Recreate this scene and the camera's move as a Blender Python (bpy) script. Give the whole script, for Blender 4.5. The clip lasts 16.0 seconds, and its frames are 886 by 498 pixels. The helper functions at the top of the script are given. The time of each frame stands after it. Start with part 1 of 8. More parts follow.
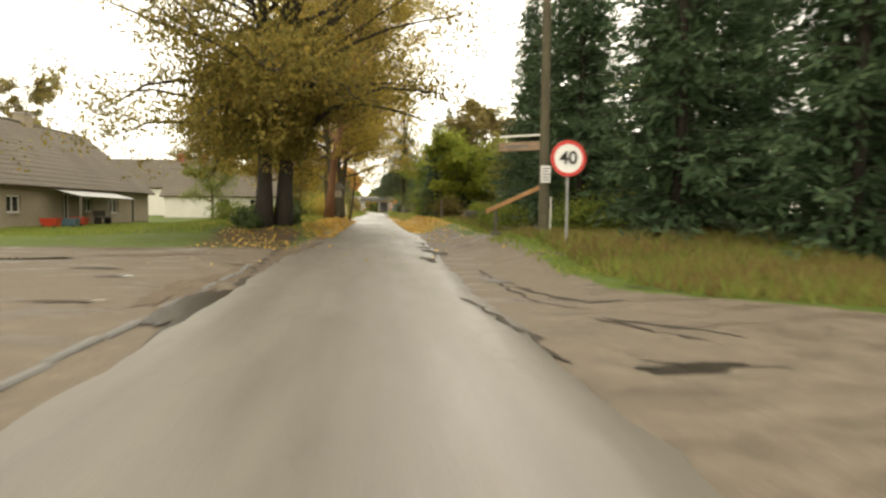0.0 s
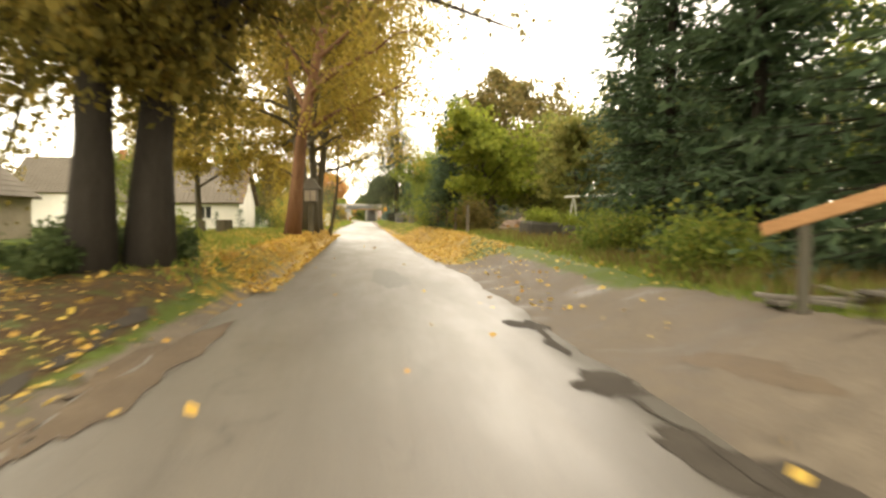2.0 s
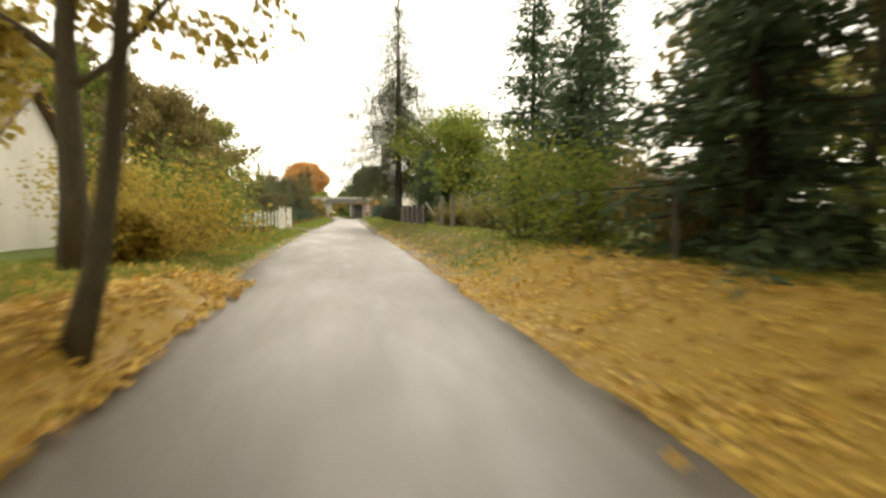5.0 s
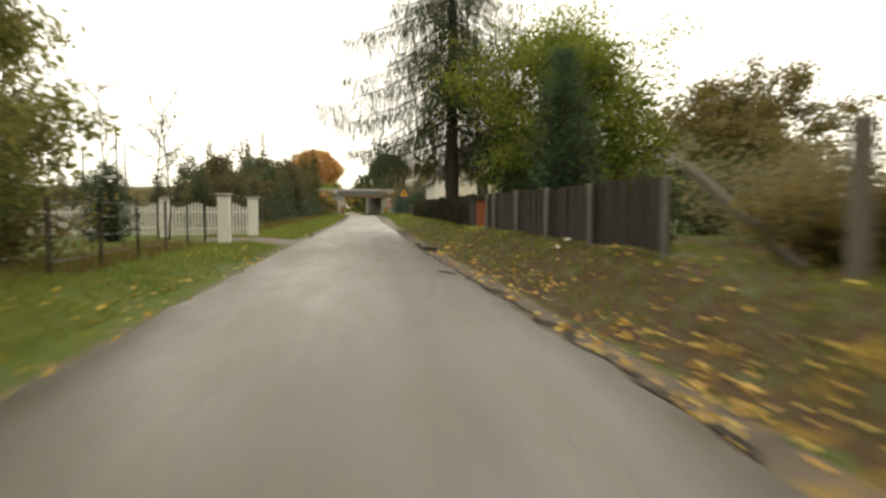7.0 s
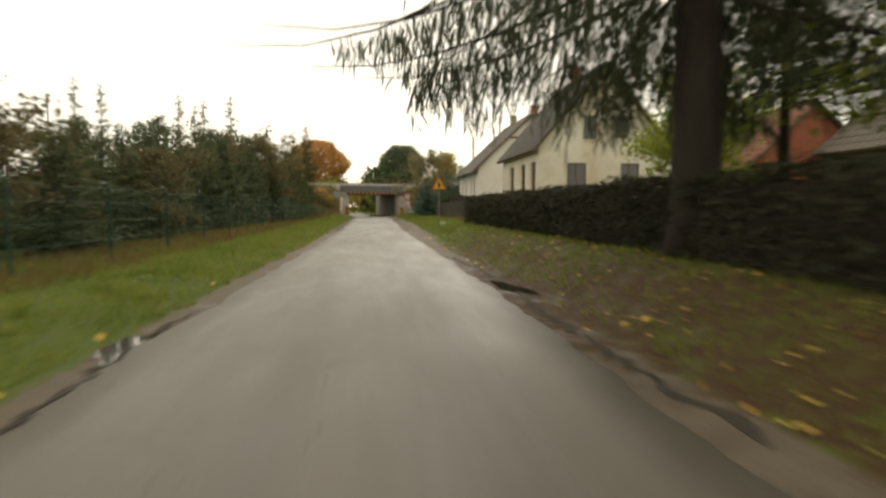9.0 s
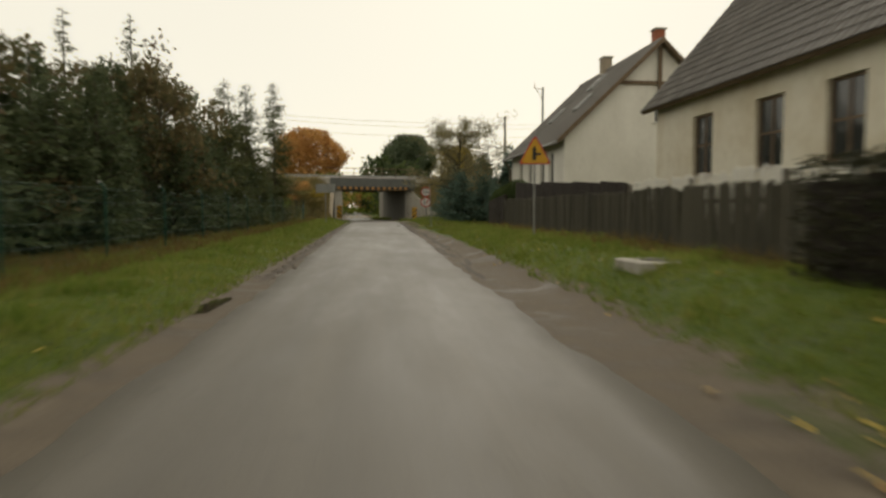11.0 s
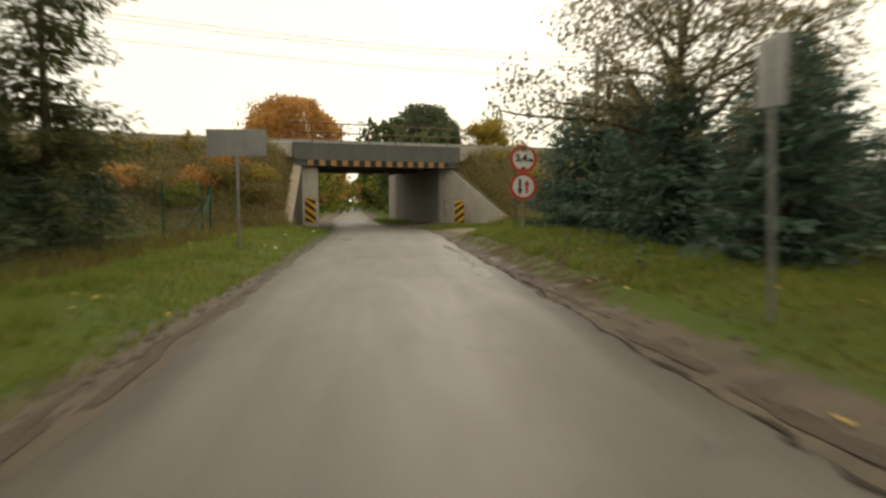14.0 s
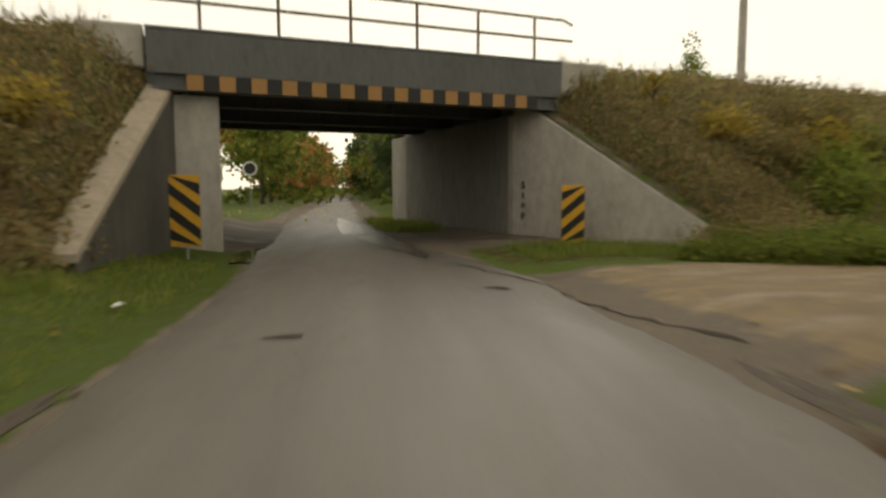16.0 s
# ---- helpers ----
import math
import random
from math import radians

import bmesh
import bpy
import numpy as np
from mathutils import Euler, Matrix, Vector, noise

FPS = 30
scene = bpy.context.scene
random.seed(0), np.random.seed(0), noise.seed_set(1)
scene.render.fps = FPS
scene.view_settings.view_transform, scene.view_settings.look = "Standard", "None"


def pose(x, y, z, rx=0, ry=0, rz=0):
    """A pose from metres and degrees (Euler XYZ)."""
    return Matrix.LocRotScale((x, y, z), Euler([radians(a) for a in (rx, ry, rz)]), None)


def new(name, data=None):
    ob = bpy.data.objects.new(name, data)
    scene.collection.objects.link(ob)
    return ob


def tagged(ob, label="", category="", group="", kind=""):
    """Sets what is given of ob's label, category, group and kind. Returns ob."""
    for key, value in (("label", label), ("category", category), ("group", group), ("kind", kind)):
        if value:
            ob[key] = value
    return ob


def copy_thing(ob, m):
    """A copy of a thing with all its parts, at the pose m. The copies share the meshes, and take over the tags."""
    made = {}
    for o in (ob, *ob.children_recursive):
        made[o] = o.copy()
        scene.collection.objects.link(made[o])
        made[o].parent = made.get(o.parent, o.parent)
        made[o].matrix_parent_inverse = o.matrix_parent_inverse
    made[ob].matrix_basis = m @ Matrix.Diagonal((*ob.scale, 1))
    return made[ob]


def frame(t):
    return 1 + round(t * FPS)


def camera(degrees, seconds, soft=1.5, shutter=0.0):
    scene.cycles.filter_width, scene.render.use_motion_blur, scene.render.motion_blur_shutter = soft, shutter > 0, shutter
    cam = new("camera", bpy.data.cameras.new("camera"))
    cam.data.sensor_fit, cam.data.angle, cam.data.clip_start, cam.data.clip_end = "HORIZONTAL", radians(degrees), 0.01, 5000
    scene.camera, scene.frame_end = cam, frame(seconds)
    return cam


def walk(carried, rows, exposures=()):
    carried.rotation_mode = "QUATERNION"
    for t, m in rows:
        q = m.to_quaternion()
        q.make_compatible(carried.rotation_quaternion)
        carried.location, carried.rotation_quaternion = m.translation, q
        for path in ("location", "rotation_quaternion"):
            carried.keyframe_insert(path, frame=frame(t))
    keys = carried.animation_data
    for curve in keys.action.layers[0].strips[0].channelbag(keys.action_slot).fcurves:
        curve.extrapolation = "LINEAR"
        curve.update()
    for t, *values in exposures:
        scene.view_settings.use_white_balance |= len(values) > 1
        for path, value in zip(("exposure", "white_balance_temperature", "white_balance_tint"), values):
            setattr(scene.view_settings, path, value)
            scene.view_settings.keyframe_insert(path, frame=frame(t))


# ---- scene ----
cam = camera(68.2, 16.0, soft=2.6, shutter=0.5)
PATH = [
    (0.0, pose(0.186, 0.000, 1.245, 86.51, -0.46, -5.88)),
    (0.5, pose(0.096, 3.785, 1.270, 86.88, -0.30, -4.80)),
    (1.0, pose(-0.004, 7.732, 1.293, 87.25, -0.21, -4.72)),
    (1.5, pose(-0.103, 11.764, 1.297, 87.03, -0.05, -5.69)),
    (2.0, pose(-0.145, 15.968, 1.298, 87.21, -0.19, -7.11)),
    (2.5, pose(-0.116, 20.716, 1.309, 87.24, -0.09, -8.28)),
    (3.0, pose(-0.052, 25.799, 1.321, 87.42, 0.10, -9.14)),
    (3.5, pose(0.002, 31.330, 1.326, 86.84, 0.28, -9.48)),
    (4.0, pose(0.049, 37.102, 1.324, 86.52, 0.40, -9.50)),
    (4.2, pose(0.055, 39.503, 1.321, 86.71, 0.28, -9.39)),
    (6.3, pose(0.029, 65.797, 1.301, 86.85, 0.16, -7.29)),
    (6.5, pose(0.027, 68.367, 1.300, 86.46, 0.20, -7.30)),
    (7.0, pose(0.020, 74.949, 1.294, 86.40, 0.06, -7.14)),
    (7.5, pose(0.023, 81.492, 1.290, 86.57, 0.20, -6.86)),
    (8.0, pose(0.008, 87.840, 1.298, 86.82, 0.16, -6.57)),
    (8.5, pose(-0.023, 94.208, 1.306, 86.37, -0.09, -6.45)),
    (9.0, pose(-0.029, 100.569, 1.305, 86.37, -0.05, -6.40)),
    (9.2, pose(-0.027, 103.074, 1.304, 86.33, -0.10, -6.37)),
    (11.3, pose(0.014, 128.942, 1.296, 86.43, 0.01, -6.28)),
    (11.5, pose(0.012, 131.275, 1.297, 86.46, -0.03, -6.30)),
    (12.0, pose(-0.016, 137.000, 1.305, 86.64, -0.22, -6.24)),
    (12.5, pose(-0.028, 142.544, 1.308, 86.44, -0.20, -6.09)),
    (13.0, pose(-0.030, 148.089, 1.308, 86.17, -0.20, -6.00)),
    (13.5, pose(-0.022, 153.473, 1.303, 86.07, 0.23, -5.88)),
    (14.0, pose(-0.014, 158.732, 1.301, 85.90, 0.14, -6.03)),
    (14.5, pose(-0.002, 164.011, 1.298, 85.67, -0.02, -6.49)),
    (15.0, pose(0.009, 169.233, 1.292, 85.61, 0.17, -6.97)),
    (15.5, pose(0.031, 174.350, 1.291, 85.45, 0.30, -7.10)),
    (16.0, pose(0.051, 179.394, 1.287, 84.70, 0.14, -6.66)),
]
EXPOSURES = [(0.0, 1.1, 6550, 10), (1.0, 1.4, 6750, 11), (1.5, 1.55, 6900, 12), (2.5, 1.75, 6900, 12), (3.5, 1.7, 6650, 11), (4.0, 1.4, 6750, 11), (6.3, 0.8, 6500, 11), (7.0, 0.45, 6500, 11),
             (8.0, 0.15, 6600, 11), (9.0, 0.18, 6600, 10), (11.3, -0.42, 6450, 9), (12.6, -0.35, 6500, 9), (13.1, -0.05, 6600, 9), (14.5, 0.0, 6750, 10), (16.0, -0.15, 6600, 10)]
walk(cam, PATH, EXPOSURES)
# ---------- sky and light: a bright, thinly overcast day ----------
world = bpy.data.worlds.new("overcast_sky")
scene.world = world
world.use_nodes = True
wn, wl = world.node_tree.nodes, world.node_tree.links
w_bg = wn["Background"]
w_sky = wn.new("ShaderNodeTexSky")
w_sky.sky_type = "NISHITA"
w_sky.sun_disc = False
w_sky.sun_elevation, w_sky.sun_rotation = radians(32), radians(15)
w_scale = wn.new("ShaderNodeMix"); w_scale.data_type = "RGBA"; w_scale.blend_type = "MULTIPLY"
w_scale.inputs[0].default_value = 1.0
w_scale.inputs[7].default_value = (0.1, 0.1, 0.1, 1)
wl.new(w_sky.outputs[0], w_scale.inputs[6])
w_cloud = wn.new("ShaderNodeMix"); w_cloud.data_type = "RGBA"
w_cloud.inputs[0].default_value = 0.88
wl.new(w_scale.outputs[2], w_cloud.inputs[6])
w_cloud.inputs[7].default_value = (1.16, 1.07, 0.86, 1)
wl.new(w_cloud.outputs[2], w_bg.inputs[0])
w_bg.inputs[1].default_value = 1.15

sun = new("sun", bpy.data.lights.new("sun", "SUN"))
sun.data.energy, sun.data.angle, sun.data.color = 0.5, radians(25), (1.0, 0.93, 0.82)
sun.rotation_euler = (radians(-58), 0, radians(-15))


# ---------- materials ----------
def ramp(nt, stops, fac):
    r = nt.nodes.new("ShaderNodeValToRGB")
    el = r.color_ramp.elements
    while len(el) < len(stops):
        el.new(0.5)
    for e, (p, c) in zip(el, stops):
        e.position, e.color = p, (*c, 1)
    nt.links.new(fac, r.inputs[0])
    return r.outputs[0]


def base(name, rough=0.8, metal=0.0):
    m = bpy.data.materials.new(name)
    m.use_nodes = True
    b = m.node_tree.nodes["Principled BSDF"]
    b.inputs["Roughness"].default_value, b.inputs["Metallic"].default_value = rough, metal
    return m, m.node_tree, b


def tex(nt, scale, detail=4, rough=0.6, stretch=None, kind="noise"):
    co = nt.nodes.new("ShaderNodeTexCoord")
    src = co.outputs["Object"]
    if stretch:
        mp = nt.nodes.new("ShaderNodeMapping")
        mp.inputs["Scale"].default_value = stretch
        nt.links.new(src, mp.inputs[0])
        src = mp.outputs[0]
    if kind == "voronoi":
        n = nt.nodes.new("ShaderNodeTexVoronoi")
        n.inputs["Scale"].default_value = scale
        nt.links.new(src, n.inputs["Vector"])
        return n.outputs[0]
    n = nt.nodes.new("ShaderNodeTexNoise")
    n.inputs["Scale"].default_value, n.inputs["Detail"].default_value, n.inputs["Roughness"].default_value = scale, detail, rough
    nt.links.new(src, n.inputs["Vector"])
    return n.outputs[0]


def blend(nt, a, b, fac, mode="MIX"):
    x = nt.nodes.new("ShaderNodeMix")
    x.data_type, x.blend_type = "RGBA", mode
    for val, k in ((fac, 0), (a, 6), (b, 7)):
        if isinstance(val, (int, float)):
            x.inputs[k].default_value = val
        elif isinstance(val, tuple):
            x.inputs[k].default_value = (*val, 1)
        else:
            nt.links.new(val, x.inputs[k])
    return x.outputs[2]


def bump(nt, b, h, strength=0.3, dist=0.02):
    n = nt.nodes.new("ShaderNodeBump")
    n.inputs["Strength"].default_value, n.inputs["Distance"].default_value = strength, dist
    nt.links.new(h, n.inputs["Height"])
    nt.links.new(n.outputs[0], b.inputs["Normal"])


def weathered(name, a, b_, c, big=0.6, fine=9.0, rough=0.8, metal=0.0, bumps=0.25, stretch=None, pieces=False, grit=0.4):
    """Two scales of variation between three colours, with relief."""
    m, nt, b = base(name, rough, metal)
    b.inputs["Specular IOR Level"].default_value = 0.28
    n1, n2 = tex(nt, big, 5, 0.65, stretch), tex(nt, fine, 6, 0.7, stretch)
    col = ramp(nt, [(0.3, a), (0.55, b_), (0.75, c)], n1)
    col = blend(nt, col, ramp(nt, [(0.25, tuple(v * 0.55 for v in a)), (0.7, c)], n2), grit)
    if pieces:
        inf = nt.nodes.new("ShaderNodeObjectInfo")
        col = blend(nt, col, ramp(nt, [(0.0, tuple(v * 0.6 for v in a)), (1.0, tuple(min(1, v * 1.25) for v in c))], inf.outputs["Random"]), 0.35)
    nt.links.new(col, b.inputs[0])
    r = nt.nodes.new("ShaderNodeMapRange")
    r.inputs[3].default_value, r.inputs[4].default_value = max(0.05, rough - 0.18), min(1, rough + 0.12)
    nt.links.new(n2, r.inputs[0])
    nt.links.new(r.outputs[0], b.inputs["Roughness"])
    bump(nt, b, n2, bumps)
    return m


FOLIAGE_GAIN = 1.35


def foliage(name, cols, trans=0.35, rough=0.6):
    """Leaves: each leaf its own tint, some light passing through."""
    m, nt, b = base(name, rough)
    g = nt.nodes.new("ShaderNodeNewGeometry")
    cols = [tuple(min(0.75, v * FOLIAGE_GAIN) for v in c) for c in cols]
    k = len(cols) - 1
    col = ramp(nt, [(i / k, c) for i, c in enumerate(cols)], g.outputs["Random Per Island"])
    patch = tex(nt, 0.9, 3)
    col = blend(nt, col, ramp(nt, [(0.3, tuple(v * 0.6 for v in cols[0])), (0.7, tuple(min(1, v * 1.2) for v in cols[-1]))], patch), 0.35)
    nt.links.new(col, b.inputs[0])
    b.inputs["Specular IOR Level"].default_value = 0.12
    t = nt.nodes.new("ShaderNodeBsdfTranslucent")
    nt.links.new(col, t.inputs[0])
    mx = nt.nodes.new("ShaderNodeMixShader")
    mx.inputs[0].default_value = min(0.55, trans + 0.08)
    out = nt.nodes["Material Output"]
    nt.links.new(b.outputs[0], mx.inputs[1])
    nt.links.new(t.outputs[0], mx.inputs[2])
    nt.links.new(mx.outputs[0], out.inputs[0])
    return m


def plain(name, col, rough=0.5, metal=0.0):
    """Paint with slight wear."""
    return weathered(name, tuple(v * 0.82 for v in col), col, tuple(min(1, v * 1.08) for v in col), 2.5, 30, rough, metal, 0.08)


def asphalt_material():
    m, nt, b = base("worn_wet_asphalt", 0.5)
    b.inputs["Specular IOR Level"].default_value = 0.4
    big, mid, fine = tex(nt, 1.1, 5, 0.6, (1, 0.03, 1)), tex(nt, 1.6, 6, 0.7, (1, 0.2, 1)), tex(nt, 60, 3, 0.7)
    col = ramp(nt, [(0.32, (0.062, 0.053, 0.042)), (0.5, (0.088, 0.077, 0.061)), (0.7, (0.118, 0.104, 0.083))], mid)
    col = blend(nt, col, ramp(nt, [(0.35, (0.05, 0.045, 0.037)), (0.65, (0.155, 0.138, 0.112))], big), 0.4)
    col = blend(nt, col, ramp(nt, [(0.3, (0.05, 0.047, 0.042)), (0.7, (0.26, 0.24, 0.21))], fine), 0.25)
    cr = nt.nodes.new("ShaderNodeTexVoronoi")
    cr.feature = "DISTANCE_TO_EDGE"
    cr.inputs["Scale"].default_value = 0.55
    co = nt.nodes.new("ShaderNodeTexCoord")
    warp = nt.nodes.new("ShaderNodeVectorMath"); warp.operation = "ADD"
    sc = nt.nodes.new("ShaderNodeVectorMath"); sc.operation = "SCALE"; sc.inputs[3].default_value = 0.9
    wn_ = nt.nodes.new("ShaderNodeTexNoise"); wn_.inputs["Scale"].default_value = 1.3
    nt.links.new(co.outputs["Object"], wn_.inputs["Vector"])
    nt.links.new(wn_.outputs[1], sc.inputs[0])
    nt.links.new(co.outputs["Object"], warp.inputs[0]); nt.links.new(sc.outputs[0], warp.inputs[1])
    nt.links.new(warp.outputs[0], cr.inputs["Vector"])
    crack = ramp(nt, [(0.0, (0.6, 0.6, 0.6)), (0.01, (1, 1, 1))], cr.outputs[0])
    gate = ramp(nt, [(0.45, (1, 1, 1)), (0.6, (0, 0, 0))], big)
    crack = blend(nt, crack, (1, 1, 1), gate)
    col = blend(nt, col, crack, 1.0, "MULTIPLY")
    st = nt.nodes.new("ShaderNodeAttribute")
    st.attribute_name = "stain"
    col = blend(nt, col, blend(nt, col, (0.58, 0.57, 0.55), 1.0, "MULTIPLY"), st.outputs["Fac"])
    nt.links.new(col, b.inputs[0])
    wide = tex(nt, 0.22, 5, 0.6, (1.6, 0.45, 1))
    wet = ramp(nt, [(0.34, (0.36, 0.36, 0.36)), (0.5, (0.5, 0.5, 0.5)), (0.64, (0.62, 0.62, 0.62))], blend(nt, mid, wide, 0.55))
    nt.links.new(wet, b.inputs["Roughness"])
    bump(nt, b, fine, 0.35, 0.006)
    return m


def ground_material():
    """Grass, bare soil and leaf litter, laid out by the surface's own cover attributes."""
    m, nt, b = base("verge_ground", 0.9)
    b.inputs["Specular IOR Level"].default_value = 0.12
    big, mid, fine = tex(nt, 0.35, 5), tex(nt, 2.5, 6, 0.7), tex(nt, 26, 5, 0.75)
    grass = ramp(nt, [(0.3, (0.045, 0.075, 0.012)), (0.55, (0.085, 0.128, 0.018)), (0.75, (0.13, 0.14, 0.03))], mid)
    grass = blend(nt, grass, ramp(nt, [(0.3, (0.02, 0.035, 0.008)), (0.7, (0.13, 0.15, 0.03))], fine), 0.45)
    soil = ramp(nt, [(0.3, (0.078, 0.065, 0.049)), (0.5, (0.135, 0.114, 0.088)), (0.72, (0.195, 0.168, 0.132))], mid)
    soil = blend(nt, soil, ramp(nt, [(0.3, (0.06, 0.042, 0.028)), (0.7, (0.24, 0.2, 0.155))], fine), 0.35)
    leaf = ramp(nt, [(0.3, (0.15, 0.088, 0.024)), (0.5, (0.31, 0.2, 0.038)), (0.7, (0.45, 0.325, 0.062))], fine)

    def cover(attr):
        a = nt.nodes.new("ShaderNodeAttribute")
        a.attribute_name = attr
        s = nt.nodes.new("ShaderNodeMath"); s.operation = "ADD"
        nt.links.new(a.outputs["Fac"], s.inputs[0])
        n = nt.nodes.new("ShaderNodeMath"); n.operation = "MULTIPLY_ADD"
        n.inputs[1].default_value, n.inputs[2].default_value = 1.1, -0.55
        nt.links.new(mid, n.inputs[0])
        nt.links.new(n.outputs[0], s.inputs[1])
        return ramp(nt, [(0.4, (0, 0, 0)), (0.6, (1, 1, 1))], s.outputs[0])
    wide = ramp(nt, [(0.35, (0.72, 0.7, 0.6)), (0.5, (1, 1, 1)), (0.65, (1.25, 1.12, 0.9))], tex(nt, 0.045, 6, 0.65))
    grass = blend(nt, grass, wide, 1.0, "MULTIPLY")
    damp = ramp(nt, [(0.5, (0, 0, 0)), (0.6, (1, 1, 1))], tex(nt, 0.8, 6, 0.7, (0.6, 1.6, 1)))
    soil = blend(nt, soil, blend(nt, soil, (0.66, 0.63, 0.6), 1.0, "MULTIPLY"), damp)
    duff = ramp(nt, [(0.3, (0.035, 0.022, 0.012)), (0.55, (0.075, 0.047, 0.024)), (0.75, (0.13, 0.08, 0.035))], fine)
    bare = cover("soil")
    dry = ramp(nt, [(0.3, (0.13, 0.094, 0.054)), (0.5, (0.21, 0.158, 0.094)), (0.72, (0.28, 0.218, 0.137))], mid)
    soil = blend(nt, soil, dry, cover("sand"))
    col = blend(nt, grass, soil, bare)
    col = blend(nt, col, duff, cover("duff"))
    col = blend(nt, col, leaf, cover("litter"))
    nt.links.new(col, b.inputs[0])
    r = ramp(nt, [(0.3, (0.5, 0.5, 0.5)), (0.6, (0.95, 0.95, 0.95))], mid)
    r = blend(nt, r, (0.4, 0.4, 0.4), blend(nt, (0, 0, 0), damp, bare))
    nt.links.new(r, b.inputs["Roughness"])
    bump(nt, b, fine, 0.6, 0.03)
    return m


def water_material():
    m, nt, b = base("puddle_water", 0.04)
    b.inputs[0].default_value = (0.035, 0.03, 0.022, 1)
    b.inputs["Specular IOR Level"].default_value = 0.6
    bump(nt, b, tex(nt, 7, 3), 0.05, 0.01)
    return m


def mud_material():
    m, nt, b = base("muddy_puddle", 0.2)
    b.inputs["Specular IOR Level"].default_value = 0.08
    n1, n2 = tex(nt, 3.5, 5), tex(nt, 22, 4, 0.7)
    # Muddy water; the near-black tone also paints in the reflection of dark trees.
    nt.links.new(ramp(nt, [(0.35, (0.014, 0.011, 0.008)), (0.55, (0.026, 0.021, 0.014)), (0.75, (0.05, 0.04, 0.028))], n1), b.inputs[0])
    nt.links.new(ramp(nt, [(0.3, (0.5, 0.5, 0.5)), (0.6, (0.3, 0.3, 0.3)), (0.68, (0.06, 0.06, 0.06))], n2), b.inputs["Roughness"])
    bump(nt, b, n2, 0.35, 0.02)
    return m


def pane_material():
    m, nt, b = base("window_glass", 0.06)
    b.inputs[0].default_value = (0.03, 0.033, 0.033, 1)
    b.inputs["Specular IOR Level"].default_value = 0.7
    bump(nt, b, tex(nt, 1.5, 2), 0.03, 0.01)
    return m


M_ASPHALT, M_GROUND, M_WATER, M_PANE, M_MUD = asphalt_material(), ground_material(), water_material(), pane_material(), mud_material()
M_PATCH = weathered("dark_tar_patch", (0.03, 0.025, 0.02), (0.05, 0.043, 0.035), (0.085, 0.074, 0.06), 2.5, 35, 0.88)
M_CLOD = weathered("dark_wet_mud", (0.045, 0.034, 0.024), (0.07, 0.055, 0.039), (0.11, 0.088, 0.063), 2.0, 22, 0.75, 0, 0.6)
M_SOIL_WET = weathered("brown_wet_soil", (0.06, 0.043, 0.028), (0.1, 0.073, 0.046), (0.15, 0.112, 0.074), 1.6, 18, 0.8, 0, 0.6)
M_PATCH.node_tree.nodes["Principled BSDF"].inputs["Specular IOR Level"].default_value = 0.1
M_BLADE = foliage("grass_blade", [(0.085, 0.14, 0.018), (0.125, 0.19, 0.028), (0.175, 0.215, 0.044), (0.22, 0.2, 0.062)], 0.42)
M_BLADE_DRY = foliage("dry_grass_blade", [(0.12, 0.07, 0.03), (0.2, 0.13, 0.05), (0.1, 0.1, 0.03)], 0.25)
M_FALLEN = foliage("fallen_leaf", [(0.31, 0.16, 0.038), (0.47, 0.315, 0.06), (0.56, 0.425, 0.085), (0.4, 0.26, 0.085)], 0.15)
M_LEAF_LIME = foliage("lime_leaf_turning", [(0.065, 0.064, 0.019), (0.11, 0.1, 0.026), (0.16, 0.135, 0.032), (0.25, 0.175, 0.038)], 0.47)
M_LEAF_YEL = foliage("yellow_autumn_leaf", [(0.16, 0.14, 0.03), (0.29, 0.235, 0.045), (0.39, 0.31, 0.065), (0.27, 0.18, 0.04)], 0.47)
M_LEAF_ORA = foliage("orange_autumn_leaf", [(0.28, 0.14, 0.045), (0.43, 0.23, 0.075), (0.48, 0.3, 0.11)], 0.42)
M_LEAF_GRN = foliage("green_leaf", [(0.05, 0.085, 0.018), (0.09, 0.135, 0.026), (0.145, 0.19, 0.034), (0.22, 0.21, 0.04)], 0.42)
M_LEAF_LINDEN = foliage("linden_leaf_first_yellow", [(0.065, 0.105, 0.018), (0.11, 0.165, 0.026), (0.16, 0.21, 0.034), (0.26, 0.25, 0.045)], 0.5)
M_LEAF_BRIGHT = foliage("bright_yellow_green_leaf", [(0.11, 0.15, 0.022), (0.18, 0.22, 0.032), (0.26, 0.27, 0.045)], 0.47)
M_LEAF_PALE = foliage("pale_autumn_green_leaf", [(0.1, 0.12, 0.035), (0.15, 0.175, 0.05), (0.21, 0.22, 0.065), (0.27, 0.23, 0.07)], 0.5)
M_LEAF_DARK = foliage("dark_green_leaf", [(0.03, 0.05, 0.02), (0.055, 0.08, 0.03), (0.085, 0.105, 0.038)], 0.3)
M_LEAF_BRN = foliage("brown_thinning_leaf", [(0.1, 0.08, 0.038), (0.17, 0.135, 0.052), (0.25, 0.175, 0.062), (0.13, 0.13, 0.042)], 0.38)
M_NEEDLE = foliage("spruce_needle", [(0.032, 0.055, 0.03), (0.052, 0.084, 0.044), (0.08, 0.115, 0.056)], 0.25)
M_NEEDLE_BLUE = foliage("blue_spruce_needle", [(0.04, 0.068, 0.052), (0.066, 0.108, 0.082), (0.11, 0.155, 0.12)], 0.18)
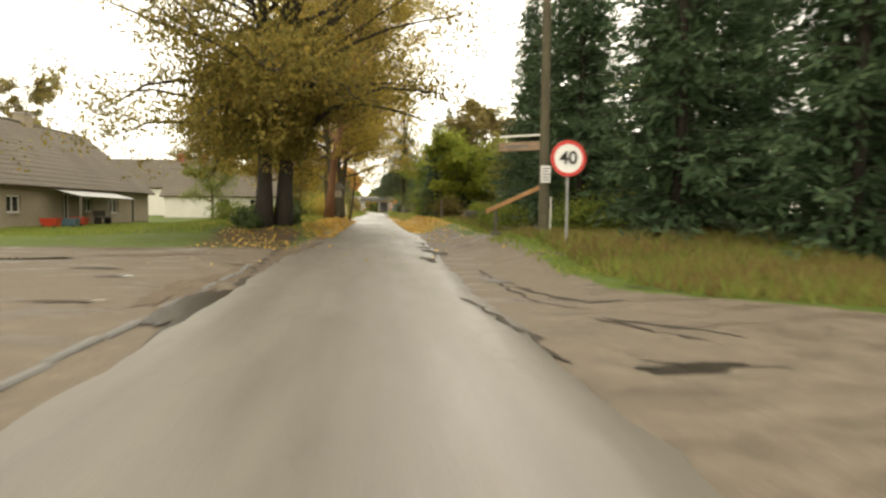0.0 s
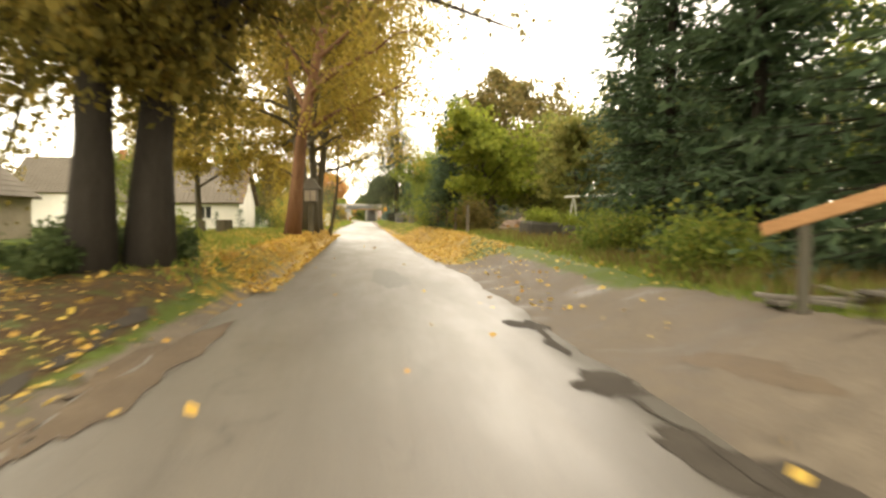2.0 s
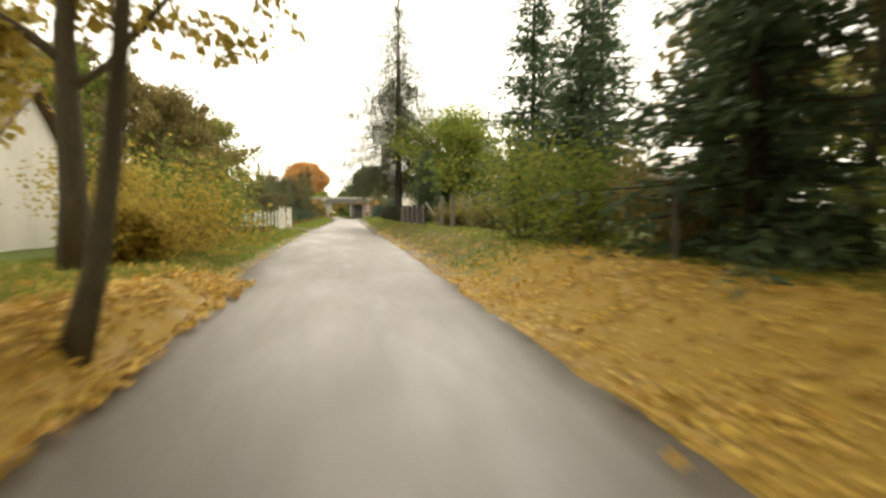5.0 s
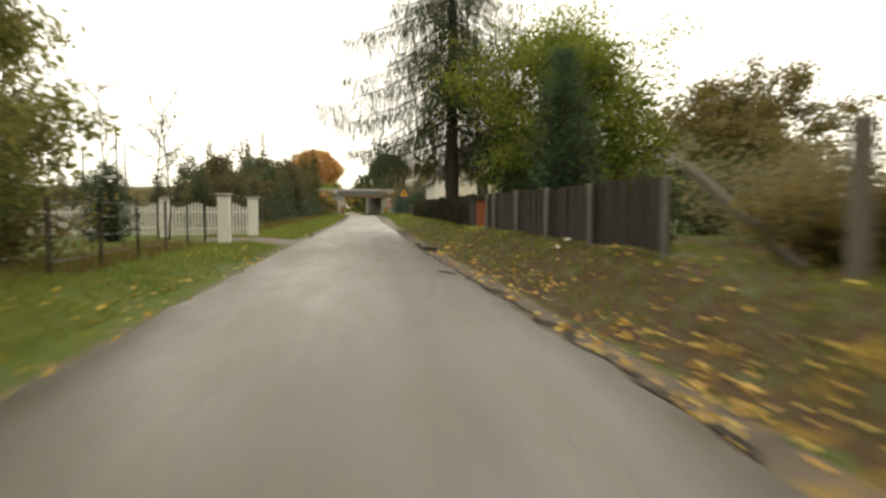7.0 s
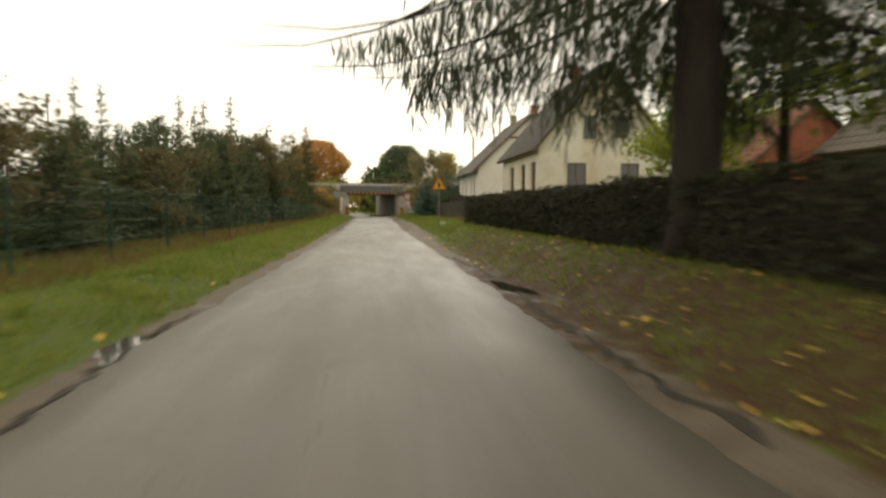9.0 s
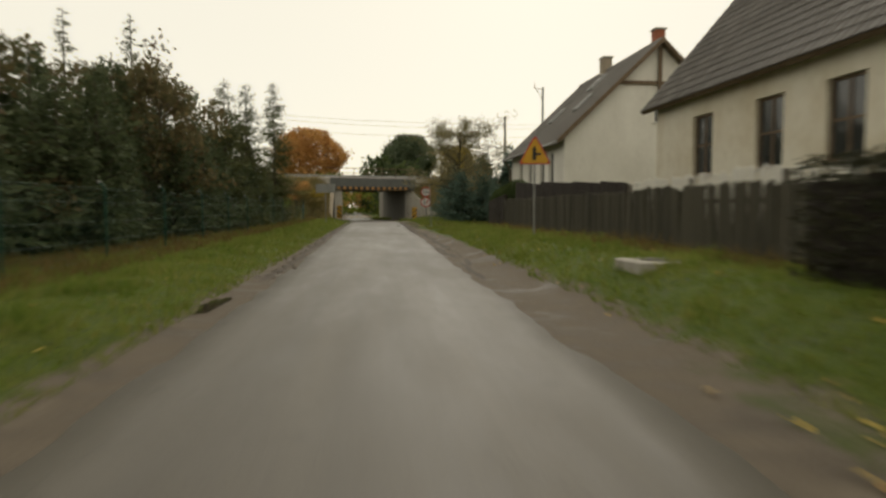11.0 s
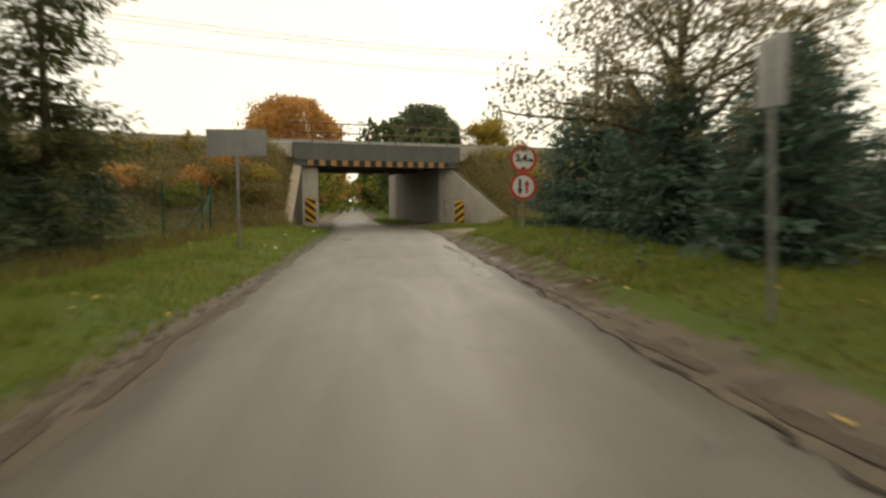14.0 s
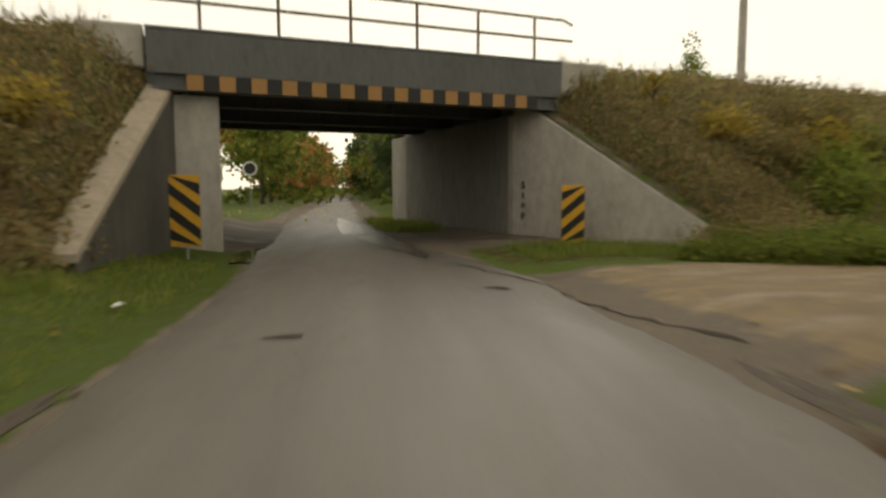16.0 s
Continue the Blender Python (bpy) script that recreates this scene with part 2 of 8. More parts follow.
M_NEEDLE_OLD = foliage("hanging_spruce_needle", [(0.03, 0.04, 0.022), (0.05, 0.062, 0.032), (0.075, 0.082, 0.045)], 0.2)
M_LEAF_GREY = foliage("thin_grey_green_leaf", [(0.1, 0.1, 0.055), (0.15, 0.145, 0.075), (0.2, 0.18, 0.09), (0.24, 0.19, 0.1)], 0.4)
M_HEDGE = foliage("clipped_hedge_leaf", [(0.018, 0.022, 0.013), (0.03, 0.033, 0.018), (0.05, 0.045, 0.025)], 0.1)
M_LARCH = foliage("larch_needle", [(0.045, 0.06, 0.022), (0.075, 0.085, 0.032), (0.11, 0.11, 0.045)], 0.25)
M_WEED = foliage("embankment_weed", [(0.19, 0.135, 0.075), (0.25, 0.21, 0.095), (0.36, 0.27, 0.15), (0.14, 0.16, 0.055), (0.31, 0.19, 0.085), (0.2, 0.2, 0.075)], 0.42)
# Far oak's leaves: green lightened and greyed, distance haze mixed into the colour.
M_LEAF_FAR = foliage("hazed_blue_green_leaf", [(0.055, 0.078, 0.045), (0.085, 0.11, 0.062), (0.12, 0.14, 0.08)], 0.35)
# Young wood's needles and oak leaves: autumn tone, paled further with haze in the colour.
M_NEEDLE_YOUNG = foliage("young_conifer_needle", [(0.045, 0.062, 0.032), (0.07, 0.092, 0.044), (0.105, 0.12, 0.058)], 0.28)
M_LEAF_OAK = foliage("browning_oak_leaf", [(0.07, 0.075, 0.035), (0.1, 0.1, 0.045), (0.15, 0.12, 0.055), (0.12, 0.085, 0.045)], 0.35)
M_BARK = weathered("grey_brown_bark", (0.045, 0.038, 0.024), (0.088, 0.076, 0.047), (0.145, 0.128, 0.084), 1.2, 9, 0.95, 0, 0.9, (3, 3, 0.6))
M_BARK_DARK = weathered("dark_bark", (0.02, 0.016, 0.012), (0.036, 0.03, 0.022), (0.06, 0.05, 0.04), 1.2, 9, 0.95, 0, 0.9, (3, 3, 0.6))
M_BARK_RED = weathered("red_brown_bark", (0.1, 0.05, 0.026), (0.2, 0.098, 0.05), (0.28, 0.165, 0.09), 0.9, 8, 0.92, 0, 0.9, (3, 3, 0.5))
M_PLASTER = weathered("white_plaster", (0.62, 0.59, 0.53), (0.74, 0.71, 0.65), (0.8, 0.78, 0.72), 0.35, 6, 0.9, 0, 0.1, (1, 1, 0.6), False, 0.14)
M_PLASTER_OLD = weathered("stained_old_plaster", (0.5, 0.42, 0.28), (0.68, 0.63, 0.52), (0.76, 0.73, 0.64), 0.5, 5, 0.92, 0, 0.2, (1, 1, 0.7), False, 0.22)
M_PLASTER_GREY = weathered("grey_roughcast", (0.24, 0.2, 0.15), (0.34, 0.29, 0.22), (0.44, 0.37, 0.29), 0.4, 7, 0.95, 0, 0.3)
M_PLINTH = weathered("dark_plinth", (0.1, 0.095, 0.09), (0.15, 0.145, 0.135), (0.2, 0.19, 0.18), 1, 14, 0.9)
M_TILE = weathered("brown_grey_roof_tile", (0.075, 0.068, 0.06), (0.125, 0.115, 0.103), (0.19, 0.176, 0.16), 0.5, 12, 0.5, 0, 0.2, None, True)
M_TILE_OLD = weathered("mossy_old_roof_tile", (0.075, 0.066, 0.05), (0.125, 0.108, 0.085), (0.18, 0.155, 0.125), 0.35, 9, 0.85, 0, 0.3, None, True)
M_WOOD_GREY = weathered("weathered_grey_board", (0.075, 0.065, 0.05), (0.13, 0.115, 0.092), (0.2, 0.18, 0.15), 1.2, 14, 0.9, 0, 0.5, (4, 4, 0.4), True)
M_WOOD_FENCE = weathered("algae_stained_board", (0.036, 0.034, 0.024), (0.066, 0.06, 0.043), (0.11, 0.1, 0.074), 1.2, 14, 0.92, 0, 0.5, (4, 4, 0.4), True)
M_FILM = weathered("wet_asphalt_film", (0.036, 0.031, 0.025), (0.055, 0.048, 0.039), (0.075, 0.066, 0.054), 1.2, 14, 0.3, 0, 0.25)
M_FILM.node_tree.nodes["Principled BSDF"].inputs["Specular IOR Level"].default_value = 0.5
M_DAMP = weathered("damp_asphalt", (0.048, 0.042, 0.034), (0.066, 0.057, 0.046), (0.088, 0.077, 0.062), 1.2, 40, 0.5, 0, 0.2)
M_WOOD_DARK = weathered("dark_stained_board", (0.014, 0.01, 0.008), (0.025, 0.019, 0.014), (0.042, 0.032, 0.025), 1, 14, 0.75, 0, 0.4, (4, 4, 0.4), True)
M_WOOD_FRESH = weathered("orange_brown_plank", (0.26, 0.13, 0.05), (0.38, 0.2, 0.085), (0.46, 0.27, 0.13), 1.2, 14, 0.8, 0, 0.4, (1, 1, 4))
M_BOARD_TAN = weathered("faded_brown_sign_board", (0.12, 0.075, 0.045), (0.24, 0.16, 0.1), (0.34, 0.25, 0.17), 3, 14, 0.8, 0, 0.3, (1, 1, 3))
M_WOOD_WHITE = weathered("white_painted_wood", (0.6, 0.57, 0.5), (0.74, 0.72, 0.66), (0.8, 0.79, 0.74), 2, 20, 0.6, 0, 0.1)
M_FRAME_BRN = weathered("brown_window_wood", (0.09, 0.06, 0.035), (0.15, 0.1, 0.06), (0.2, 0.15, 0.1), 2, 20, 0.7)
M_CONC = weathered("stained_concrete", (0.24, 0.22, 0.185), (0.4, 0.375, 0.325), (0.52, 0.49, 0.435), 0.5, 5, 0.92, 0, 0.3, (1, 1, 0.5))
M_CONC_DARK = weathered("dark_concrete", (0.055, 0.05, 0.042), (0.095, 0.088, 0.075), (0.15, 0.14, 0.12), 0.3, 5, 0.85, 0, 0.3, (1, 1, 0.45))
# Mid grey; on the inner abutment face it also carries the under-deck shade.
M_CONC_GREY = weathered("mid_grey_concrete", (0.12, 0.115, 0.1), (0.2, 0.19, 0.168), (0.3, 0.285, 0.255), 0.4, 5, 0.88, 0, 0.3, (1, 1, 0.35))
M_STEEL = weathered("blue_grey_bridge_paint", (0.07, 0.074, 0.072), (0.11, 0.117, 0.113), (0.165, 0.16, 0.145), 0.8, 8, 0.65, 0.1, 0.2, (1, 1, 0.35))
M_YEL = plain("hazard_yellow_paint", (0.62, 0.34, 0.03), 0.5)
M_YEL_OLD = plain("faded_hazard_paint", (0.36, 0.2, 0.07), 0.7)
M_BLK = plain("black_paint", (0.025, 0.024, 0.023), 0.5)
M_SIGN_W = plain("white_sign_sheet", (0.74, 0.73, 0.7), 0.45)
M_SIGN_R = plain("red_sign_sheet", (0.55, 0.05, 0.04), 0.45)
M_GALV = weathered("galvanised_steel", (0.2, 0.2, 0.195), (0.3, 0.3, 0.29), (0.4, 0.4, 0.38), 2, 25, 0.5, 0.6, 0.05)
M_GREEN = plain("green_fence_coating", (0.02, 0.07, 0.045), 0.45)
M_RUST = weathered("rust_red_boards", (0.15, 0.045, 0.02), (0.27, 0.08, 0.032), (0.34, 0.13, 0.05), 1, 12, 0.8, 0, 0.3, (4, 4, 0.5))
M_BRICK = weathered("red_brick", (0.24, 0.075, 0.04), (0.34, 0.115, 0.065), (0.4, 0.17, 0.1), 1.5, 16, 0.9)
M_TILE_RED = weathered("old_red_roof_tile", (0.13, 0.05, 0.032), (0.2, 0.08, 0.05), (0.25, 0.12, 0.08), 0.8, 12, 0.85)
M_ROCK = weathered("pinkish_field_stone", (0.15, 0.105, 0.078), (0.23, 0.165, 0.122), (0.3, 0.225, 0.17), 1.4, 14, 0.9, 0, 0.5)
M_STONE = weathered("ballast_stone", (0.14, 0.13, 0.12), (0.22, 0.2, 0.185), (0.3, 0.28, 0.26), 3, 30, 0.95)
M_RED_PLASTIC = plain("faded_red_plastic", (0.5, 0.06, 0.03), 0.4)
M_BLUE_PLASTIC = plain("faded_blue_plastic", (0.1, 0.17, 0.22), 0.4)
M_WIRE = plain("dark_wire", (0.06, 0.06, 0.06), 0.5, 0.5)


# ---------- building blocks ----------
class Shape:
    """Collects faces for one mesh."""

    def __init__(self):
        self.v, self.f = [], []

    def add(self, verts, faces, m=None):
        k = len(self.v)
        self.v += [tuple(m @ Vector(p)) for p in verts] if m is not None else [tuple(p) for p in verts]
        self.f += [tuple(i + k for i in f) for f in faces]
        return self

    def box(self, x0, x1, y0, y1, z0, z1, m=None, bev=0.0):
        if bev <= 0:
            p = [(x, y, z) for z in (z0, z1) for y in (y0, y1) for x in (x0, x1)]
            return self.add(p, [(0, 2, 3, 1), (4, 5, 7, 6), (0, 1, 5, 4), (2, 6, 7, 3), (0, 4, 6, 2), (1, 3, 7, 5)], m)
        b, n = min(bev, (x1 - x0) / 3, (y1 - y0) / 3, (z1 - z0) / 3), []
        for z, i in ((z0, b), (z0 + b, 0), (z1 - b, 0), (z1, b)):
            n += [(x0 + i + (b if i == 0 else 0), y0 + i, z), (x1 - i - (b if i == 0 else 0), y0 + i, z), (x1 - i, y0 + i + (b if i == 0 else 0), z), (x1 - i, y1 - i - (b if i == 0 else 0), z),
                  (x1 - i - (b if i == 0 else 0), y1 - i, z), (x0 + i + (b if i == 0 else 0), y1 - i, z), (x0 + i, y1 - i - (b if i == 0 else 0), z), (x0 + i, y0 + i + (b if i == 0 else 0), z)]
        f = [tuple(range(7, -1, -1)), tuple(range(24, 32))]
        for k in range(3):
            f += [(k * 8 + j, k * 8 + (j + 1) % 8, k * 8 + 8 + (j + 1) % 8, k * 8 + 8 + j) for j in range(8)]
        return self.add(n, f, m)

    def tube(self, pts, radii, n=8, cap=True, m=None):
        """A tapered round bar through the points."""
        k0, v, f = 0, [], []
        pts = [Vector(p) for p in pts]
        for i, p in enumerate(pts):
            d = (pts[min(i + 1, len(pts) - 1)] - pts[max(i - 1, 0)]).normalized()
            a = d.cross(Vector((0.31, 0.95, 0.05)) if abs(d.y) < 0.9 else Vector((1, 0, 0.1))).normalized()
            c = d.cross(a)
            r = radii[i] if isinstance(radii, (list, tuple)) else radii
            v += [p + (a * math.cos(t) + c * math.sin(t)) * r for t in [2 * math.pi * j / n for j in range(n)]]
        for i in range(len(pts) - 1):
            f += [(i * n + j, i * n + (j + 1) % n, (i + 1) * n + (j + 1) % n, (i + 1) * n + j) for j in range(n)]
        if cap:
            f += [tuple(range(n - 1, -1, -1)), tuple(range((len(pts) - 1) * n, len(pts) * n))]
        return self.add(v, f, m)

    def prism(self, outline, y0, y1, m=None):
        """An outline in x and z, pulled from y0 to y1."""
        n = len(outline)
        v = [(x, y0, z) for x, z in outline] + [(x, y1, z) for x, z in outline]
        f = [tuple(range(n)), tuple(range(2 * n - 1, n - 1, -1))] + [(j, j + n, (j + 1) % n + n, (j + 1) % n) for j in range(n)]
        return self.add(v, f, m)

    def mesh(self, name, material, smooth=False):
        me = bpy.data.meshes.new(name)
        me.from_pydata(self.v, [], self.f)
        me.materials.append(material)
        if smooth:
            me.shade_smooth()
        me.update()
        return me


def part(name, shape, material, parent=None, label="", smooth=False):
    me = shape.mesh(name, material, smooth) if isinstance(shape, Shape) else shape
    ob = new(name, me)
    if parent is not None:
        ob.parent = parent
    return tagged(ob, label)


def thing(name, x, y, z, label, category, group="", rz=0.0, kind=""):
    ob = new(name)
    ob.empty_display_size = 0.2
    ob.matrix_basis = pose(x, y, z, 0, 0, rz)
    return tagged(ob, label, category, group, kind)


def numpy_mesh(name, verts, n_side, material):
    """A mesh of separate faces of n_side corners each, from an array of corners."""
    me = bpy.data.meshes.new(name)
    k = len(verts) // n_side
    me.vertices.add(len(verts))
    me.vertices.foreach_set("co", np.asarray(verts, dtype=np.float32).ravel())
    me.loops.add(k * n_side)
    me.loops.foreach_set("vertex_index", np.arange(k * n_side, dtype=np.int32))
    me.polygons.add(k)
    me.polygons.foreach_set("loop_start", np.arange(0, k * n_side, n_side, dtype=np.int32))
    me.materials.append(material)
    me.update(calc_edges=True)
    return me


def rng(seed):
    return np.random.default_rng(seed)


def unit(v):
    return v / np.maximum(np.linalg.norm(v, axis=1, keepdims=True), 1e-6)


def leaf_quads(r, pos, size, along=None, width=0.62, flat=0.0):
    """Pointed leaves at the positions: four corners each, turned at random or along a direction."""
    n = len(pos)
    if along is None:
        along = r.normal(size=(n, 3))
        along[:, 2] -= 0.35
    along = unit(along)
    side = r.normal(size=(n, 3))
    side[:, :2] *= 1 - flat
    side = unit(np.cross(along, side))
    s = (size * r.uniform(0.65, 1.35, n))[:, None]
    mid = pos + along * s * 0.5
    lift = np.cross(along, side) * s * 0.08
    return np.stack([pos, mid + side * s * width * 0.5 + lift, pos + along * s, mid - side * s * width * 0.5 + lift], 1).reshape(-1, 3)


# ---------- lie of the land ----------
def smooth(t):
    t = np.clip(t, 0, 1)
    return t * t * (3 - 2 * t)


def ripple(x, y, seed=0.0):
    return (np.sin(x * 1.3 + y * 0.7 + seed) + np.sin(x * 0.6 - y * 1.7 + seed * 2.1) + np.sin(x * 3.1 + y * 2.3 + seed * 0.7) * 0.6 + np.sin(-x * 4.3 + y * 5.1 + seed) * 0.35) / 2.95


def road_middle(y):
    return np.interp(y, [188, 196, 204, 380, 900], [0, -0.7, -1.5, -7.5, -23])


LEFT_Y = [-60, 22, 27, 40, 52, 60, 75, 92, 105, 112, 150, 185, 192, 210, 900]
LEFT_Z = [0.06, 0.08, 0.6, 0.62, 0.65, 0.4, 0.25, 0.2, 0.16, 0.16, 0.18, 0.26, 0.25, 0.3, 0.3]
RIGHT_Y = [-60, 8, 12.5, 16, 20, 25, 30, 40, 60, 95, 103, 112, 130, 154, 158, 162, 167, 180, 185, 190, 193, 200, 900]
RIGHT_Z = [0.0, 0.03, 0.12, 0.5, 0.45, 0.3, 0.4, 0.55, 0.65, 0.68, 0.5, 0.6, 0.55, 0.48, 0.2, 0.22, 0.45, 0.48, 0.25, 0.06, 0.12, 0.2, 0.3]


def land(x, y):
    """Height of the ground."""
    x, y = np.asarray(x, dtype=float), np.asarray(y, dtype=float)
    d = x - road_middle(y)
    lz, rz = np.interp(y, LEFT_Y, LEFT_Z), np.interp(y, RIGHT_Y, RIGHT_Z)
    lz = lz + (0.18 - lz) * smooth((-d - 6) / 7)
    l0, lw = np.interp(y, [24, 30, 58, 66], [2.0, 1.65, 1.65, 2.0]), np.interp(y, [24, 30, 58, 66], [1.9, 0.75, 0.75, 1.9])
    left, right = smooth((-d - l0) / lw) * lz, smooth((d - 2.6) / 1.6) * rz
    rough_ = 0.035 * ripple(x * 1.1, y * 1.1) * smooth((np.abs(d) - 1.9) / 0.8)
    return -0.035 + left + right + rough_


def at(x, y):
    return float(land(x, y))


ROAD_L_Y = [-20, 0, 10, 16, 21, 30, 38, 52, 65, 77, 90, 103, 110, 125, 140, 150, 175, 188, 193, 198, 900]
ROAD_L_X = [2.0, 1.95, 2.0, 2.2, 2.2, 1.95, 1.75, 1.75, 2.25, 2.45, 2.5, 2.3, 2.15, 1.85, 1.68, 1.7, 1.8, 1.75, 1.7, 1.45, 1.35]
ROAD_R_Y = [-20, 0, 12, 20, 30, 39, 60, 76, 90, 103, 110, 140, 152, 163, 173, 183, 189, 195, 900]
ROAD_R_X = [1.8, 1.75, 1.7, 2.0, 2.2, 1.95, 2.0, 2.1, 2.0, 1.9, 2.0, 1.95, 2.25, 2.35, 2.45, 2.6, 2.5, 1.5, 1.35]


def road_edges(y):
    wob = lambda s: 0.09 * ripple(y * 0.9, y * 0.31, s) + 0.05 * ripple(y * 3.1, y * 1.7, s)
    mid = road_middle(y)
    return mid - np.interp(y, ROAD_L_Y, ROAD_L_X) + wob(1.0), mid + np.interp(y, ROAD_R_Y, ROAD_R_X) + wob(4.0)


def build_ground():
    xs = np.concatenate([-np.geomspace(500, 13, 26), np.arange(-12.5, 12.51, 0.36), np.geomspace(13, 500, 26)])
    ys = np.concatenate([-np.geomspace(200, 14, 12), np.arange(-13, 214, 0.55), np.geomspace(215, 1500, 40)])
    X, Y = np.meshgrid(xs, ys)
    Z = land(X, Y)
    nx, ny = len(xs), len(ys)
    me = bpy.data.meshes.new("ground")
    idx = np.arange(nx * ny).reshape(ny, nx)
    faces = np.stack([idx[:-1, :-1], idx[:-1, 1:], idx[1:, 1:], idx[1:, :-1]], -1).reshape(-1, 4)
    me.from_pydata(np.stack([X, Y, Z], -1).reshape(-1, 3).tolist(), [], faces.tolist())
    d = X - road_middle(Y)
    # bare soil: the yard at the start, the strips beside the asphalt, the side tracks
    soil = 1 - smooth((np.abs(d) - np.where(d < 0, np.interp(Y, [24, 30, 60, 66, 166, 174, 193, 196], [2.2, 1.75, 1.75, 2.2, 2.2, 1.6, 1.6, 2.2]), 2.2)) / 0.5)
    yard = smooth((23 - Y + 0.25 * d) / 3) * smooth((16 + d) / 4) * (d < 0)
    track0 = smooth((np.interp(d, [2, 4, 6.6, 20], [12.5, 10.2, 7.8, 6.5]) - Y) / 1.2) * (d > 0)
    pad = np.maximum(smooth((1 - np.abs(Y - 21.5) / 5) * 2) * smooth((5.2 - d) / 1.2), smooth((24 - Y) / 3) * smooth((4.2 - d) / 0.8)) * (d > 0)
    shoulder = smooth((np.interp(Y, [160, 168], [3.6, 3.35]) - d) / 0.8) * (d > 0) * np.interp(Y, [120, 135, 182, 186], [0, 0.9, 0.9, 0])
    drive = smooth((np.interp(d, [2, 5, 12], [6.5, 3.6, 3.2]) - np.abs(Y - 160.0 - 0.12 * d)) / 1.5) * smooth((12 - d) / 3) * (d > 0) * 0.34
    side = smooth((3.6 - np.abs(Y - 186.1 - 0.1 * (d - 3))) / 0.9) * (d > 0)
    gate_ = smooth((2.6 - np.abs(Y - 99.8)) / 1.0) * smooth((7 + d) / 2) * (d < 0) * 0.8
    under = smooth((1 - np.abs(Y - 199) / 8) * 2) * 0.8
    soil = np.clip(np.maximum.reduce([soil, yard, track0, pad, shoulder, drive, side, gate_, under]), 0, 1)
    litter = np.interp(Y, [18, 26, 33, 40, 56, 66, 80, 100], [0, 0.4, 0.6, 0.8, 0.8, 0.45, 0.36, 0]) * smooth((9 - np.abs(d)) / 5)
    litter *= smooth((np.abs(d) - 1.35) / 0.35) * np.where(d > 0, 0.25 + 0.75 * smooth((Y - 31) / 7), 1) * np.where(d > 0, smooth((np.interp(Y, [33, 40, 47], [4.4, 4.9, 8]) - d) / 2), 1)
    pad2 = smooth((1 - np.abs(Y - 29) / 7.5) * 2) * smooth((4.2 - d) / 0.8) * (d > 0)
    soil = np.maximum(soil, pad2 * 0.85)
    # duff: brown needle litter that also darkens the right verge for tree shade
    duff = np.interp(Y, [60, 68, 122, 130, 163, 168, 182, 186], [0, 0.62, 0.62, 0, 0, 0.52, 0.52, 0]) * smooth((d - 2.0) / 0.6) * smooth((10 - d) / 4)
    duff = np.maximum(duff, 0.8 * np.exp(-((X - 6) ** 2 + (Y - 110) ** 2) / 60) * (d > 0))
    duff = np.maximum(duff, np.interp(Y, [18, 21, 27, 30], [0, 0.6, 0.6, 0.3]) * smooth((-d - 2.2) / 0.6) * smooth((7 + d) / 2))
    duff = np.maximum(duff, 0.5 * smooth((2.2 - np.abs(Y - 191.8)) / 0.8) * smooth((d - 2.2) / 0.5) * smooth((9 - d) / 2))
    sand = 0.75 * side * smooth((d - 2.6) / 1.2)
    for key, val in (("soil", soil), ("litter", litter), ("duff", duff), ("sand", sand)):
        a = me.attributes.new(key, "FLOAT", "POINT")
        a.data.foreach_set("value", val.astype(np.float32).ravel())
    me.materials.append(M_GROUND)
    me.shade_smooth()
    ob = new("ground", me)
    return tagged(ob, "grass verges, muddy yard and leaf-strewn soil", "ground", kind="structure")


def build_road():
    ys = np.concatenate([np.arange(-15, 215, 0.28), np.geomspace(215, 900, 60)])
    L, R = road_edges(ys)
    cols = [0.0, 0.015, 0.12, 0.3, 0.5, 0.7, 0.88, 0.985, 1.0]
    rise = [-0.07, 0.0, 0.012, 0.028, 0.035, 0.028, 0.012, 0.0, -0.07]
    v = [(L[i] + (R[i] - L[i]) * c, ys[i], h) for i in range(len(ys)) for c, h in zip(cols, rise)]
    n = len(cols)
    f = [(i * n + j, i * n + j + 1, (i + 1) * n + j + 1, (i + 1) * n + j) for i in range(len(ys) - 1) for j in range(n - 1)]
    s = Shape().add(v, f)
    ob = part("road", s, M_ASPHALT, None, "", True)
    vx, vy = np.array([p[0] for p in v]), np.array([p[1] for p in v])
    stain = np.zeros(len(v))
    for cx, cy, sx, sy, k in ((1.3, 20.0, 0.5, 3.0, 0.5), (-1.3, 67.0, 0.5, 6.0, 0.4), (1.3, 92.0, 0.5, 7.0, 0.5), (0.2, 178.5, 0.5, 1.2, 0.4)):
        stain += k * np.exp(-((vx - cx) / sx) ** 2 - ((vy - cy) / sy) ** 2)
    ob.data.attributes.new("stain", "FLOAT", "POINT").data.foreach_set("value", np.clip(stain, 0, 1).astype(np.float32))
    return tagged(ob, "narrow worn asphalt lane with broken wet edges", "road", kind="structure")


def surface(x, y):
    """Height of the asphalt or of the ground beside it."""
    L, R = road_edges(np.array([y]))
    c = (x - L[0]) / (R[0] - L[0])
    if 0 < c < 1:
        return float(np.interp(c, [0, 0.015, 0.12, 0.3, 0.5, 0.7, 0.88, 0.985, 1], [-0.03, 0.0, 0.012, 0.028, 0.035, 0.028, 0.012, 0.0, -0.03]))
    return at(x, y)


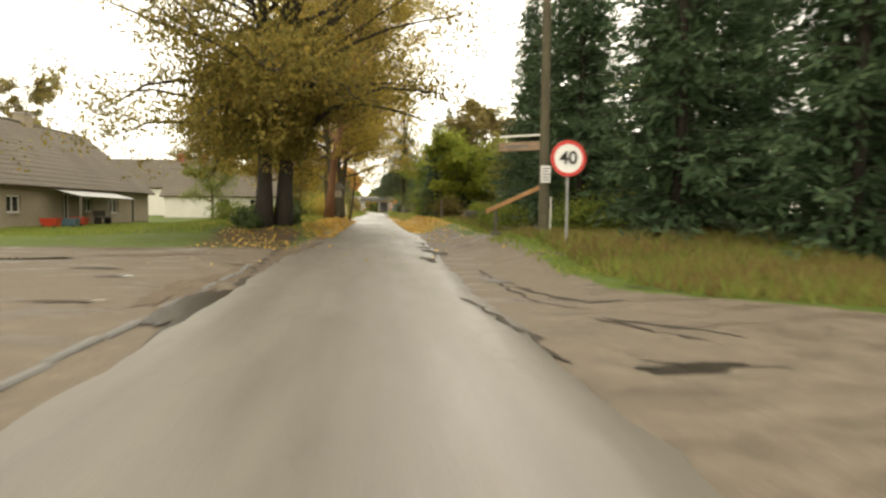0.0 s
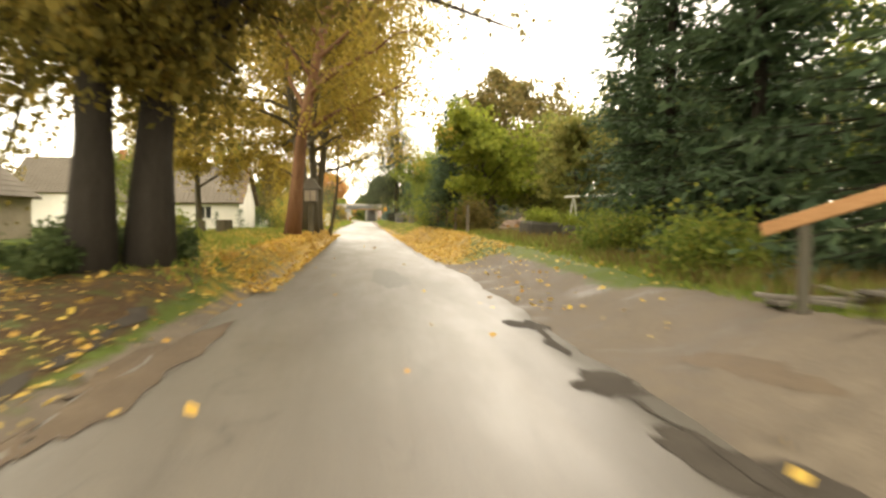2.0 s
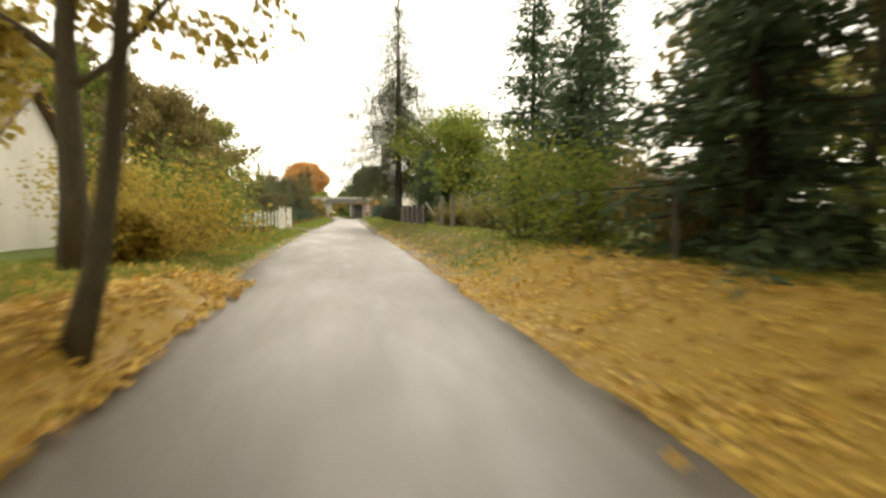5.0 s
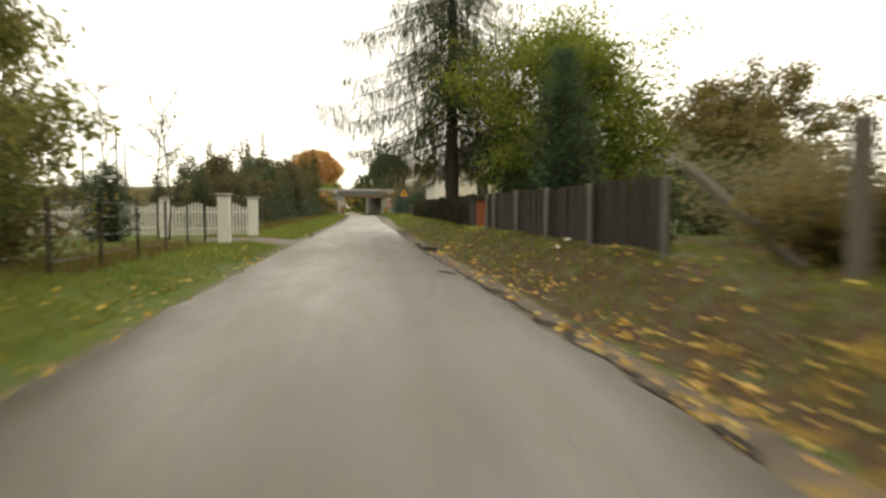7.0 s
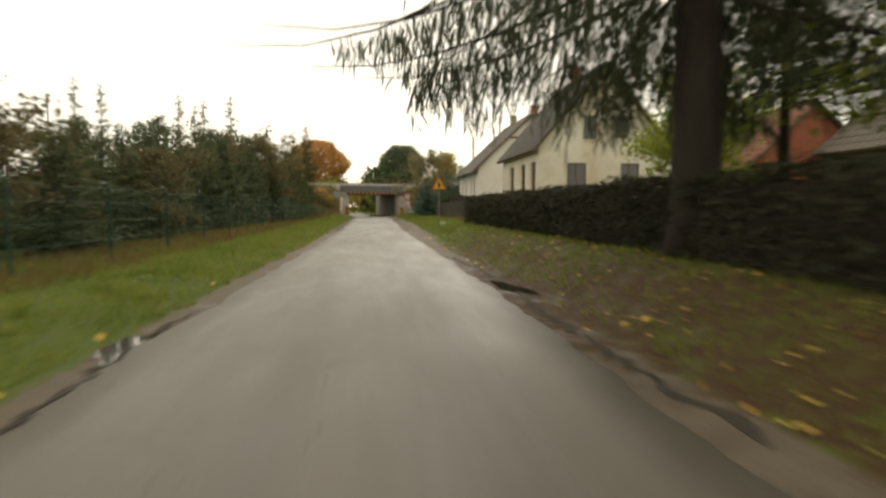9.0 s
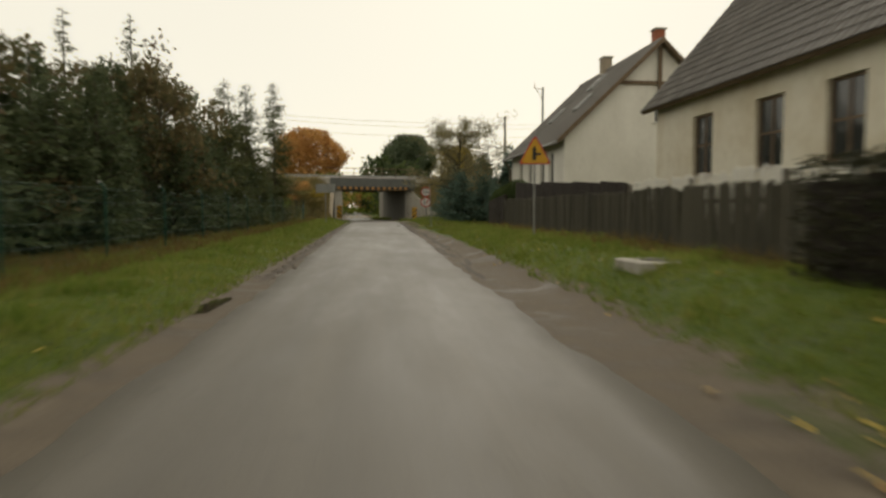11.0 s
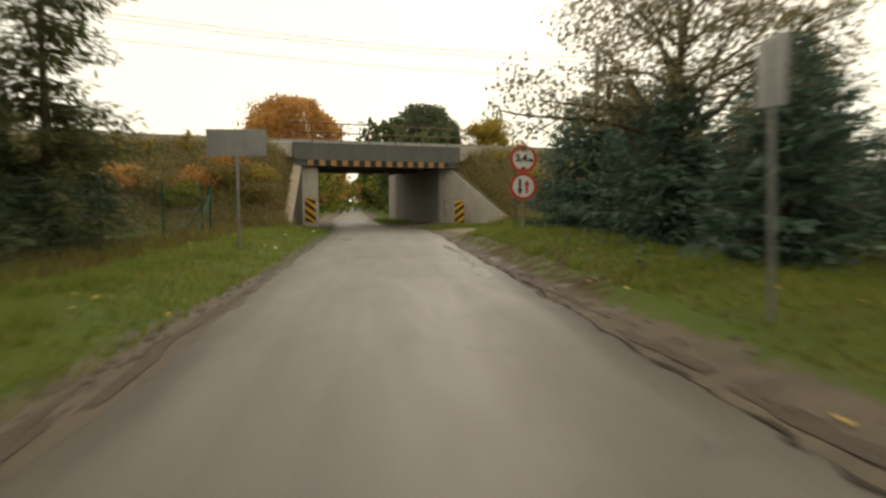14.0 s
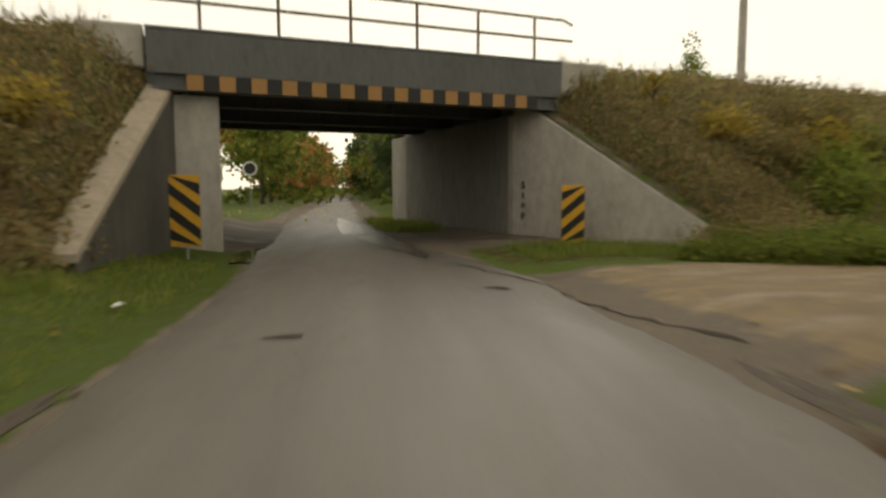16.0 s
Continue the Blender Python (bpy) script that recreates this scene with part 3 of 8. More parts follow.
def blob(cx, cy, rx, ry, turn, z, seed, wild=1.0, flat=False):
    """A flat patch with an uneven outline."""
    r, n, pts = rng(seed), 40, []
    ph = r.uniform(0, 6.28, 4)
    for i in range(n):
        a = 2 * math.pi * i / n
        k = 1 + wild * (0.22 * math.sin(2 * a + ph[0]) + 0.16 * math.sin(3 * a + ph[1]) + 0.1 * math.sin(5 * a + ph[2]) + r.normal(0, 0.09))
        px, py = rx * k * math.cos(a), ry * k * math.sin(a)
        pts.append((cx + px * math.cos(turn) - py * math.sin(turn), cy + px * math.sin(turn) + py * math.cos(turn)))
    inner = [(cx + (x - cx) * 0.6, cy + (y - cy) * 0.6) for x, y in pts]
    if flat:
        lv = float(np.mean([surface(x, y) for x, y in inner])) + z
        return Shape().add([(x, y, lv) for x, y in pts] + [(x, y, lv) for x, y in inner] + [(cx, cy, lv)],
                           [(j, (j + 1) % n, (j + 1) % n + n, j + n) for j in range(n)] + [(j + n, (j + 1) % n + n, 2 * n) for j in range(n)])
    v = [(x, y, surface(x, y) + z) for x, y in pts] + [(x, y, surface(x, y) + z) for x, y in inner] + [(cx, cy, surface(cx, cy) + z)]
    return Shape().add(v, [(j, (j + 1) % n, (j + 1) % n + n, j + n) for j in range(n)] + [(j + n, (j + 1) % n + n, 2 * n) for j in range(n)])


def crack(points, width, seed):
    """A ragged dark strip along points on the road or the soil."""
    r, v, f = rng(seed), [], []
    pts = []
    for (ax, ay), (bx, by) in zip(points, points[1:]):
        n = max(3, int(math.hypot(bx - ax, by - ay) / 0.22))
        pts += [(ax + (bx - ax) * i / n, ay + (by - ay) * i / n) for i in range(n)]
    pts.append(points[-1])
    for i, (x, y) in enumerate(pts):
        q = pts[min(i + 1, len(pts) - 1)]
        o = pts[max(i - 1, 0)]
        d = Vector((q[0] - o[0], q[1] - o[1])).normalized()
        x, y = x + r.normal(0, 0.04), y + r.normal(0, 0.04)
        w = 0.62 * width * r.uniform(0.2, 1.4) * (0.3 if i in (0, len(pts) - 1) else 1)
        for s in (-1, 1):
            px, py = x - d.y * w * s, y + d.x * w * s
            v.append((px, py, surface(px, py) + 0.009))
    f = [(2 * i, 2 * i + 1, 2 * i + 3, 2 * i + 2) for i in range(len(pts) - 1)]
    return Shape().add(v, f)


def scatter_blades(name, label, category, boxes, per_m2, height, material, seed, keep=None, width=0.014):
    """Grass: bent blades over strips of ground (x0, x1, y0, y1)."""
    r, out = rng(seed), []
    for x0, x1, y0, y1 in boxes:
        n = int((x1 - x0) * (y1 - y0) * per_m2)
        x, y = r.uniform(x0, x1, n), r.uniform(y0, y1, n)
        x = x + road_middle(y)
        tuft = ripple(x * 1.9, y * 1.9, seed) + r.normal(0, 0.5, n)
        ok = tuft > -0.9
        if keep is not None:
            ok &= keep(x, y)
        x, y = x[ok], y[ok]
        n = len(x)
        p = np.stack([x, y, land(x, y) - 0.02], 1)
        h = height * r.uniform(0.45, 1.4, n) * (1 + 0.35 * ripple(x * 0.8, y * 0.8, seed + 2))
        lean = r.normal(0, 0.38, (n, 2))
        a = r.uniform(0, 6.28, n)
        w = np.stack([np.cos(a), np.sin(a), np.zeros(n)], 1) * width * r.uniform(0.7, 1.8, n)[:, None]
        tip = p + np.stack([lean[:, 0] * h, lean[:, 1] * h, h], 1)
        out.append(np.stack([p - w, p + w, tip], 1).reshape(-1, 3))
    ob = new(name, numpy_mesh(name, np.concatenate(out), 3, material))
    return tagged(ob, label, category, kind="stuff")


def scatter_leaves(boxes, seed, size=0.11):
    r, out = rng(seed), []
    for x0, x1, y0, y1, per in boxes:
        n = int((x1 - x0) * (y1 - y0) * per)
        x, y = r.uniform(x0, x1, n), r.uniform(y0, y1, n)
        ok = (ripple(x * 1.3, y * 1.3, seed) + r.normal(0, 0.6, n) > -0.1) & ~((np.abs(x - 2.15) < 0.55) & (np.abs(y - 96.6) < 2.4))
        x, y = x[ok], y[ok]
        L, R = road_edges(y)
        on = (x > L) & (x < R)
        z = np.where(on, 0.045, land(x, y) + 0.012)
        p = np.stack([x, y, z + r.uniform(0, 0.03, len(x))], 1)
        d = r.normal(size=(len(x), 3))
        d[:, 2] = np.abs(d[:, 2]) * 0.12
        out.append(leaf_quads(r, p, np.full(len(x), size), d, 0.8, 0.8))
    ob = new("fallen_leaves", numpy_mesh("fallen_leaves", np.concatenate(out), 4, M_FALLEN))
    return tagged(ob, "yellow and brown fallen leaves along the verges", "leaves", kind="stuff")


# ---------- trees ----------
def curve_points(p, d, length, n, bend, r, wobble=0.12):
    """Points of a branch that starts at p along d and bends towards bend."""
    pts, q, d = [Vector(p)], Vector(p), Vector(d).normalized()
    for i in range(n):
        d = (d + Vector(bend) / n + Vector(r.normal(0, wobble, 3))).normalized()
        q = q + d * (length / n)
        pts.append(q.copy())
    return pts


def broadleaf(name, label, x, y, height, spread, material, seed, bark=None, radius=0.3, bare=0.25, leaves=16000, size=0.14, limbs=16,
              lean=(0, 0), category="tree", group="", ragged=0.45, skirt=False, fine=True, side=(0, 0), offset=-0.05, weep=0.0, clear=None, low_limbs=0.9, apron=None):
    """A broadleaved tree: tapered trunk, limbs, twigs, and leaves in loose clumps along the twigs."""
    r = rng(seed)
    t = thing(name, x, y, at(x, y) + offset, label, category, group)
    wood, seeds = Shape(), []
    stem = curve_points((0, 0, 0), (lean[0], lean[1], 1), height * 0.88, 9, (lean[0] * 0.3, lean[1] * 0.3, 0.1), r, 0.05)
    rad = [radius * (1.35 if i == 0 else 1) * (1 - i / 9.6) + 0.012 for i in range(10)]
    wood.tube(stem, rad, 9)
    for k in range(limbs):
        u = bare + (1 - bare) * ((k + r.uniform(0, 0.9)) / limbs) ** low_limbs
        i = min(int(u * 9), 8)
        p = stem[i].lerp(stem[i + 1], u * 9 - i) if u < 1 else stem[9]
        a = k * 2.4 + r.uniform(-0.5, 0.5)
        reach = spread * (0.5 + 0.75 * math.sin(math.pi * min(1, (u - bare) / (1 - bare) * 0.75 + 0.22))) * r.uniform(0.7, 1.2)
        low = max(0.0, 1 - (u - bare) / 0.3) * weep
        d = (math.cos(a) + side[0], math.sin(a) + side[1], r.uniform(0.25, 0.9) + 0.6 * u)
        pts = curve_points(p, d, reach, 6, (0, 0, -0.15 + r.uniform(-0.3, 0.3) - 1.6 * low), r, 0.16)
        if clear and any((q.x + x > clear[0] and q.z < clear[1]) or q.z < clear[2] for q in pts):
            continue
        lr = max(0.02, rad[i] * 0.45)
        wood.tube(pts if fine else pts[::2], [lr * (1 - j / 7.2) + 0.006 for j in range(0, 7, 1 if fine else 2)], 5 if fine else 4, False)
        for b in range(7):
            j = r.integers(2, 7)
            q = pts[j]
            d2 = Vector(r.normal(0, 1, 3)) + Vector((0, 0, 0.15)) + (pts[j] - pts[j - 1]).normalized()
            tw = curve_points(q, d2, reach * r.uniform(0.25, 0.5), 4, (0, 0, -0.25), r, 0.2)
            if clear and any(q2.x + x > clear[0] and q2.z < clear[1] for q2 in tw):
                continue
            if fine and b < 4:
                wood.tube(tw[::2], [0.018, 0.012, 0.005], 3, False)
            seeds += tw[1:]
        seeds += pts[3:]
    if apron:
        count, z_lo, z_hi, reach = apron
        for k in range(count):
            a, z1 = k * 2.4, z_lo + (z_hi - z_lo) * r.uniform(0.25, 1)
            i = min(int(z1 / (height * 0.88) * 9), 8)
            d = (math.cos(a), math.sin(a), 0.25)
            pts = curve_points(stem[i] + Vector((0, 0, z1 - stem[i].z)), d, reach * r.uniform(0.35, 1), 6, (0, 0, -1.1), r, 0.14)
            pts = [q for q in pts if q.z > z_lo and (not clear or q.x + x < clear[0] or q.z > clear[1])]
            if len(pts) > 2:
                wood.tube(pts, [0.035 * (1 - j / 7.5) + 0.004 for j in range(len(pts))], 4, False)
                seeds += pts[1:] * 3
    seeds += [stem[9], stem[8]]
    part("trunk", wood, bark or M_BARK, t, "", True)
    s = np.array([tuple(p) for p in seeds])
    w = r.uniform(0.15, 1, len(s)) ** 1.5
    pick = r.choice(len(s), leaves, p=w / w.sum())
    ball = unit(r.normal(0, 1, (leaves, 3))) * (r.uniform(0, 1, leaves) ** 0.45)[:, None]
    pos = s[pick] + ball * ragged * np.array([1.15, 1.15, 0.8]) * r.uniform(0.6, 1.3, len(s))[pick][:, None]
    if skirt:
        k = leaves // 90
        a, h = r.uniform(0, 6.28, k), r.uniform(0, 1, k) ** 1.6 * height * 0.06
        pos[:k] = np.stack([np.cos(a) * radius * r.uniform(1, 2.6, k), np.sin(a) * radius * r.uniform(1, 2.6, k), h], 1)
    pos = pos[pos[:, 2] > 0.15]
    if clear:
        pos = pos[~((pos[:, 0] + x > clear[0]) & (pos[:, 2] < clear[1]))]
        pos = pos[~((pos[:, 2] < clear[2]) & (pos[:, 2] > height * 0.06))]
    crown = numpy_mesh("crown", leaf_quads(r, pos, np.full(len(pos), size)), 4, material)
    part("crown", crown, material, t)
    return t


def conifer(name, label, x, y, height, spread, material, seed, z0=0.4, step=0.42, per=7, droop=0.35, hang=0.0, twig=0.34, width=0.3, radius=0.16,
            category="tree", group="", sparse=1.0, taper=0.85, trunk_mat=None, tuck=0.0, fluff=1):
    """A spruce or larch: whorls of boughs with rows of needled twigs, flat or hanging."""
    r = rng(seed)
    t = thing(name, x, y, at(x, y) - 0.05, label, category, group)
    wood = Shape()
    wood.tube([(0, 0, 0), (0, 0, height * 0.5), (0, 0, height)], [radius * 1.2, radius * 0.7, 0.012], 9)
    pos, dirs, lens = [], [], []
    z = z0
    while z < height * 0.985:
        u = z / height
        reach0 = spread * (1 - u) ** taper + 0.12
        if tuck:
            reach0 *= min(1.0, 0.62 + 0.38 * (z - z0) / tuck)
        for k in range(per):
            a = r.uniform(0, 6.28)
            reach = reach0 * r.uniform(0.6, 1.15)
            zz = z + r.uniform(-0.5, 0.5) * step * (2.6 if tuck else 1)
            if zz > height - 0.05:
                continue
            out = np.array([math.cos(a), math.sin(a), 0.0])
            n = max(3, int(reach / 0.16 * sparse))
            tt = (np.arange(n) + r.uniform(0.2, 0.8, n)) / n
            rise = 0.35 * tt * u * reach - droop * reach * (tt ** 1.4) * (1 - u * 0.8) + 0.12 * reach * tt ** 4
            ax = np.array([[0, 0, zz]]) + out * (tt * reach)[:, None]
            ax[:, 2] += rise
            if reach > 0.7:
                ends = [(0, 0, zz)] + [tuple(p) for p in ax[[n // 2, n - 1]]]
                wood.tube(ends, [0.022 + 0.01 * reach / 3, 0.016, 0.004], 3, False)
            sd = np.array([-out[1], out[0], 0.0])
            for sgn in (-1, 1, 0):
                d = out[None] * r.uniform(0.35, 0.9, n)[:, None] + sd[None] * sgn * r.uniform(0.6, 1.1, n)[:, None]
                d = np.repeat(d, 1, 0)
                d[:, 2] += r.normal(-0.12, 0.2, n) - hang * r.uniform(0.6, 2.2, n)
                pos.append(ax)
                dirs.append(d)
                lens.append(twig * (1.15 - 0.55 * tt) * r.uniform(0.7, 1.3, n) * min(1, 0.35 + reach / 1.6))
        z += step * (1.1 - 0.4 * u)
    part("trunk", wood, trunk_mat or M_BARK, t, "", True)
    P, D, L = np.concatenate(pos), np.concatenate(dirs), np.concatenate(lens)
    if fluff > 1:
        P, D, L = np.repeat(P, fluff, 0), unit(np.repeat(D, fluff, 0)), np.repeat(L, fluff)
        P = P + D * (L * r.uniform(0, 0.7, len(L)))[:, None] + r.normal(0, 0.035, P.shape)
        D = D + r.normal(0, 0.42, D.shape)
        L = L * r.uniform(0.42, 0.75, len(L))
    part("crown", numpy_mesh("crown", leaf_quads(r, P, L, D, width, 0.55 if hang < 0.3 else 0.0), 4, material), material, t)
    return t


def dome_bush(name, label, x, y, height, radius, material, seed, leaves, size):
    """A clipped round bush: short stems inside a thick, lumpy shell of leaves."""
    r = rng(seed)
    t = thing(name, x, y, at(x, y) - 0.04, label, "shrub")
    wood = Shape()
    for k in range(14):
        a = k * 2.4
        wood.tube([(0.1 * math.cos(a), 0.1 * math.sin(a), 0), (0.45 * radius * math.cos(a), 0.45 * radius * math.sin(a), height * 0.4), (0.7 * radius * math.cos(a), 0.7 * radius * math.sin(a), height * r.uniform(0.5, 0.75))], [0.04, 0.03, 0.01], 5)
    part("stem", wood, M_BARK_DARK, t)
    d = unit(r.normal(0, 1, (leaves, 3)))
    lump = 1 + 0.07 * np.sin(5 * d[:, 0] + 3 * d[:, 2] + seed) + 0.06 * np.sin(7 * d[:, 1] - 4 * d[:, 2])
    k = lump * r.uniform(0.35, 1, leaves) ** 0.35
    pos = np.stack([d[:, 0] * radius * k, d[:, 1] * radius * k, height * 0.5 * (1 + d[:, 2] * k)], 1)
    part("foliage", numpy_mesh("foliage", leaf_quads(r, pos, np.full(leaves, size), d + r.normal(0, 0.5, (leaves, 3)) + np.array([0, 0, 0.4])), 4, material), material, t)
    return t


def weeping_spruce(name, label, x, y, height, material, seed, group):
    """An old spruce whose long boughs sag and carry curtains of hanging twigs."""
    r = rng(seed)
    t = thing(name, x, y, at(x, y) - 0.05, label, "tree", group)
    g = at(x, y)
    stem = Shape().tube([(0, 0, 0), (0.02, 0, 0.6), (0, 0, 4), (0.05, 0.05, height * 0.6), (0, 0, height)], [0.5, 0.38, 0.34, 0.18, 0.015], 14)
    part("trunk", stem, M_BARK_DARK, t, "", True)
    wood, P, D, L = Shape(), [], [], []
    z, k = 4.2, 0
    while z < height - 0.4:
        for _ in range(5 if z < 9 else 4):
            k += 1
            a = k * 2.4 + r.uniform(-0.4, 0.4)
            reach = float(np.interp(z, [3.4, 5.2, 9, 13, 18, height], [4.2, 6.0, 5.0, 3.9, 2.2, 0.4])) * r.uniform(0.62, 1.12)
            reach *= 1.0 + 0.42 * max(0.0, -math.cos(a)) * (math.sin(a) > -0.25) * float(np.interp(z, [5, 6.5, 12, 15], [0, 1, 1, 0]))
            sag = np.interp(z, [3.4, 6, 14, 20], [0.4, 0.6, 0.62, 0.15])
            z1 = z + r.uniform(-0.3, 0.3)
            if z < 7.8 and math.sin(a) < -0.4 and -0.85 < math.cos(a) < 0.5:
                continue
            out, sd = np.array([math.cos(a), math.sin(a), 0.0]), np.array([-math.sin(a), math.cos(a), 0.0])
            tt = np.linspace(0, 1, 7)
            bend = r.uniform(-0.25, 0.25)
            axis = lambda q: np.array([0, 0, z1]) + out * (q * reach)[:, None] + sd * (bend * reach * q ** 2)[:, None] + np.array([0, 0, 1.0]) * (reach * (-sag * q + 0.42 * sag * q ** 3))[:, None]
            ax = axis(tt)
            wood.tube([tuple(p) for p in ax], [0.045 * (1 - q) * min(1, reach / 3) + 0.006 for q in tt], 5, False)
            n = max(3, int(reach / (0.032 if z < 14 else 0.07)))
            q = 0.12 + 0.88 * (np.arange(n) + r.uniform(0, 1, n)) / n
            base_ = axis(q) + sd * (r.normal(0, 0.36, n) * (1 - 0.5 * q) * min(1, reach / 3))[:, None]
            base_[:, 2] -= np.abs(r.normal(0, 0.06, n))
            drop = r.uniform(0.15, 1.0, n) ** 2.3 * 2.2 * (1.0 - 0.45 * q) * min(1.0, 0.3 + reach / 4)
            low = np.interp(base_[:, 0] + x, [-1.5, 0, 0.6, 1.2, 2.0, 2.15, 2.55, 2.6, 3.1, 3.15, 4.4], [5.0, 4.4, 3.5, 3.0, 2.5, 3.2, 3.2, 1.9, 1.9, 3.2, 2.9]) - g
            drop = np.minimum(drop, base_[:, 2] - low)
            for b0, dr in zip(base_, drop):
                if dr < 0.05:
                    continue
                m = max(2, int(dr / 0.14))
                h = (np.arange(m) + r.uniform(0, 0.8, m)) / m * dr
                P.append(b0 + np.stack([r.normal(0, 0.035, m) + 0.05 * np.sin(h * 3 + k), r.normal(0, 0.035, m), -h], 1))
                D.append(np.stack([r.normal(0, 0.24, m), r.normal(0, 0.24, m), -r.uniform(0.6, 1.2, m)], 1))
                L.append(r.uniform(0.26, 0.5, m))
        z += 0.5
    part("bough", wood, M_BARK_DARK, t, "", True)
    P, D, L = np.concatenate(P), np.concatenate(D), np.concatenate(L)
    part("crown", numpy_mesh("crown", leaf_quads(r, P, L, D, 0.078), 4, material), material, t)
    return t


SHRUB_DENSITY = 0.52


def shrub(name, label, x, y, height, spread, material, seed, leaves=5000, size=0.08, category="shrub", group="", stems=9, z=None):
    """A bush: a bundle of stems with leaves along their outer parts."""
    leaves, size = int(leaves * SHRUB_DENSITY), size * 1.28
    r = rng(seed)
    t = thing(name, x, y, (at(x, y) if z is None else z) - 0.04, label, category, group)
    wood, seeds = Shape(), []
    for k in range(stems):
        a = k * 2.4
        d = (math.cos(a) * r.uniform(0.2, 0.9), math.sin(a) * r.uniform(0.2, 0.9), 1)
        pts = curve_points((math.cos(a) * 0.12, math.sin(a) * 0.12, 0), d, height * r.uniform(0.7, 1.05), 5, (math.cos(a) * spread / height * 0.6, math.sin(a) * spread / height * 0.6, -0.1), r, 0.16)
        wood.tube(pts, [0.03, 0.025, 0.02, 0.014, 0.009, 0.004], 4, False)
        seeds += pts[1:] + pts[3:]
    part("stem", wood, M_BARK, t)
    s = np.array([tuple(p) for p in seeds])
    pos = s[r.integers(0, len(s), leaves)] + r.normal(0, 1, (leaves, 3)) * spread * 0.22
    pos = pos[pos[:, 2] > 0.03]
    part("foliage", numpy_mesh("foliage", leaf_quads(r, pos, np.full(len(pos), size)), 4, material), material, t)
    return t


# ---------- houses ----------
def wall_pieces(s, length, z0, z1, thick, openings, m):
    """A wall along local x from 0, thickness towards +y, with rectangular openings (u0, u1, z0, z1)."""
    us = sorted({0, length, *[o[0] for o in openings], *[o[1] for o in openings]})
    zs = sorted({z0, z1, *[o[2] for o in openings], *[o[3] for o in openings]})
    for a, b in zip(us, us[1:]):
        for c, d in zip(zs, zs[1:]):
            if not any(o[0] <= a and b <= o[1] and o[2] <= c and d <= o[3] for o in openings):
                s.box(a, b, 0, thick, c, d, m)


def window(parent, m, u0, u1, z0, z1, frame_mat, bars_u=1, bars_z=0, sill=True, inset=0.1, name="window"):
    """Frame, glazing bars and panes in an opening of a wall whose face is the plane y = 0 of m."""
    fr, w = Shape(), 0.07
    fr.box(u0, u1, inset, inset + 0.07, z0, z0 + w, m); fr.box(u0, u1, inset, inset + 0.07, z1 - w, z1, m)
    fr.box(u0, u0 + w, inset, inset + 0.07, z0 + w, z1 - w, m); fr.box(u1 - w, u1, inset, inset + 0.07, z0 + w, z1 - w, m)
    for k in range(bars_u):
        c = u0 + (u1 - u0) * (k + 1) / (bars_u + 1)
        fr.box(c - 0.035, c + 0.035, inset + 0.004, inset + 0.066, z0 + w, z1 - w, m)
    for k in range(bars_z):
        c = z0 + (z1 - z0) * (k + 1) / (bars_z + 1)
        fr.box(u0 + w, u1 - w, inset + 0.008, inset + 0.06, c - 0.025, c + 0.025, m)
    wob = part(name, fr, frame_mat, parent)
    pn = Shape().box(u0 + w, u1 - w, inset + 0.03, inset + 0.038, z0 + w, z1 - w, m)
    part("pane", pn, M_PANE, wob)
    if sill:
        part("sill", Shape().box(u0 - 0.05, u1 + 0.05, -0.07, inset, z0 - 0.05, z0 - 0.005, m), M_CONC, wob)
    return wob


def tile_profile(w, h, t=0.022):
    """One roof tile: a shallow wave with a thick front edge. Local x along the eave, y up the slope, z off the roof."""
    xs = [0, 0.18 * w, 0.42 * w, 0.7 * w, 0.88 * w, w * 1.02]
    zs = [0.012, 0.0, 0.004, 0.03, 0.042, 0.022]
    v = [(x, 0, z + 0.034) for x, z in zip(xs, zs)] + [(x, h * 1.06, z + 0.008) for x, z in zip(xs, zs)] + [(x, 0, z + 0.034 - t) for x, z in zip(xs, zs)]
    n = len(xs)
    f = [(i, i + 1, n + i + 1, n + i) for i in range(n - 1)] + [(2 * n + i, 2 * n + i + 1, i + 1, i) for i in range(n - 1)]
    return v, f


def tiled_slope(parent, m, length, slope, tw, th, material, n_parts=0, from_end=False, bounds=None):
    """Tiles over one slope; m takes eave-x, slope-y, normal-z to the house. The first n_parts are pieces of their own."""
    v, f = tile_profile(tw, th)
    me = Shape().add(v, f).mesh("roof_tile", material)
    r, rest = rng(int(length * 100)), Shape()
    cols, rows = int(length / tw), int(slope / th)
    order = list(range(cols))
    if from_end:
        order.reverse()
    done = 0
    for c in order:
        for k in range(rows):
            u, s = c * tw, k * th
            if bounds and not bounds(u + tw / 2, s + th / 2):
                continue
            mm = m @ pose(u, s, 0, r.normal(0, 0.35), r.normal(0, 0.35), r.normal(0, 0.4))
            if done < n_parts:
                ob = new("roof_tile", me)
                ob.parent = parent
                ob.matrix_basis = mm
                done += 1
            else:
                rest.add(v, f, mm)
    if rest.v:
        tagged(part("roof_tiles", rest, material, parent), kind="stuff")


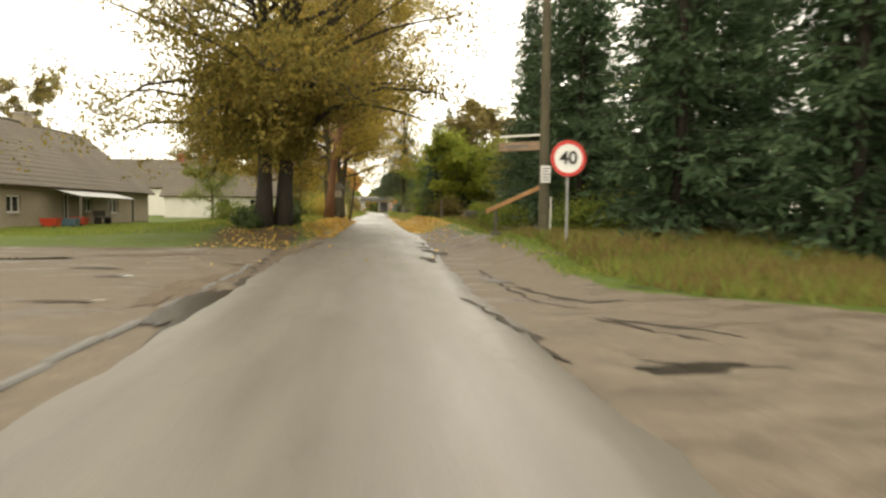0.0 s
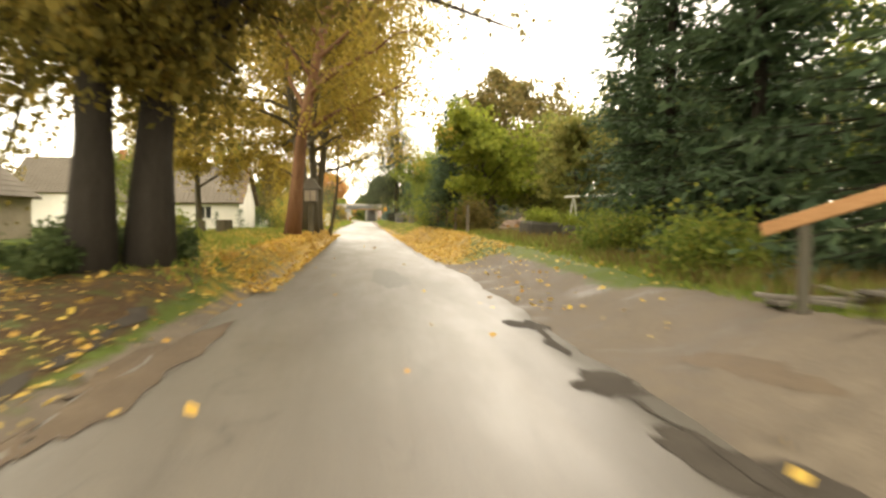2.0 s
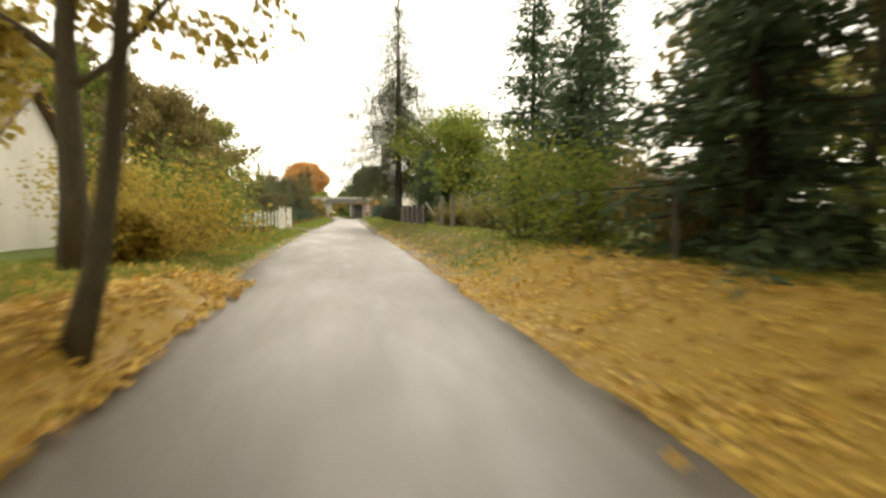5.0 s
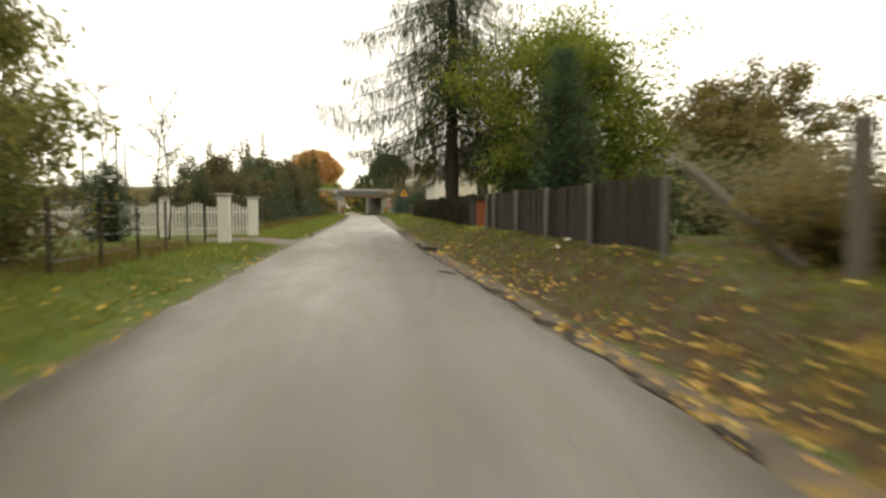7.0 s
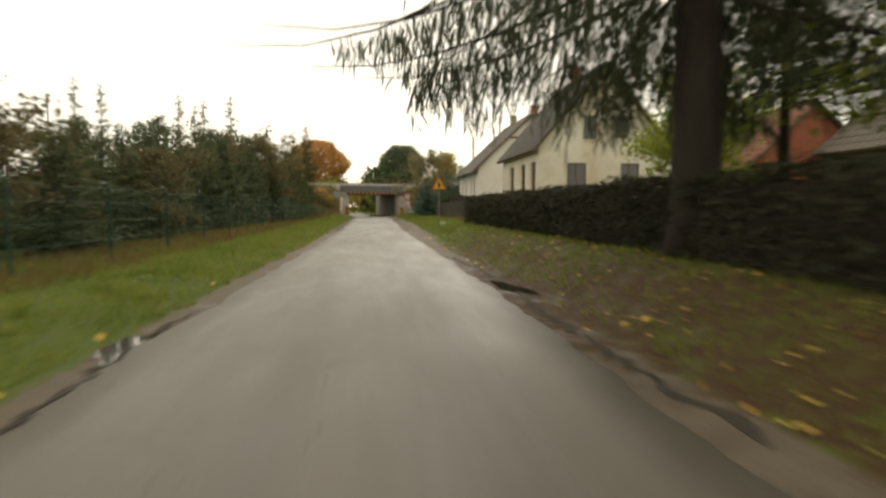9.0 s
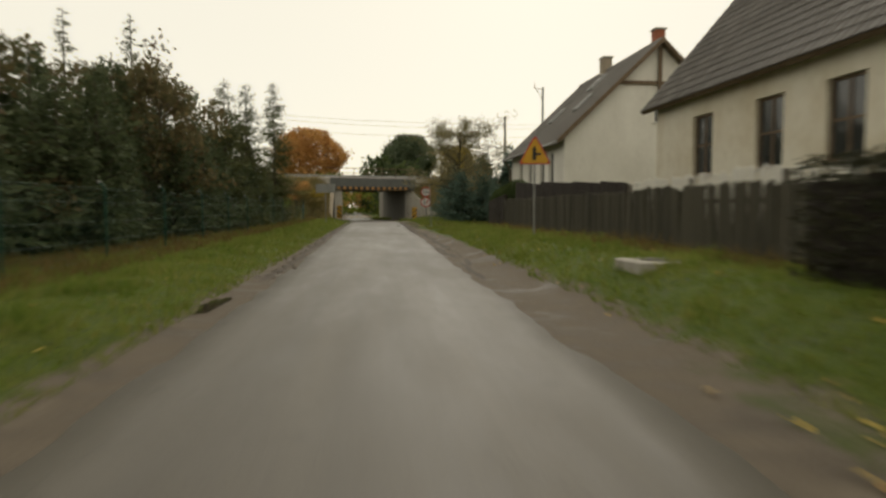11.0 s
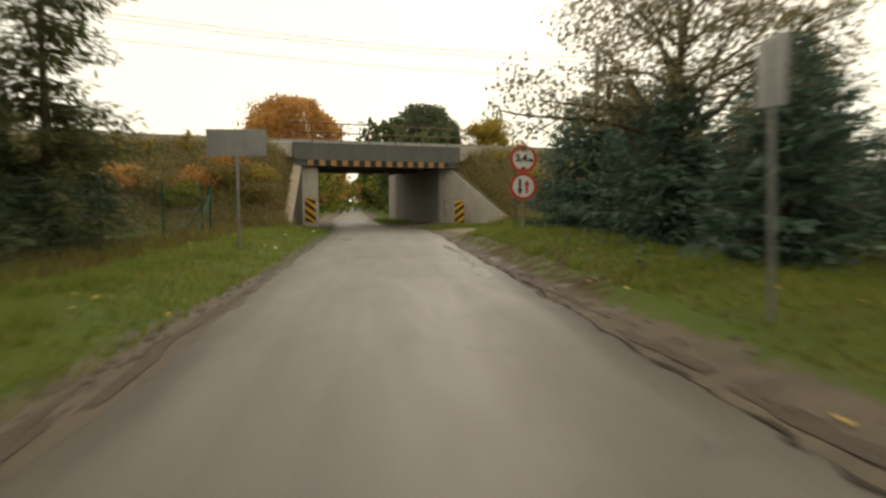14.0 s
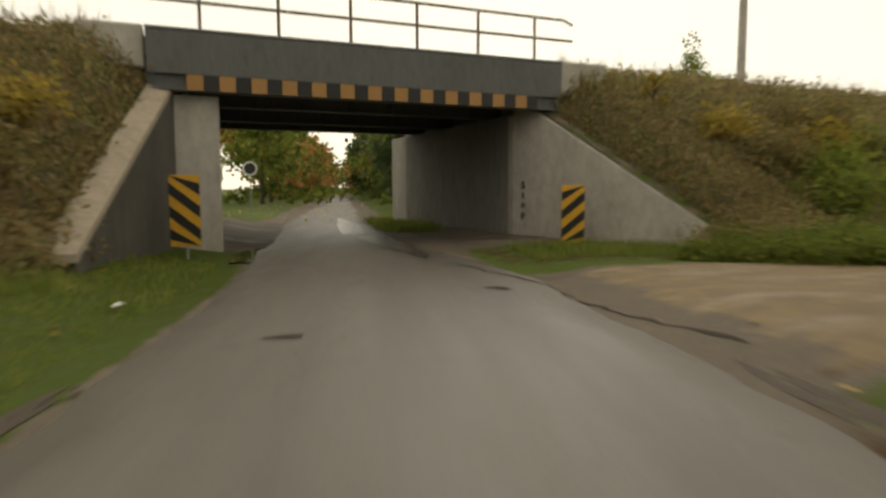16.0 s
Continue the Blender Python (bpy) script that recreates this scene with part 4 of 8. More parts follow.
def gabled_house(name, label, x, y, z, rz, L, W, eave, ridge, wall_mat, tile_mat, front, end_near, plinth=0.0, over=0.35, tw=0.3, th=0.36, parts=0,
                 hip=0.0, frame_mat=None, bars=(1, 0), gable_win=None, sills=True, from_end=False, thick=0.35, near=1):
    """A house with its ridge along local x: front wall at y = 0 facing -y, gable ends at x = 0 and x = L. front and end_near list openings (u0, u1, z0, z1)."""
    h = thing(name, x, y, z, label, "house", "", rz)
    frame_mat = frame_mat or M_WOOD_WHITE
    I = Matrix.Identity(4)
    w = Shape()
    wall_pieces(w, L, 0, eave, thick, front, I)
    back = pose(L, W, 0, 0, 0, 180)
    wall_pieces(w, L, 0, eave, thick, [], back)
    ends = {0: pose(0, W - thick, 0, 0, 0, -90), 1: pose(L, thick, 0, 0, 0, 90)}
    Lw = W - 2 * thick
    for k, m in ends.items():
        wall_pieces(w, Lw, 0, eave, thick, end_near if k == near else [], m)
        top = ridge - 0.12
        cut = min(hip, 0.9)
        pk = eave + (top - eave) * (1 - cut)
        wd = (W / 2 - thick) * (1 - (pk - eave) / (top - eave)) if top > eave else 0
        out = [(-thick + 0.02, eave), (Lw + thick - 0.02, eave), (Lw / 2 + wd, pk), (Lw / 2 - wd, pk)]
        if gable_win and k == near:
            c, d = gable_win[0][2:]
            lo = lambda zq: (-thick + (W / 2) * (zq - eave) / (top - eave), Lw + thick - (W / 2) * (zq - eave) / (top - eave))
            w.prism([(lo(eave)[0], eave), (lo(eave)[1], eave), (lo(c)[1], c), (lo(c)[0], c)], 0, thick, m)
            a, b = gable_win[0][0], gable_win[-1][1]
            w.prism([(lo(c)[0], c), (a, c), (a, d), (lo(d)[0], d)], 0, thick, m)
            w.prism([(b, c), (lo(c)[1], c), (lo(d)[1], d), (b, d)], 0, thick, m)
            for g0_, g1_ in zip(gable_win, gable_win[1:]):
                w.box(g0_[1], g1_[0], 0, thick, c, d, m)
            w.prism([(lo(d)[0], d), (lo(d)[1], d), (Lw / 2, top)], 0, thick, m)
        else:
            w.prism(out if cut else out[:2] + [(Lw / 2, top)], 0, thick, m)
    wall = part("wall", w, wall_mat, h)
    bw_ = bmesh.new()
    bw_.from_mesh(wall.data)
    bmesh.ops.remove_doubles(bw_, verts=bw_.verts[:], dist=0.001)
    bw_.to_mesh(wall.data)
    bw_.free()
    if plinth:
        for bx in ((-0.03, L + 0.03, -0.03, 0.1), (-0.03, 0.1, 0.1, W), (L - 0.1, L + 0.03, 0.1, W)):
            part("plinth", Shape().box(*bx, -0.3, plinth), M_PLINTH, h)
    for o in front:
        window(wall, I, *o, frame_mat, *bars, sills)
    for o in end_near:
        window(wall, ends[near], *o, frame_mat, *bars, sills)
    for o in gable_win or []:
        window(wall, ends[near], *o, frame_mat, *bars, sills)
    # roof: two slabs with tiles
    rise, run = ridge - eave, W / 2
    sl = math.hypot(rise, run)
    ang = math.degrees(math.atan2(rise, run))
    ext = over / math.cos(radians(ang))
    roof = new("roof")
    roof.parent = h
    m_front = pose(-over, -over, eave - over * rise / run + 0.06, ang, 0, 0)
    m_back = pose(L + over, W + over, eave - over * rise / run + 0.06, 0, 0, 180) @ pose(0, 0, 0, ang, 0, 0)
    LL, S = L + 2 * over, sl + ext
    deck = Shape()
    trim_ = hip * sl

    def slab(m):
        cut = hip * run
        deck.add([(0, 0, -0.12), (LL, 0, -0.12), (LL, S - trim_, -0.12), (LL - cut, S, -0.12), (cut, S, -0.12), (0, S - trim_, -0.12),
                  (0, 0, 0.0), (LL, 0, 0.0), (LL, S - trim_, 0.0), (LL - cut, S, 0.0), (cut, S, 0.0), (0, S - trim_, 0.0)],
                 [(5, 4, 3, 2, 1, 0), (6, 7, 8, 9, 10, 11), (0, 1, 7, 6), (1, 2, 8, 7), (2, 3, 9, 8), (3, 4, 10, 9), (4, 5, 11, 10), (5, 0, 6, 11)], m)
    slab(m_front); slab(m_back)
    if hip:
        for xx in (0, 1):
            zb = eave + rise * (1 - hip) + 0.06
            e = -over if xx == 0 else L + over
            inn = e + (hip * run if xx == 0 else -hip * run)
            y0, y1 = W / 2 - run * hip, W / 2 + run * hip
            deck.add([(e, y0, zb), (e, y1, zb), (inn, W / 2, ridge + 0.06), (e, y0, zb - 0.12), (e, y1, zb - 0.12), (inn, W / 2, ridge - 0.06)],
                     [(0, 1, 2) if xx else (2, 1, 0), (5, 4, 3), (0, 3, 4, 1)])
    part("roof_deck", deck, M_FRAME_BRN, roof)
    bd = (lambda u, s: s < S - trim_ or (s - (S - trim_)) / max(trim_, 1e-3) * hip * run < min(u, LL - u)) if hip else None
    tiled_slope(roof, m_front, LL, S, tw, th, tile_mat, parts, from_end, bd)
    tiled_slope(roof, m_back, LL, S, tw, th, tile_mat, 0, False, bd)
    rd = Shape()
    k = hip * run
    n = int((LL - 2 * k) / 0.4)
    for i in range(n):
        a = -over + k + i * 0.4
        rd.tube([(a, W / 2, ridge + 0.06), (a + 0.42, W / 2, ridge + 0.07)], [0.12, 0.1], 8)
    tagged(part("ridge_tiles", rd, tile_mat, roof), kind="stuff")
    return h, roof, wall


def chimney(parent, x, y, z0, z1, w, d, mat):
    s = Shape().box(x - w / 2, x + w / 2, y - d / 2, y + d / 2, z0, z1, None, 0.02)
    c = part("chimney", s, mat, parent)
    part("chimney_cap", Shape().box(x - w / 2 - 0.06, x + w / 2 + 0.06, y - d / 2 - 0.06, y + d / 2 + 0.06, z1, z1 + 0.1, None, 0.02), M_CONC, c)
    return c


# ---------- street furniture ----------
def lettering(text, size, m, material, parent, name="lettering", depth=0.004):
    cu = bpy.data.curves.new("lettering", "FONT")
    cu.body, cu.size, cu.extrude, cu.align_x, cu.align_y, cu.offset = text, size, depth, "CENTER", "CENTER", 0.008
    tmp = new("lettering", cu)
    dg = bpy.context.evaluated_depsgraph_get()
    me = bpy.data.meshes.new_from_object(tmp.evaluated_get(dg))
    bpy.data.objects.remove(tmp)
    me.transform(m)
    me.materials.clear()
    me.materials.append(material)
    ob = new(name, me)
    ob.parent = parent
    return ob


def ring(s, r0, r1, y, z, n=40, dy=0.004):
    v, f = [], []
    for i in range(n):
        a = 2 * math.pi * i / n
        c, q = math.cos(a), math.sin(a)
        v += [(r0 * c, y, z + r0 * q), (r1 * c, y, z + r1 * q), (r0 * c, y + dy, z + r0 * q), (r1 * c, y + dy, z + r1 * q)]
    for i in range(n):
        a, b = 4 * i, 4 * ((i + 1) % n)
        f += [(a, a + 1, b + 1, b), (a + 1, a + 3, b + 3, b + 1), (a, b, b + 2, a + 2)]
    return s.add(v, f)


def disc(s, r, y0, y1, z, n=40):
    o = [(r * math.cos(2 * math.pi * i / n), z + r * math.sin(2 * math.pi * i / n)) for i in range(n)]
    return s.prism(o, y0, y1)


def round_sign(parent, z, r=0.4):
    """A round prohibition plate, facing -y: white field, red rim, grey back."""
    p = part("plate", disc(Shape(), r, -0.05, -0.035, z), M_GALV, parent)
    part("field", disc(Shape(), r * 0.985, -0.055, -0.051, z), M_SIGN_W, p)
    part("rim", ring(Shape(), r * 0.8, r, -0.062, z), M_SIGN_R, p)
    return p


def post(parent, z1, r=0.03, mat=None, x=0, y=0):
    return part("post", Shape().tube([(x, y, -0.35), (x, y, z1)], r, 10), mat or M_GALV, parent)


def board_fence(name, label, pts, height, bw, gap, mat, seed, post_mat=None, post_every=2.4, post_over=0.1, uneven=0.06, pointed=False, thick=0.022, group="", rails=True, slim=0.05):
    """Boards on rails along a line of ground points, each board a piece; posts behind."""
    r = rng(seed)
    x0, y0 = pts[0]
    z0 = at(x0, y0)
    f = thing(name, x0, y0, z0, label, "fence", group)
    top = [(-bw / 2, 0), (bw / 2, 0), (bw / 2, height), (0, height + bw * 0.4), (-bw / 2, height)] if pointed else [(-bw / 2, 0), (bw / 2, 0), (bw / 2, height), (-bw / 2, height)]
    me = Shape().prism(top, -thick / 2, thick / 2).mesh("board", mat)
    for (ax, ay), (bx, by) in zip(pts, pts[1:]):
        L, ang = math.hypot(bx - ax, by - ay), math.atan2(by - ay, bx - ax)
        n = int(L / (bw + gap))
        for i in range(n):
            u = (i + 0.5) / n
            px, py = ax + (bx - ax) * u, ay + (by - ay) * u
            ob = new("board", me)
            ob.parent = f
            ob.matrix_basis = Matrix.Translation((px - x0, py - y0, at(px, py) - z0 + 0.04 + r.normal(0, uneven * 0.4))) @ pose(0, 0, 0, r.normal(0, 0.8), r.normal(0, 1.2), math.degrees(ang)) @ Matrix.Diagonal((r.uniform(0.92, 1.05), 1, 1 + r.normal(0, uneven), 1))
        m = Matrix.Rotation(ang, 4, "Z")
        if rails:
            for hz in (0.25, 0.8):
                a3, b3 = Vector((ax - x0, ay - y0, at(ax, ay) - z0 + height * hz)), Vector((bx - x0, by - y0, at(bx, by) - z0 + height * hz))
                off = Vector((-math.sin(ang), math.cos(ang), 0)) * -0.05
                part("rail", Shape().tube([a3 + off, b3 + off], 0.035, 4), mat, f)
        k = max(1, int(L / post_every))
        for i in range(k + 1):
            u = i / k
            px, py = ax + (bx - ax) * u, ay + (by - ay) * u
            off = Vector((-math.sin(ang), math.cos(ang), 0)) * (-0.1 if post_mat is None else 0.04 + slim)
            s = Shape().box(-slim, slim, -slim, slim, -0.4, height + post_over, None, 0.012)
            ob = part("post", s, post_mat or mat, f)
            ob.matrix_basis = Matrix.Translation(Vector((px - x0, py - y0, at(px, py) - z0)) + off) @ pose(0, 0, 0, r.normal(0, 1), r.normal(0, 1), math.degrees(ang))
    return f


def screen_panel(x, y0, y1, z0, z1):
    """A tight dark board screen whose top slopes with the yard, on two posts with a cap rail."""
    t = thing("screen_panel", x, y0, at(x, y0), "dark brown screen panel above the board fence", "fence", "screen panels")
    g, n, r = at(x, y0), int((y1 - y0) / 0.16), rng(int(y0 * 10))
    w = (y1 - y0 - 0.03) / n
    for i in range(n):
        ya, yb = 0.015 + i * w, 0.015 + (i + 1) * w + 0.006
        top = z0 + (z1 - z0) * (i + 0.5) * w / (y1 - y0) - g
        dx = 0.012 * (i % 2) + r.uniform(0, 0.002)
        part("board", Shape().box(dx, dx + 0.02, ya, yb, at(x, y0 + ya) - g + 0.05, top + r.normal(0, 0.004)), M_WOOD_DARK, t)
    for yy, zt in ((0.06, z0), (y1 - y0 - 0.06, z1)):
        part("post", Shape().box(0.034, 0.11, yy - 0.04, yy + 0.04, at(x, y0 + yy) - g - 0.4, zt - g - 0.02, None, 0.01), M_WOOD_DARK, t)
    part("rail", Shape().tube([(0.06, 0.02, z0 - g - 0.25), (0.06, y1 - y0 - 0.02, z1 - g - 0.25)], 0.03, 4), M_WOOD_DARK, t)
    return t


def hedge(name, label, x0, x1, y0, y1, top, material, seed, n, size=0.07):
    """A clipped hedge: solid core of dark boxes and leaves over its faces."""
    r = rng(seed)
    zb = at((x0 + x1) / 2, (y0 + y1) / 2)
    t = thing(name, (x0 + x1) / 2, y0, zb, label, "hedge")
    hx, L, H = (x1 - x0) / 2, y1 - y0, top - zb
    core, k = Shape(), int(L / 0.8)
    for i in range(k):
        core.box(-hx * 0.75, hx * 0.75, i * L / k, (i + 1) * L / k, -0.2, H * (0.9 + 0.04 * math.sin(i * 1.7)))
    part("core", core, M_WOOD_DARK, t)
    u = r.uniform(0, 1, (n, 3))
    p = np.stack([(u[:, 0] * 2 - 1) * hx, u[:, 1] * L, u[:, 2] * H], 1)
    face = r.integers(0, 3, n)
    p[:, 0] = np.where(face == 0, -hx, p[:, 0]); p[:, 0] = np.where(face == 1, hx * np.sign(p[:, 0]), p[:, 0]); p[:, 2] = np.where(face == 2, H, p[:, 2])
    p += r.normal(0, 0.05, (n, 3))
    p[:, 2] += 0.05 * np.sin(p[:, 1] * 1.3) * (p[:, 2] > H * 0.8)
    part("foliage", numpy_mesh("foliage", leaf_quads(r, p, np.full(n, size)), 4, material), material, t)
    return t


# ================= ground, road, water =================
build_ground()
build_road()
for i, (px, py, rx, ry, tn) in enumerate([(-4.2, 11.5, 0.35, 0.1, 0.3), (-7.6, 15.5, 1.1, 0.22, 0.1), (-5.2, 13.2, 0.6, 0.12, -0.1), (-3.7, 8.5, 0.5, 0.1, 0.05), (-5.0, 8.2, 0.6, 0.12, 0), (-8.6, 12.0, 1.6, 0.2, 0.05),
                                          (2.2, 95.9, 0.3, 1.1, 0.12), (1.95, 98.1, 0.2, 0.5, 0), (2.3, 111.2, 0.16, 0.9, 0.1), (-2.3, 106.9, 0.2, 0.7, 0), (-2.15, 134.6, 0.16, 0.6, 0),
                                          (-2.1, 192.4, 0.45, 1.1, 0.2), (-9.5, 13.5, 1.5, 0.45, 0.2), (-6.0, 9.3, 0.9, 0.25, 0.1), (-11.5, 9.6, 1.4, 0.4, 0), (-1.7, 39.0, 0.09, 0.5, 0.0), (-1.66, 43.4, 0.08, 0.8, 0.0)]):
    tagged(part("puddle", blob(px, py, rx, ry, tn, 0.012, 40 + i, 1.0, True), M_WATER), "shallow rain puddle in the broken road edge", "puddle", "rain puddles", "structure")
for i, (px, py, rx, ry, tn) in enumerate([(1.45, 15.9, 0.16, 0.75, 0.1), (1.9, 18.8, 0.3, 0.85, 0.1), (1.75, 20.8, 0.3, 0.35, 0.4), (1.85, 23.6, 0.22, 0.4, 0.2), (1.7, 87.8, 0.14, 0.3, 0.3), (2.1, 85.2, 0.16, 0.6, 0.2), (2.25, 82.0, 0.24, 0.3, 0),
                                          (-0.96, 181.4, 0.19, 0.19, 0), (-0.65, 185.0, 0.14, 0.1, 0), (1.7, 187.5, 0.16, 0.12, 0)]):
    tagged(part("tar_patch", blob(px, py, rx, ry, tn, 0.006, 80 + i), M_PATCH), "dark damp pothole patch in the asphalt", "road patch", "road patches", "structure")


for i, (px, py, rx, ry, tn) in enumerate([(-2.03, 8.3, 0.33, 2.1, 0.04), (2.32, 11.6, 0.14, 0.6, 0.35), (2.75, 5.0, 0.5, 0.14, 0.1)]):
    tagged(part("puddle", blob(px, py, rx, ry, tn, 0.012, 70 + i, 0.9, True), M_MUD), "dark muddy puddle in the broken lane edge", "puddle", "rain puddles", "structure")
for i, (px, py, rx, ry, tn) in enumerate([(1.95, 170.6, 0.12, 1.1, -0.03), (2.05, 173.2, 0.14, 1.3, -0.03), (2.12, 176.6, 0.13, 1.5, 0.02), (0.6, 194.5, 0.45, 2.6, 0.12), (-0.6, 202.0, 0.4, 4.5, 0.1)]):
    tagged(part("wet_film", blob(px, py, rx, ry, tn, 0.006, 60 + i, 0.9), M_FILM), "thin film of rain water on the asphalt", "puddle", "rain puddles", "structure")
for i, (px, py, rx, ry, tn) in enumerate([(-2.4, 13.5, 0.3, 2.6, -0.05), (-2.35, 18.6, 0.3, 2.0, 0.0), (-1.95, 21.8, 0.28, 2.2, 0.02), (-2.75, 10.2, 0.3, 1.6, 0.1), (3.1, 14.9, 0.32, 0.22, 0.3), (4.3, 14.2, 0.2, 0.8, 0.9), (3.7, 18.0, 0.3, 0.35, 0.2), (3.0, 21.0, 0.2, 0.7, 0.2), (-5.5, 17.0, 1.2, 0.35, 0.1), (-7.5, 19.5, 1.6, 0.3, -0.1)]):
    tagged(part("mud_patch", blob(px, py, rx, ry, tn, 0.009, 110 + i, 1.0), M_SOIL_WET), "brown wet mud on the trampled yard edge", "mud", "mud patches", "structure")
tagged(part("damp_patch", blob(0.42, 29.6, 0.4, 1.9, 0.0, 0.005, 97, 0.6), M_DAMP), "dark damp oval patch on the asphalt", "road patch", "road patches", "structure")


def broken_kerb(y0, y1, x, group):
    """Old concrete kerb stones sunk beside the lane."""
    r, y = rng(7), y0
    me = Shape().box(-0.06, 0.06, 0, 0.92, -0.15, 0.006, None, 0.02).mesh("kerb_stone", M_PLINTH)
    while y < y1:
        ob = new("kerb_stone", me)
        ob.matrix_basis = pose(x + r.normal(0, 0.03), y, 0.0 + r.normal(0, 0.012), r.normal(0, 1), r.normal(0, 3), r.normal(0, 2.5))
        tagged(ob, "sunken grey concrete kerb stone beside the lane", "kerb", group)
        y += 1.0


for i, (pts_, w_c) in enumerate([([(-2.0, 10.4), (-2.3, 13.5), (-2.5, 17.2), (-2.75, 20.5), (-2.85, 24.5)], 0.15), ([(2.35, 13.4), (2.3, 10.5), (2.45, 8.9), (2.95, 8.2)], 0.06), ([(1.45, 9.0), (1.6, 7.0), (1.8, 5.2)], 0.07),
                                ([(2.65, 7.6), (3.1, 6.4), (3.4, 6.1)], 0.05), ([(2.4, 5.3), (3.0, 5.1), (3.6, 4.95)], 0.08), ([(2.5, 10.7), (2.75, 9.4), (3.2, 8.8), (3.7, 8.8)], 0.09), ([(2.9, 7.4), (3.3, 6.9), (3.9, 6.2)], 0.07), ([(4.1, 10.0), (4.9, 9.2), (5.6, 8.7)], 0.07), ([(1.75, 20.5), (1.85, 18.0), (1.5, 15.0)], 0.06), ([(1.9, 24.0), (1.75, 21.8)], 0.09),
                                ([(2.1, 78), (2.15, 83), (2.0, 88), (1.85, 93), (2.0, 98)], 0.07), ([(2.2, 104), (2.15, 108), (2.35, 113), (2.2, 118)], 0.08), ([(-2.2, 104), (-2.25, 109)], 0.07),
                                ([(2.4, 157.5), (2.25, 161), (2.35, 166), (2.5, 171), (2.4, 177), (2.6, 182)], 0.05), ([(2.5, 186.8), (2.8, 185.2), (3.1, 184.2)], 0.06), ([(1.4, 190.5), (2.2, 188.6), (2.6, 187)], 0.04),]):
    tagged(part("road_crack", crack(pts_, w_c, 90 + i), M_PATCH), "dark crumbling crack along the asphalt edge", "road crack", "road cracks", "structure")

broken_kerb(4.5, 15.5, -2.42, "old kerb stones")

# ================= start of the lane: yard side =================
hA, hA_roof, hA_wall = gabled_house("farmhouse", "long low grey farmhouse with a mossy tiled roof", -17.2, 28.0, 0.1, 90, 24.5, 9.2, 2.4, 6.25, M_PLASTER_GREY, M_TILE_OLD,
                                    [(5.0, 6.3, 0.8, 1.65), (10.6, 11.5, 0.1, 1.9), (13.4, 14.5, 0.8, 1.65), (17.2, 18.6, 0.7, 1.65)], [], over=0.4, tw=0.34, th=0.42, near=1)
chimney(hA, 15.9, 4.6, 5.6, 6.85, 0.95, 0.75, M_PLASTER_GREY)
cn = Shape()
cn.add([(9.0, -1.7, 1.66), (17.0, -1.7, 1.6), (17.0, -0.02, 2.02), (9.0, -0.02, 2.08), (9.0, -1.7, 1.7), (17.0, -1.7, 1.64), (17.0, -0.02, 2.06), (9.0, -0.02, 2.12)],
       [(3, 2, 1, 0), (4, 5, 6, 7), (0, 1, 5, 4), (1, 2, 6, 5), (3, 0, 4, 7)])
part("canopy", cn, M_GALV, hA, "lean-to metal sheet canopy over the door")
for u in (9.2, 13.0, 16.8):
    part("canopy_post", Shape().box(u - 0.05, u + 0.05, -1.62, -1.52, -0.1, 1.64), M_WOOD_GREY, hA)
bench = thing("garden_bench", -15.6, 40.0, at(-15.6, 40), "dark wooden bench below the farmhouse canopy", "bench", rz=90)
part("seat", Shape().box(-0.8, 0.8, -0.2, 0.2, 0.42, 0.47), M_WOOD_DARK, bench); part("backrest", Shape().box(-0.8, 0.8, 0.18, 0.22, 0.5, 0.85), M_WOOD_DARK, bench)
for lx in (-0.7, 0.7):
    part("leg", Shape().box(lx - 0.04, lx + 0.04, -0.18, 0.2, 0, 0.42), M_WOOD_DARK, bench)
for nm, bx, by, mt, lb in (("toy_cart", -15.4, 36.4, M_RED_PLASTIC, "faded red plastic toy cart on the grass"), ("toy_tub", -15.3, 35.2, M_BLUE_PLASTIC, "blue plastic tub lying on the grass"), ("toy_cart", -15.5, 33.6, M_RED_PLASTIC, "small red plastic toy beside the farmhouse")):
    tt = thing(nm, bx, by, at(bx, by), lb, "toy")
    part("tub", Shape().add([(-0.3, -0.25, 0.1), (0.3, -0.25, 0.1), (0.3, 0.25, 0.1), (-0.3, 0.25, 0.1), (-0.4, -0.33, 0.5), (0.4, -0.33, 0.5), (0.4, 0.33, 0.5), (-0.4, 0.33, 0.5)],
                            [(3, 2, 1, 0), (0, 1, 5, 4), (1, 2, 6, 5), (2, 3, 7, 6), (3, 0, 4, 7)]), mt, tt)
    for wx in (-0.24, 0.24):
        part("wheel", Shape().tube([(wx, -0.3, 0.09), (wx, -0.26, 0.09)], 0.09, 12), M_BLK, tt)

hB, hB_roof, _ = gabled_house("cottage", "white cottage with a grey tiled roof behind a garden", -20.5, 67.0, 0.2, 0, 11.2, 7.4, 2.3, 4.9, M_PLASTER, M_TILE_OLD, [(5.3, 6.3, 0.9, 1.9), (8.2, 9.2, 0.9, 1.9)], [], tw=0.34, th=0.4, near=0)
hC, hC_roof, _ = gabled_house("farmhouse", "pale two-storey farmhouse with a grey roof and two chimneys", -34.0, 84.0, 0.2, 0, 14, 8.5, 3.6, 7.0, M_PLASTER, M_TILE_OLD, [(8.2, 9.3, 1, 2.3), (11, 12.1, 1, 2.3)], [], tw=0.4, th=0.45, near=0)
chimney(hC, 9.2, 4.2, 6.5, 7.9, 0.6, 0.6, M_BRICK); chimney(hC, 12.2, 4.2, 6.5, 7.8, 0.6, 0.6, M_BRICK)

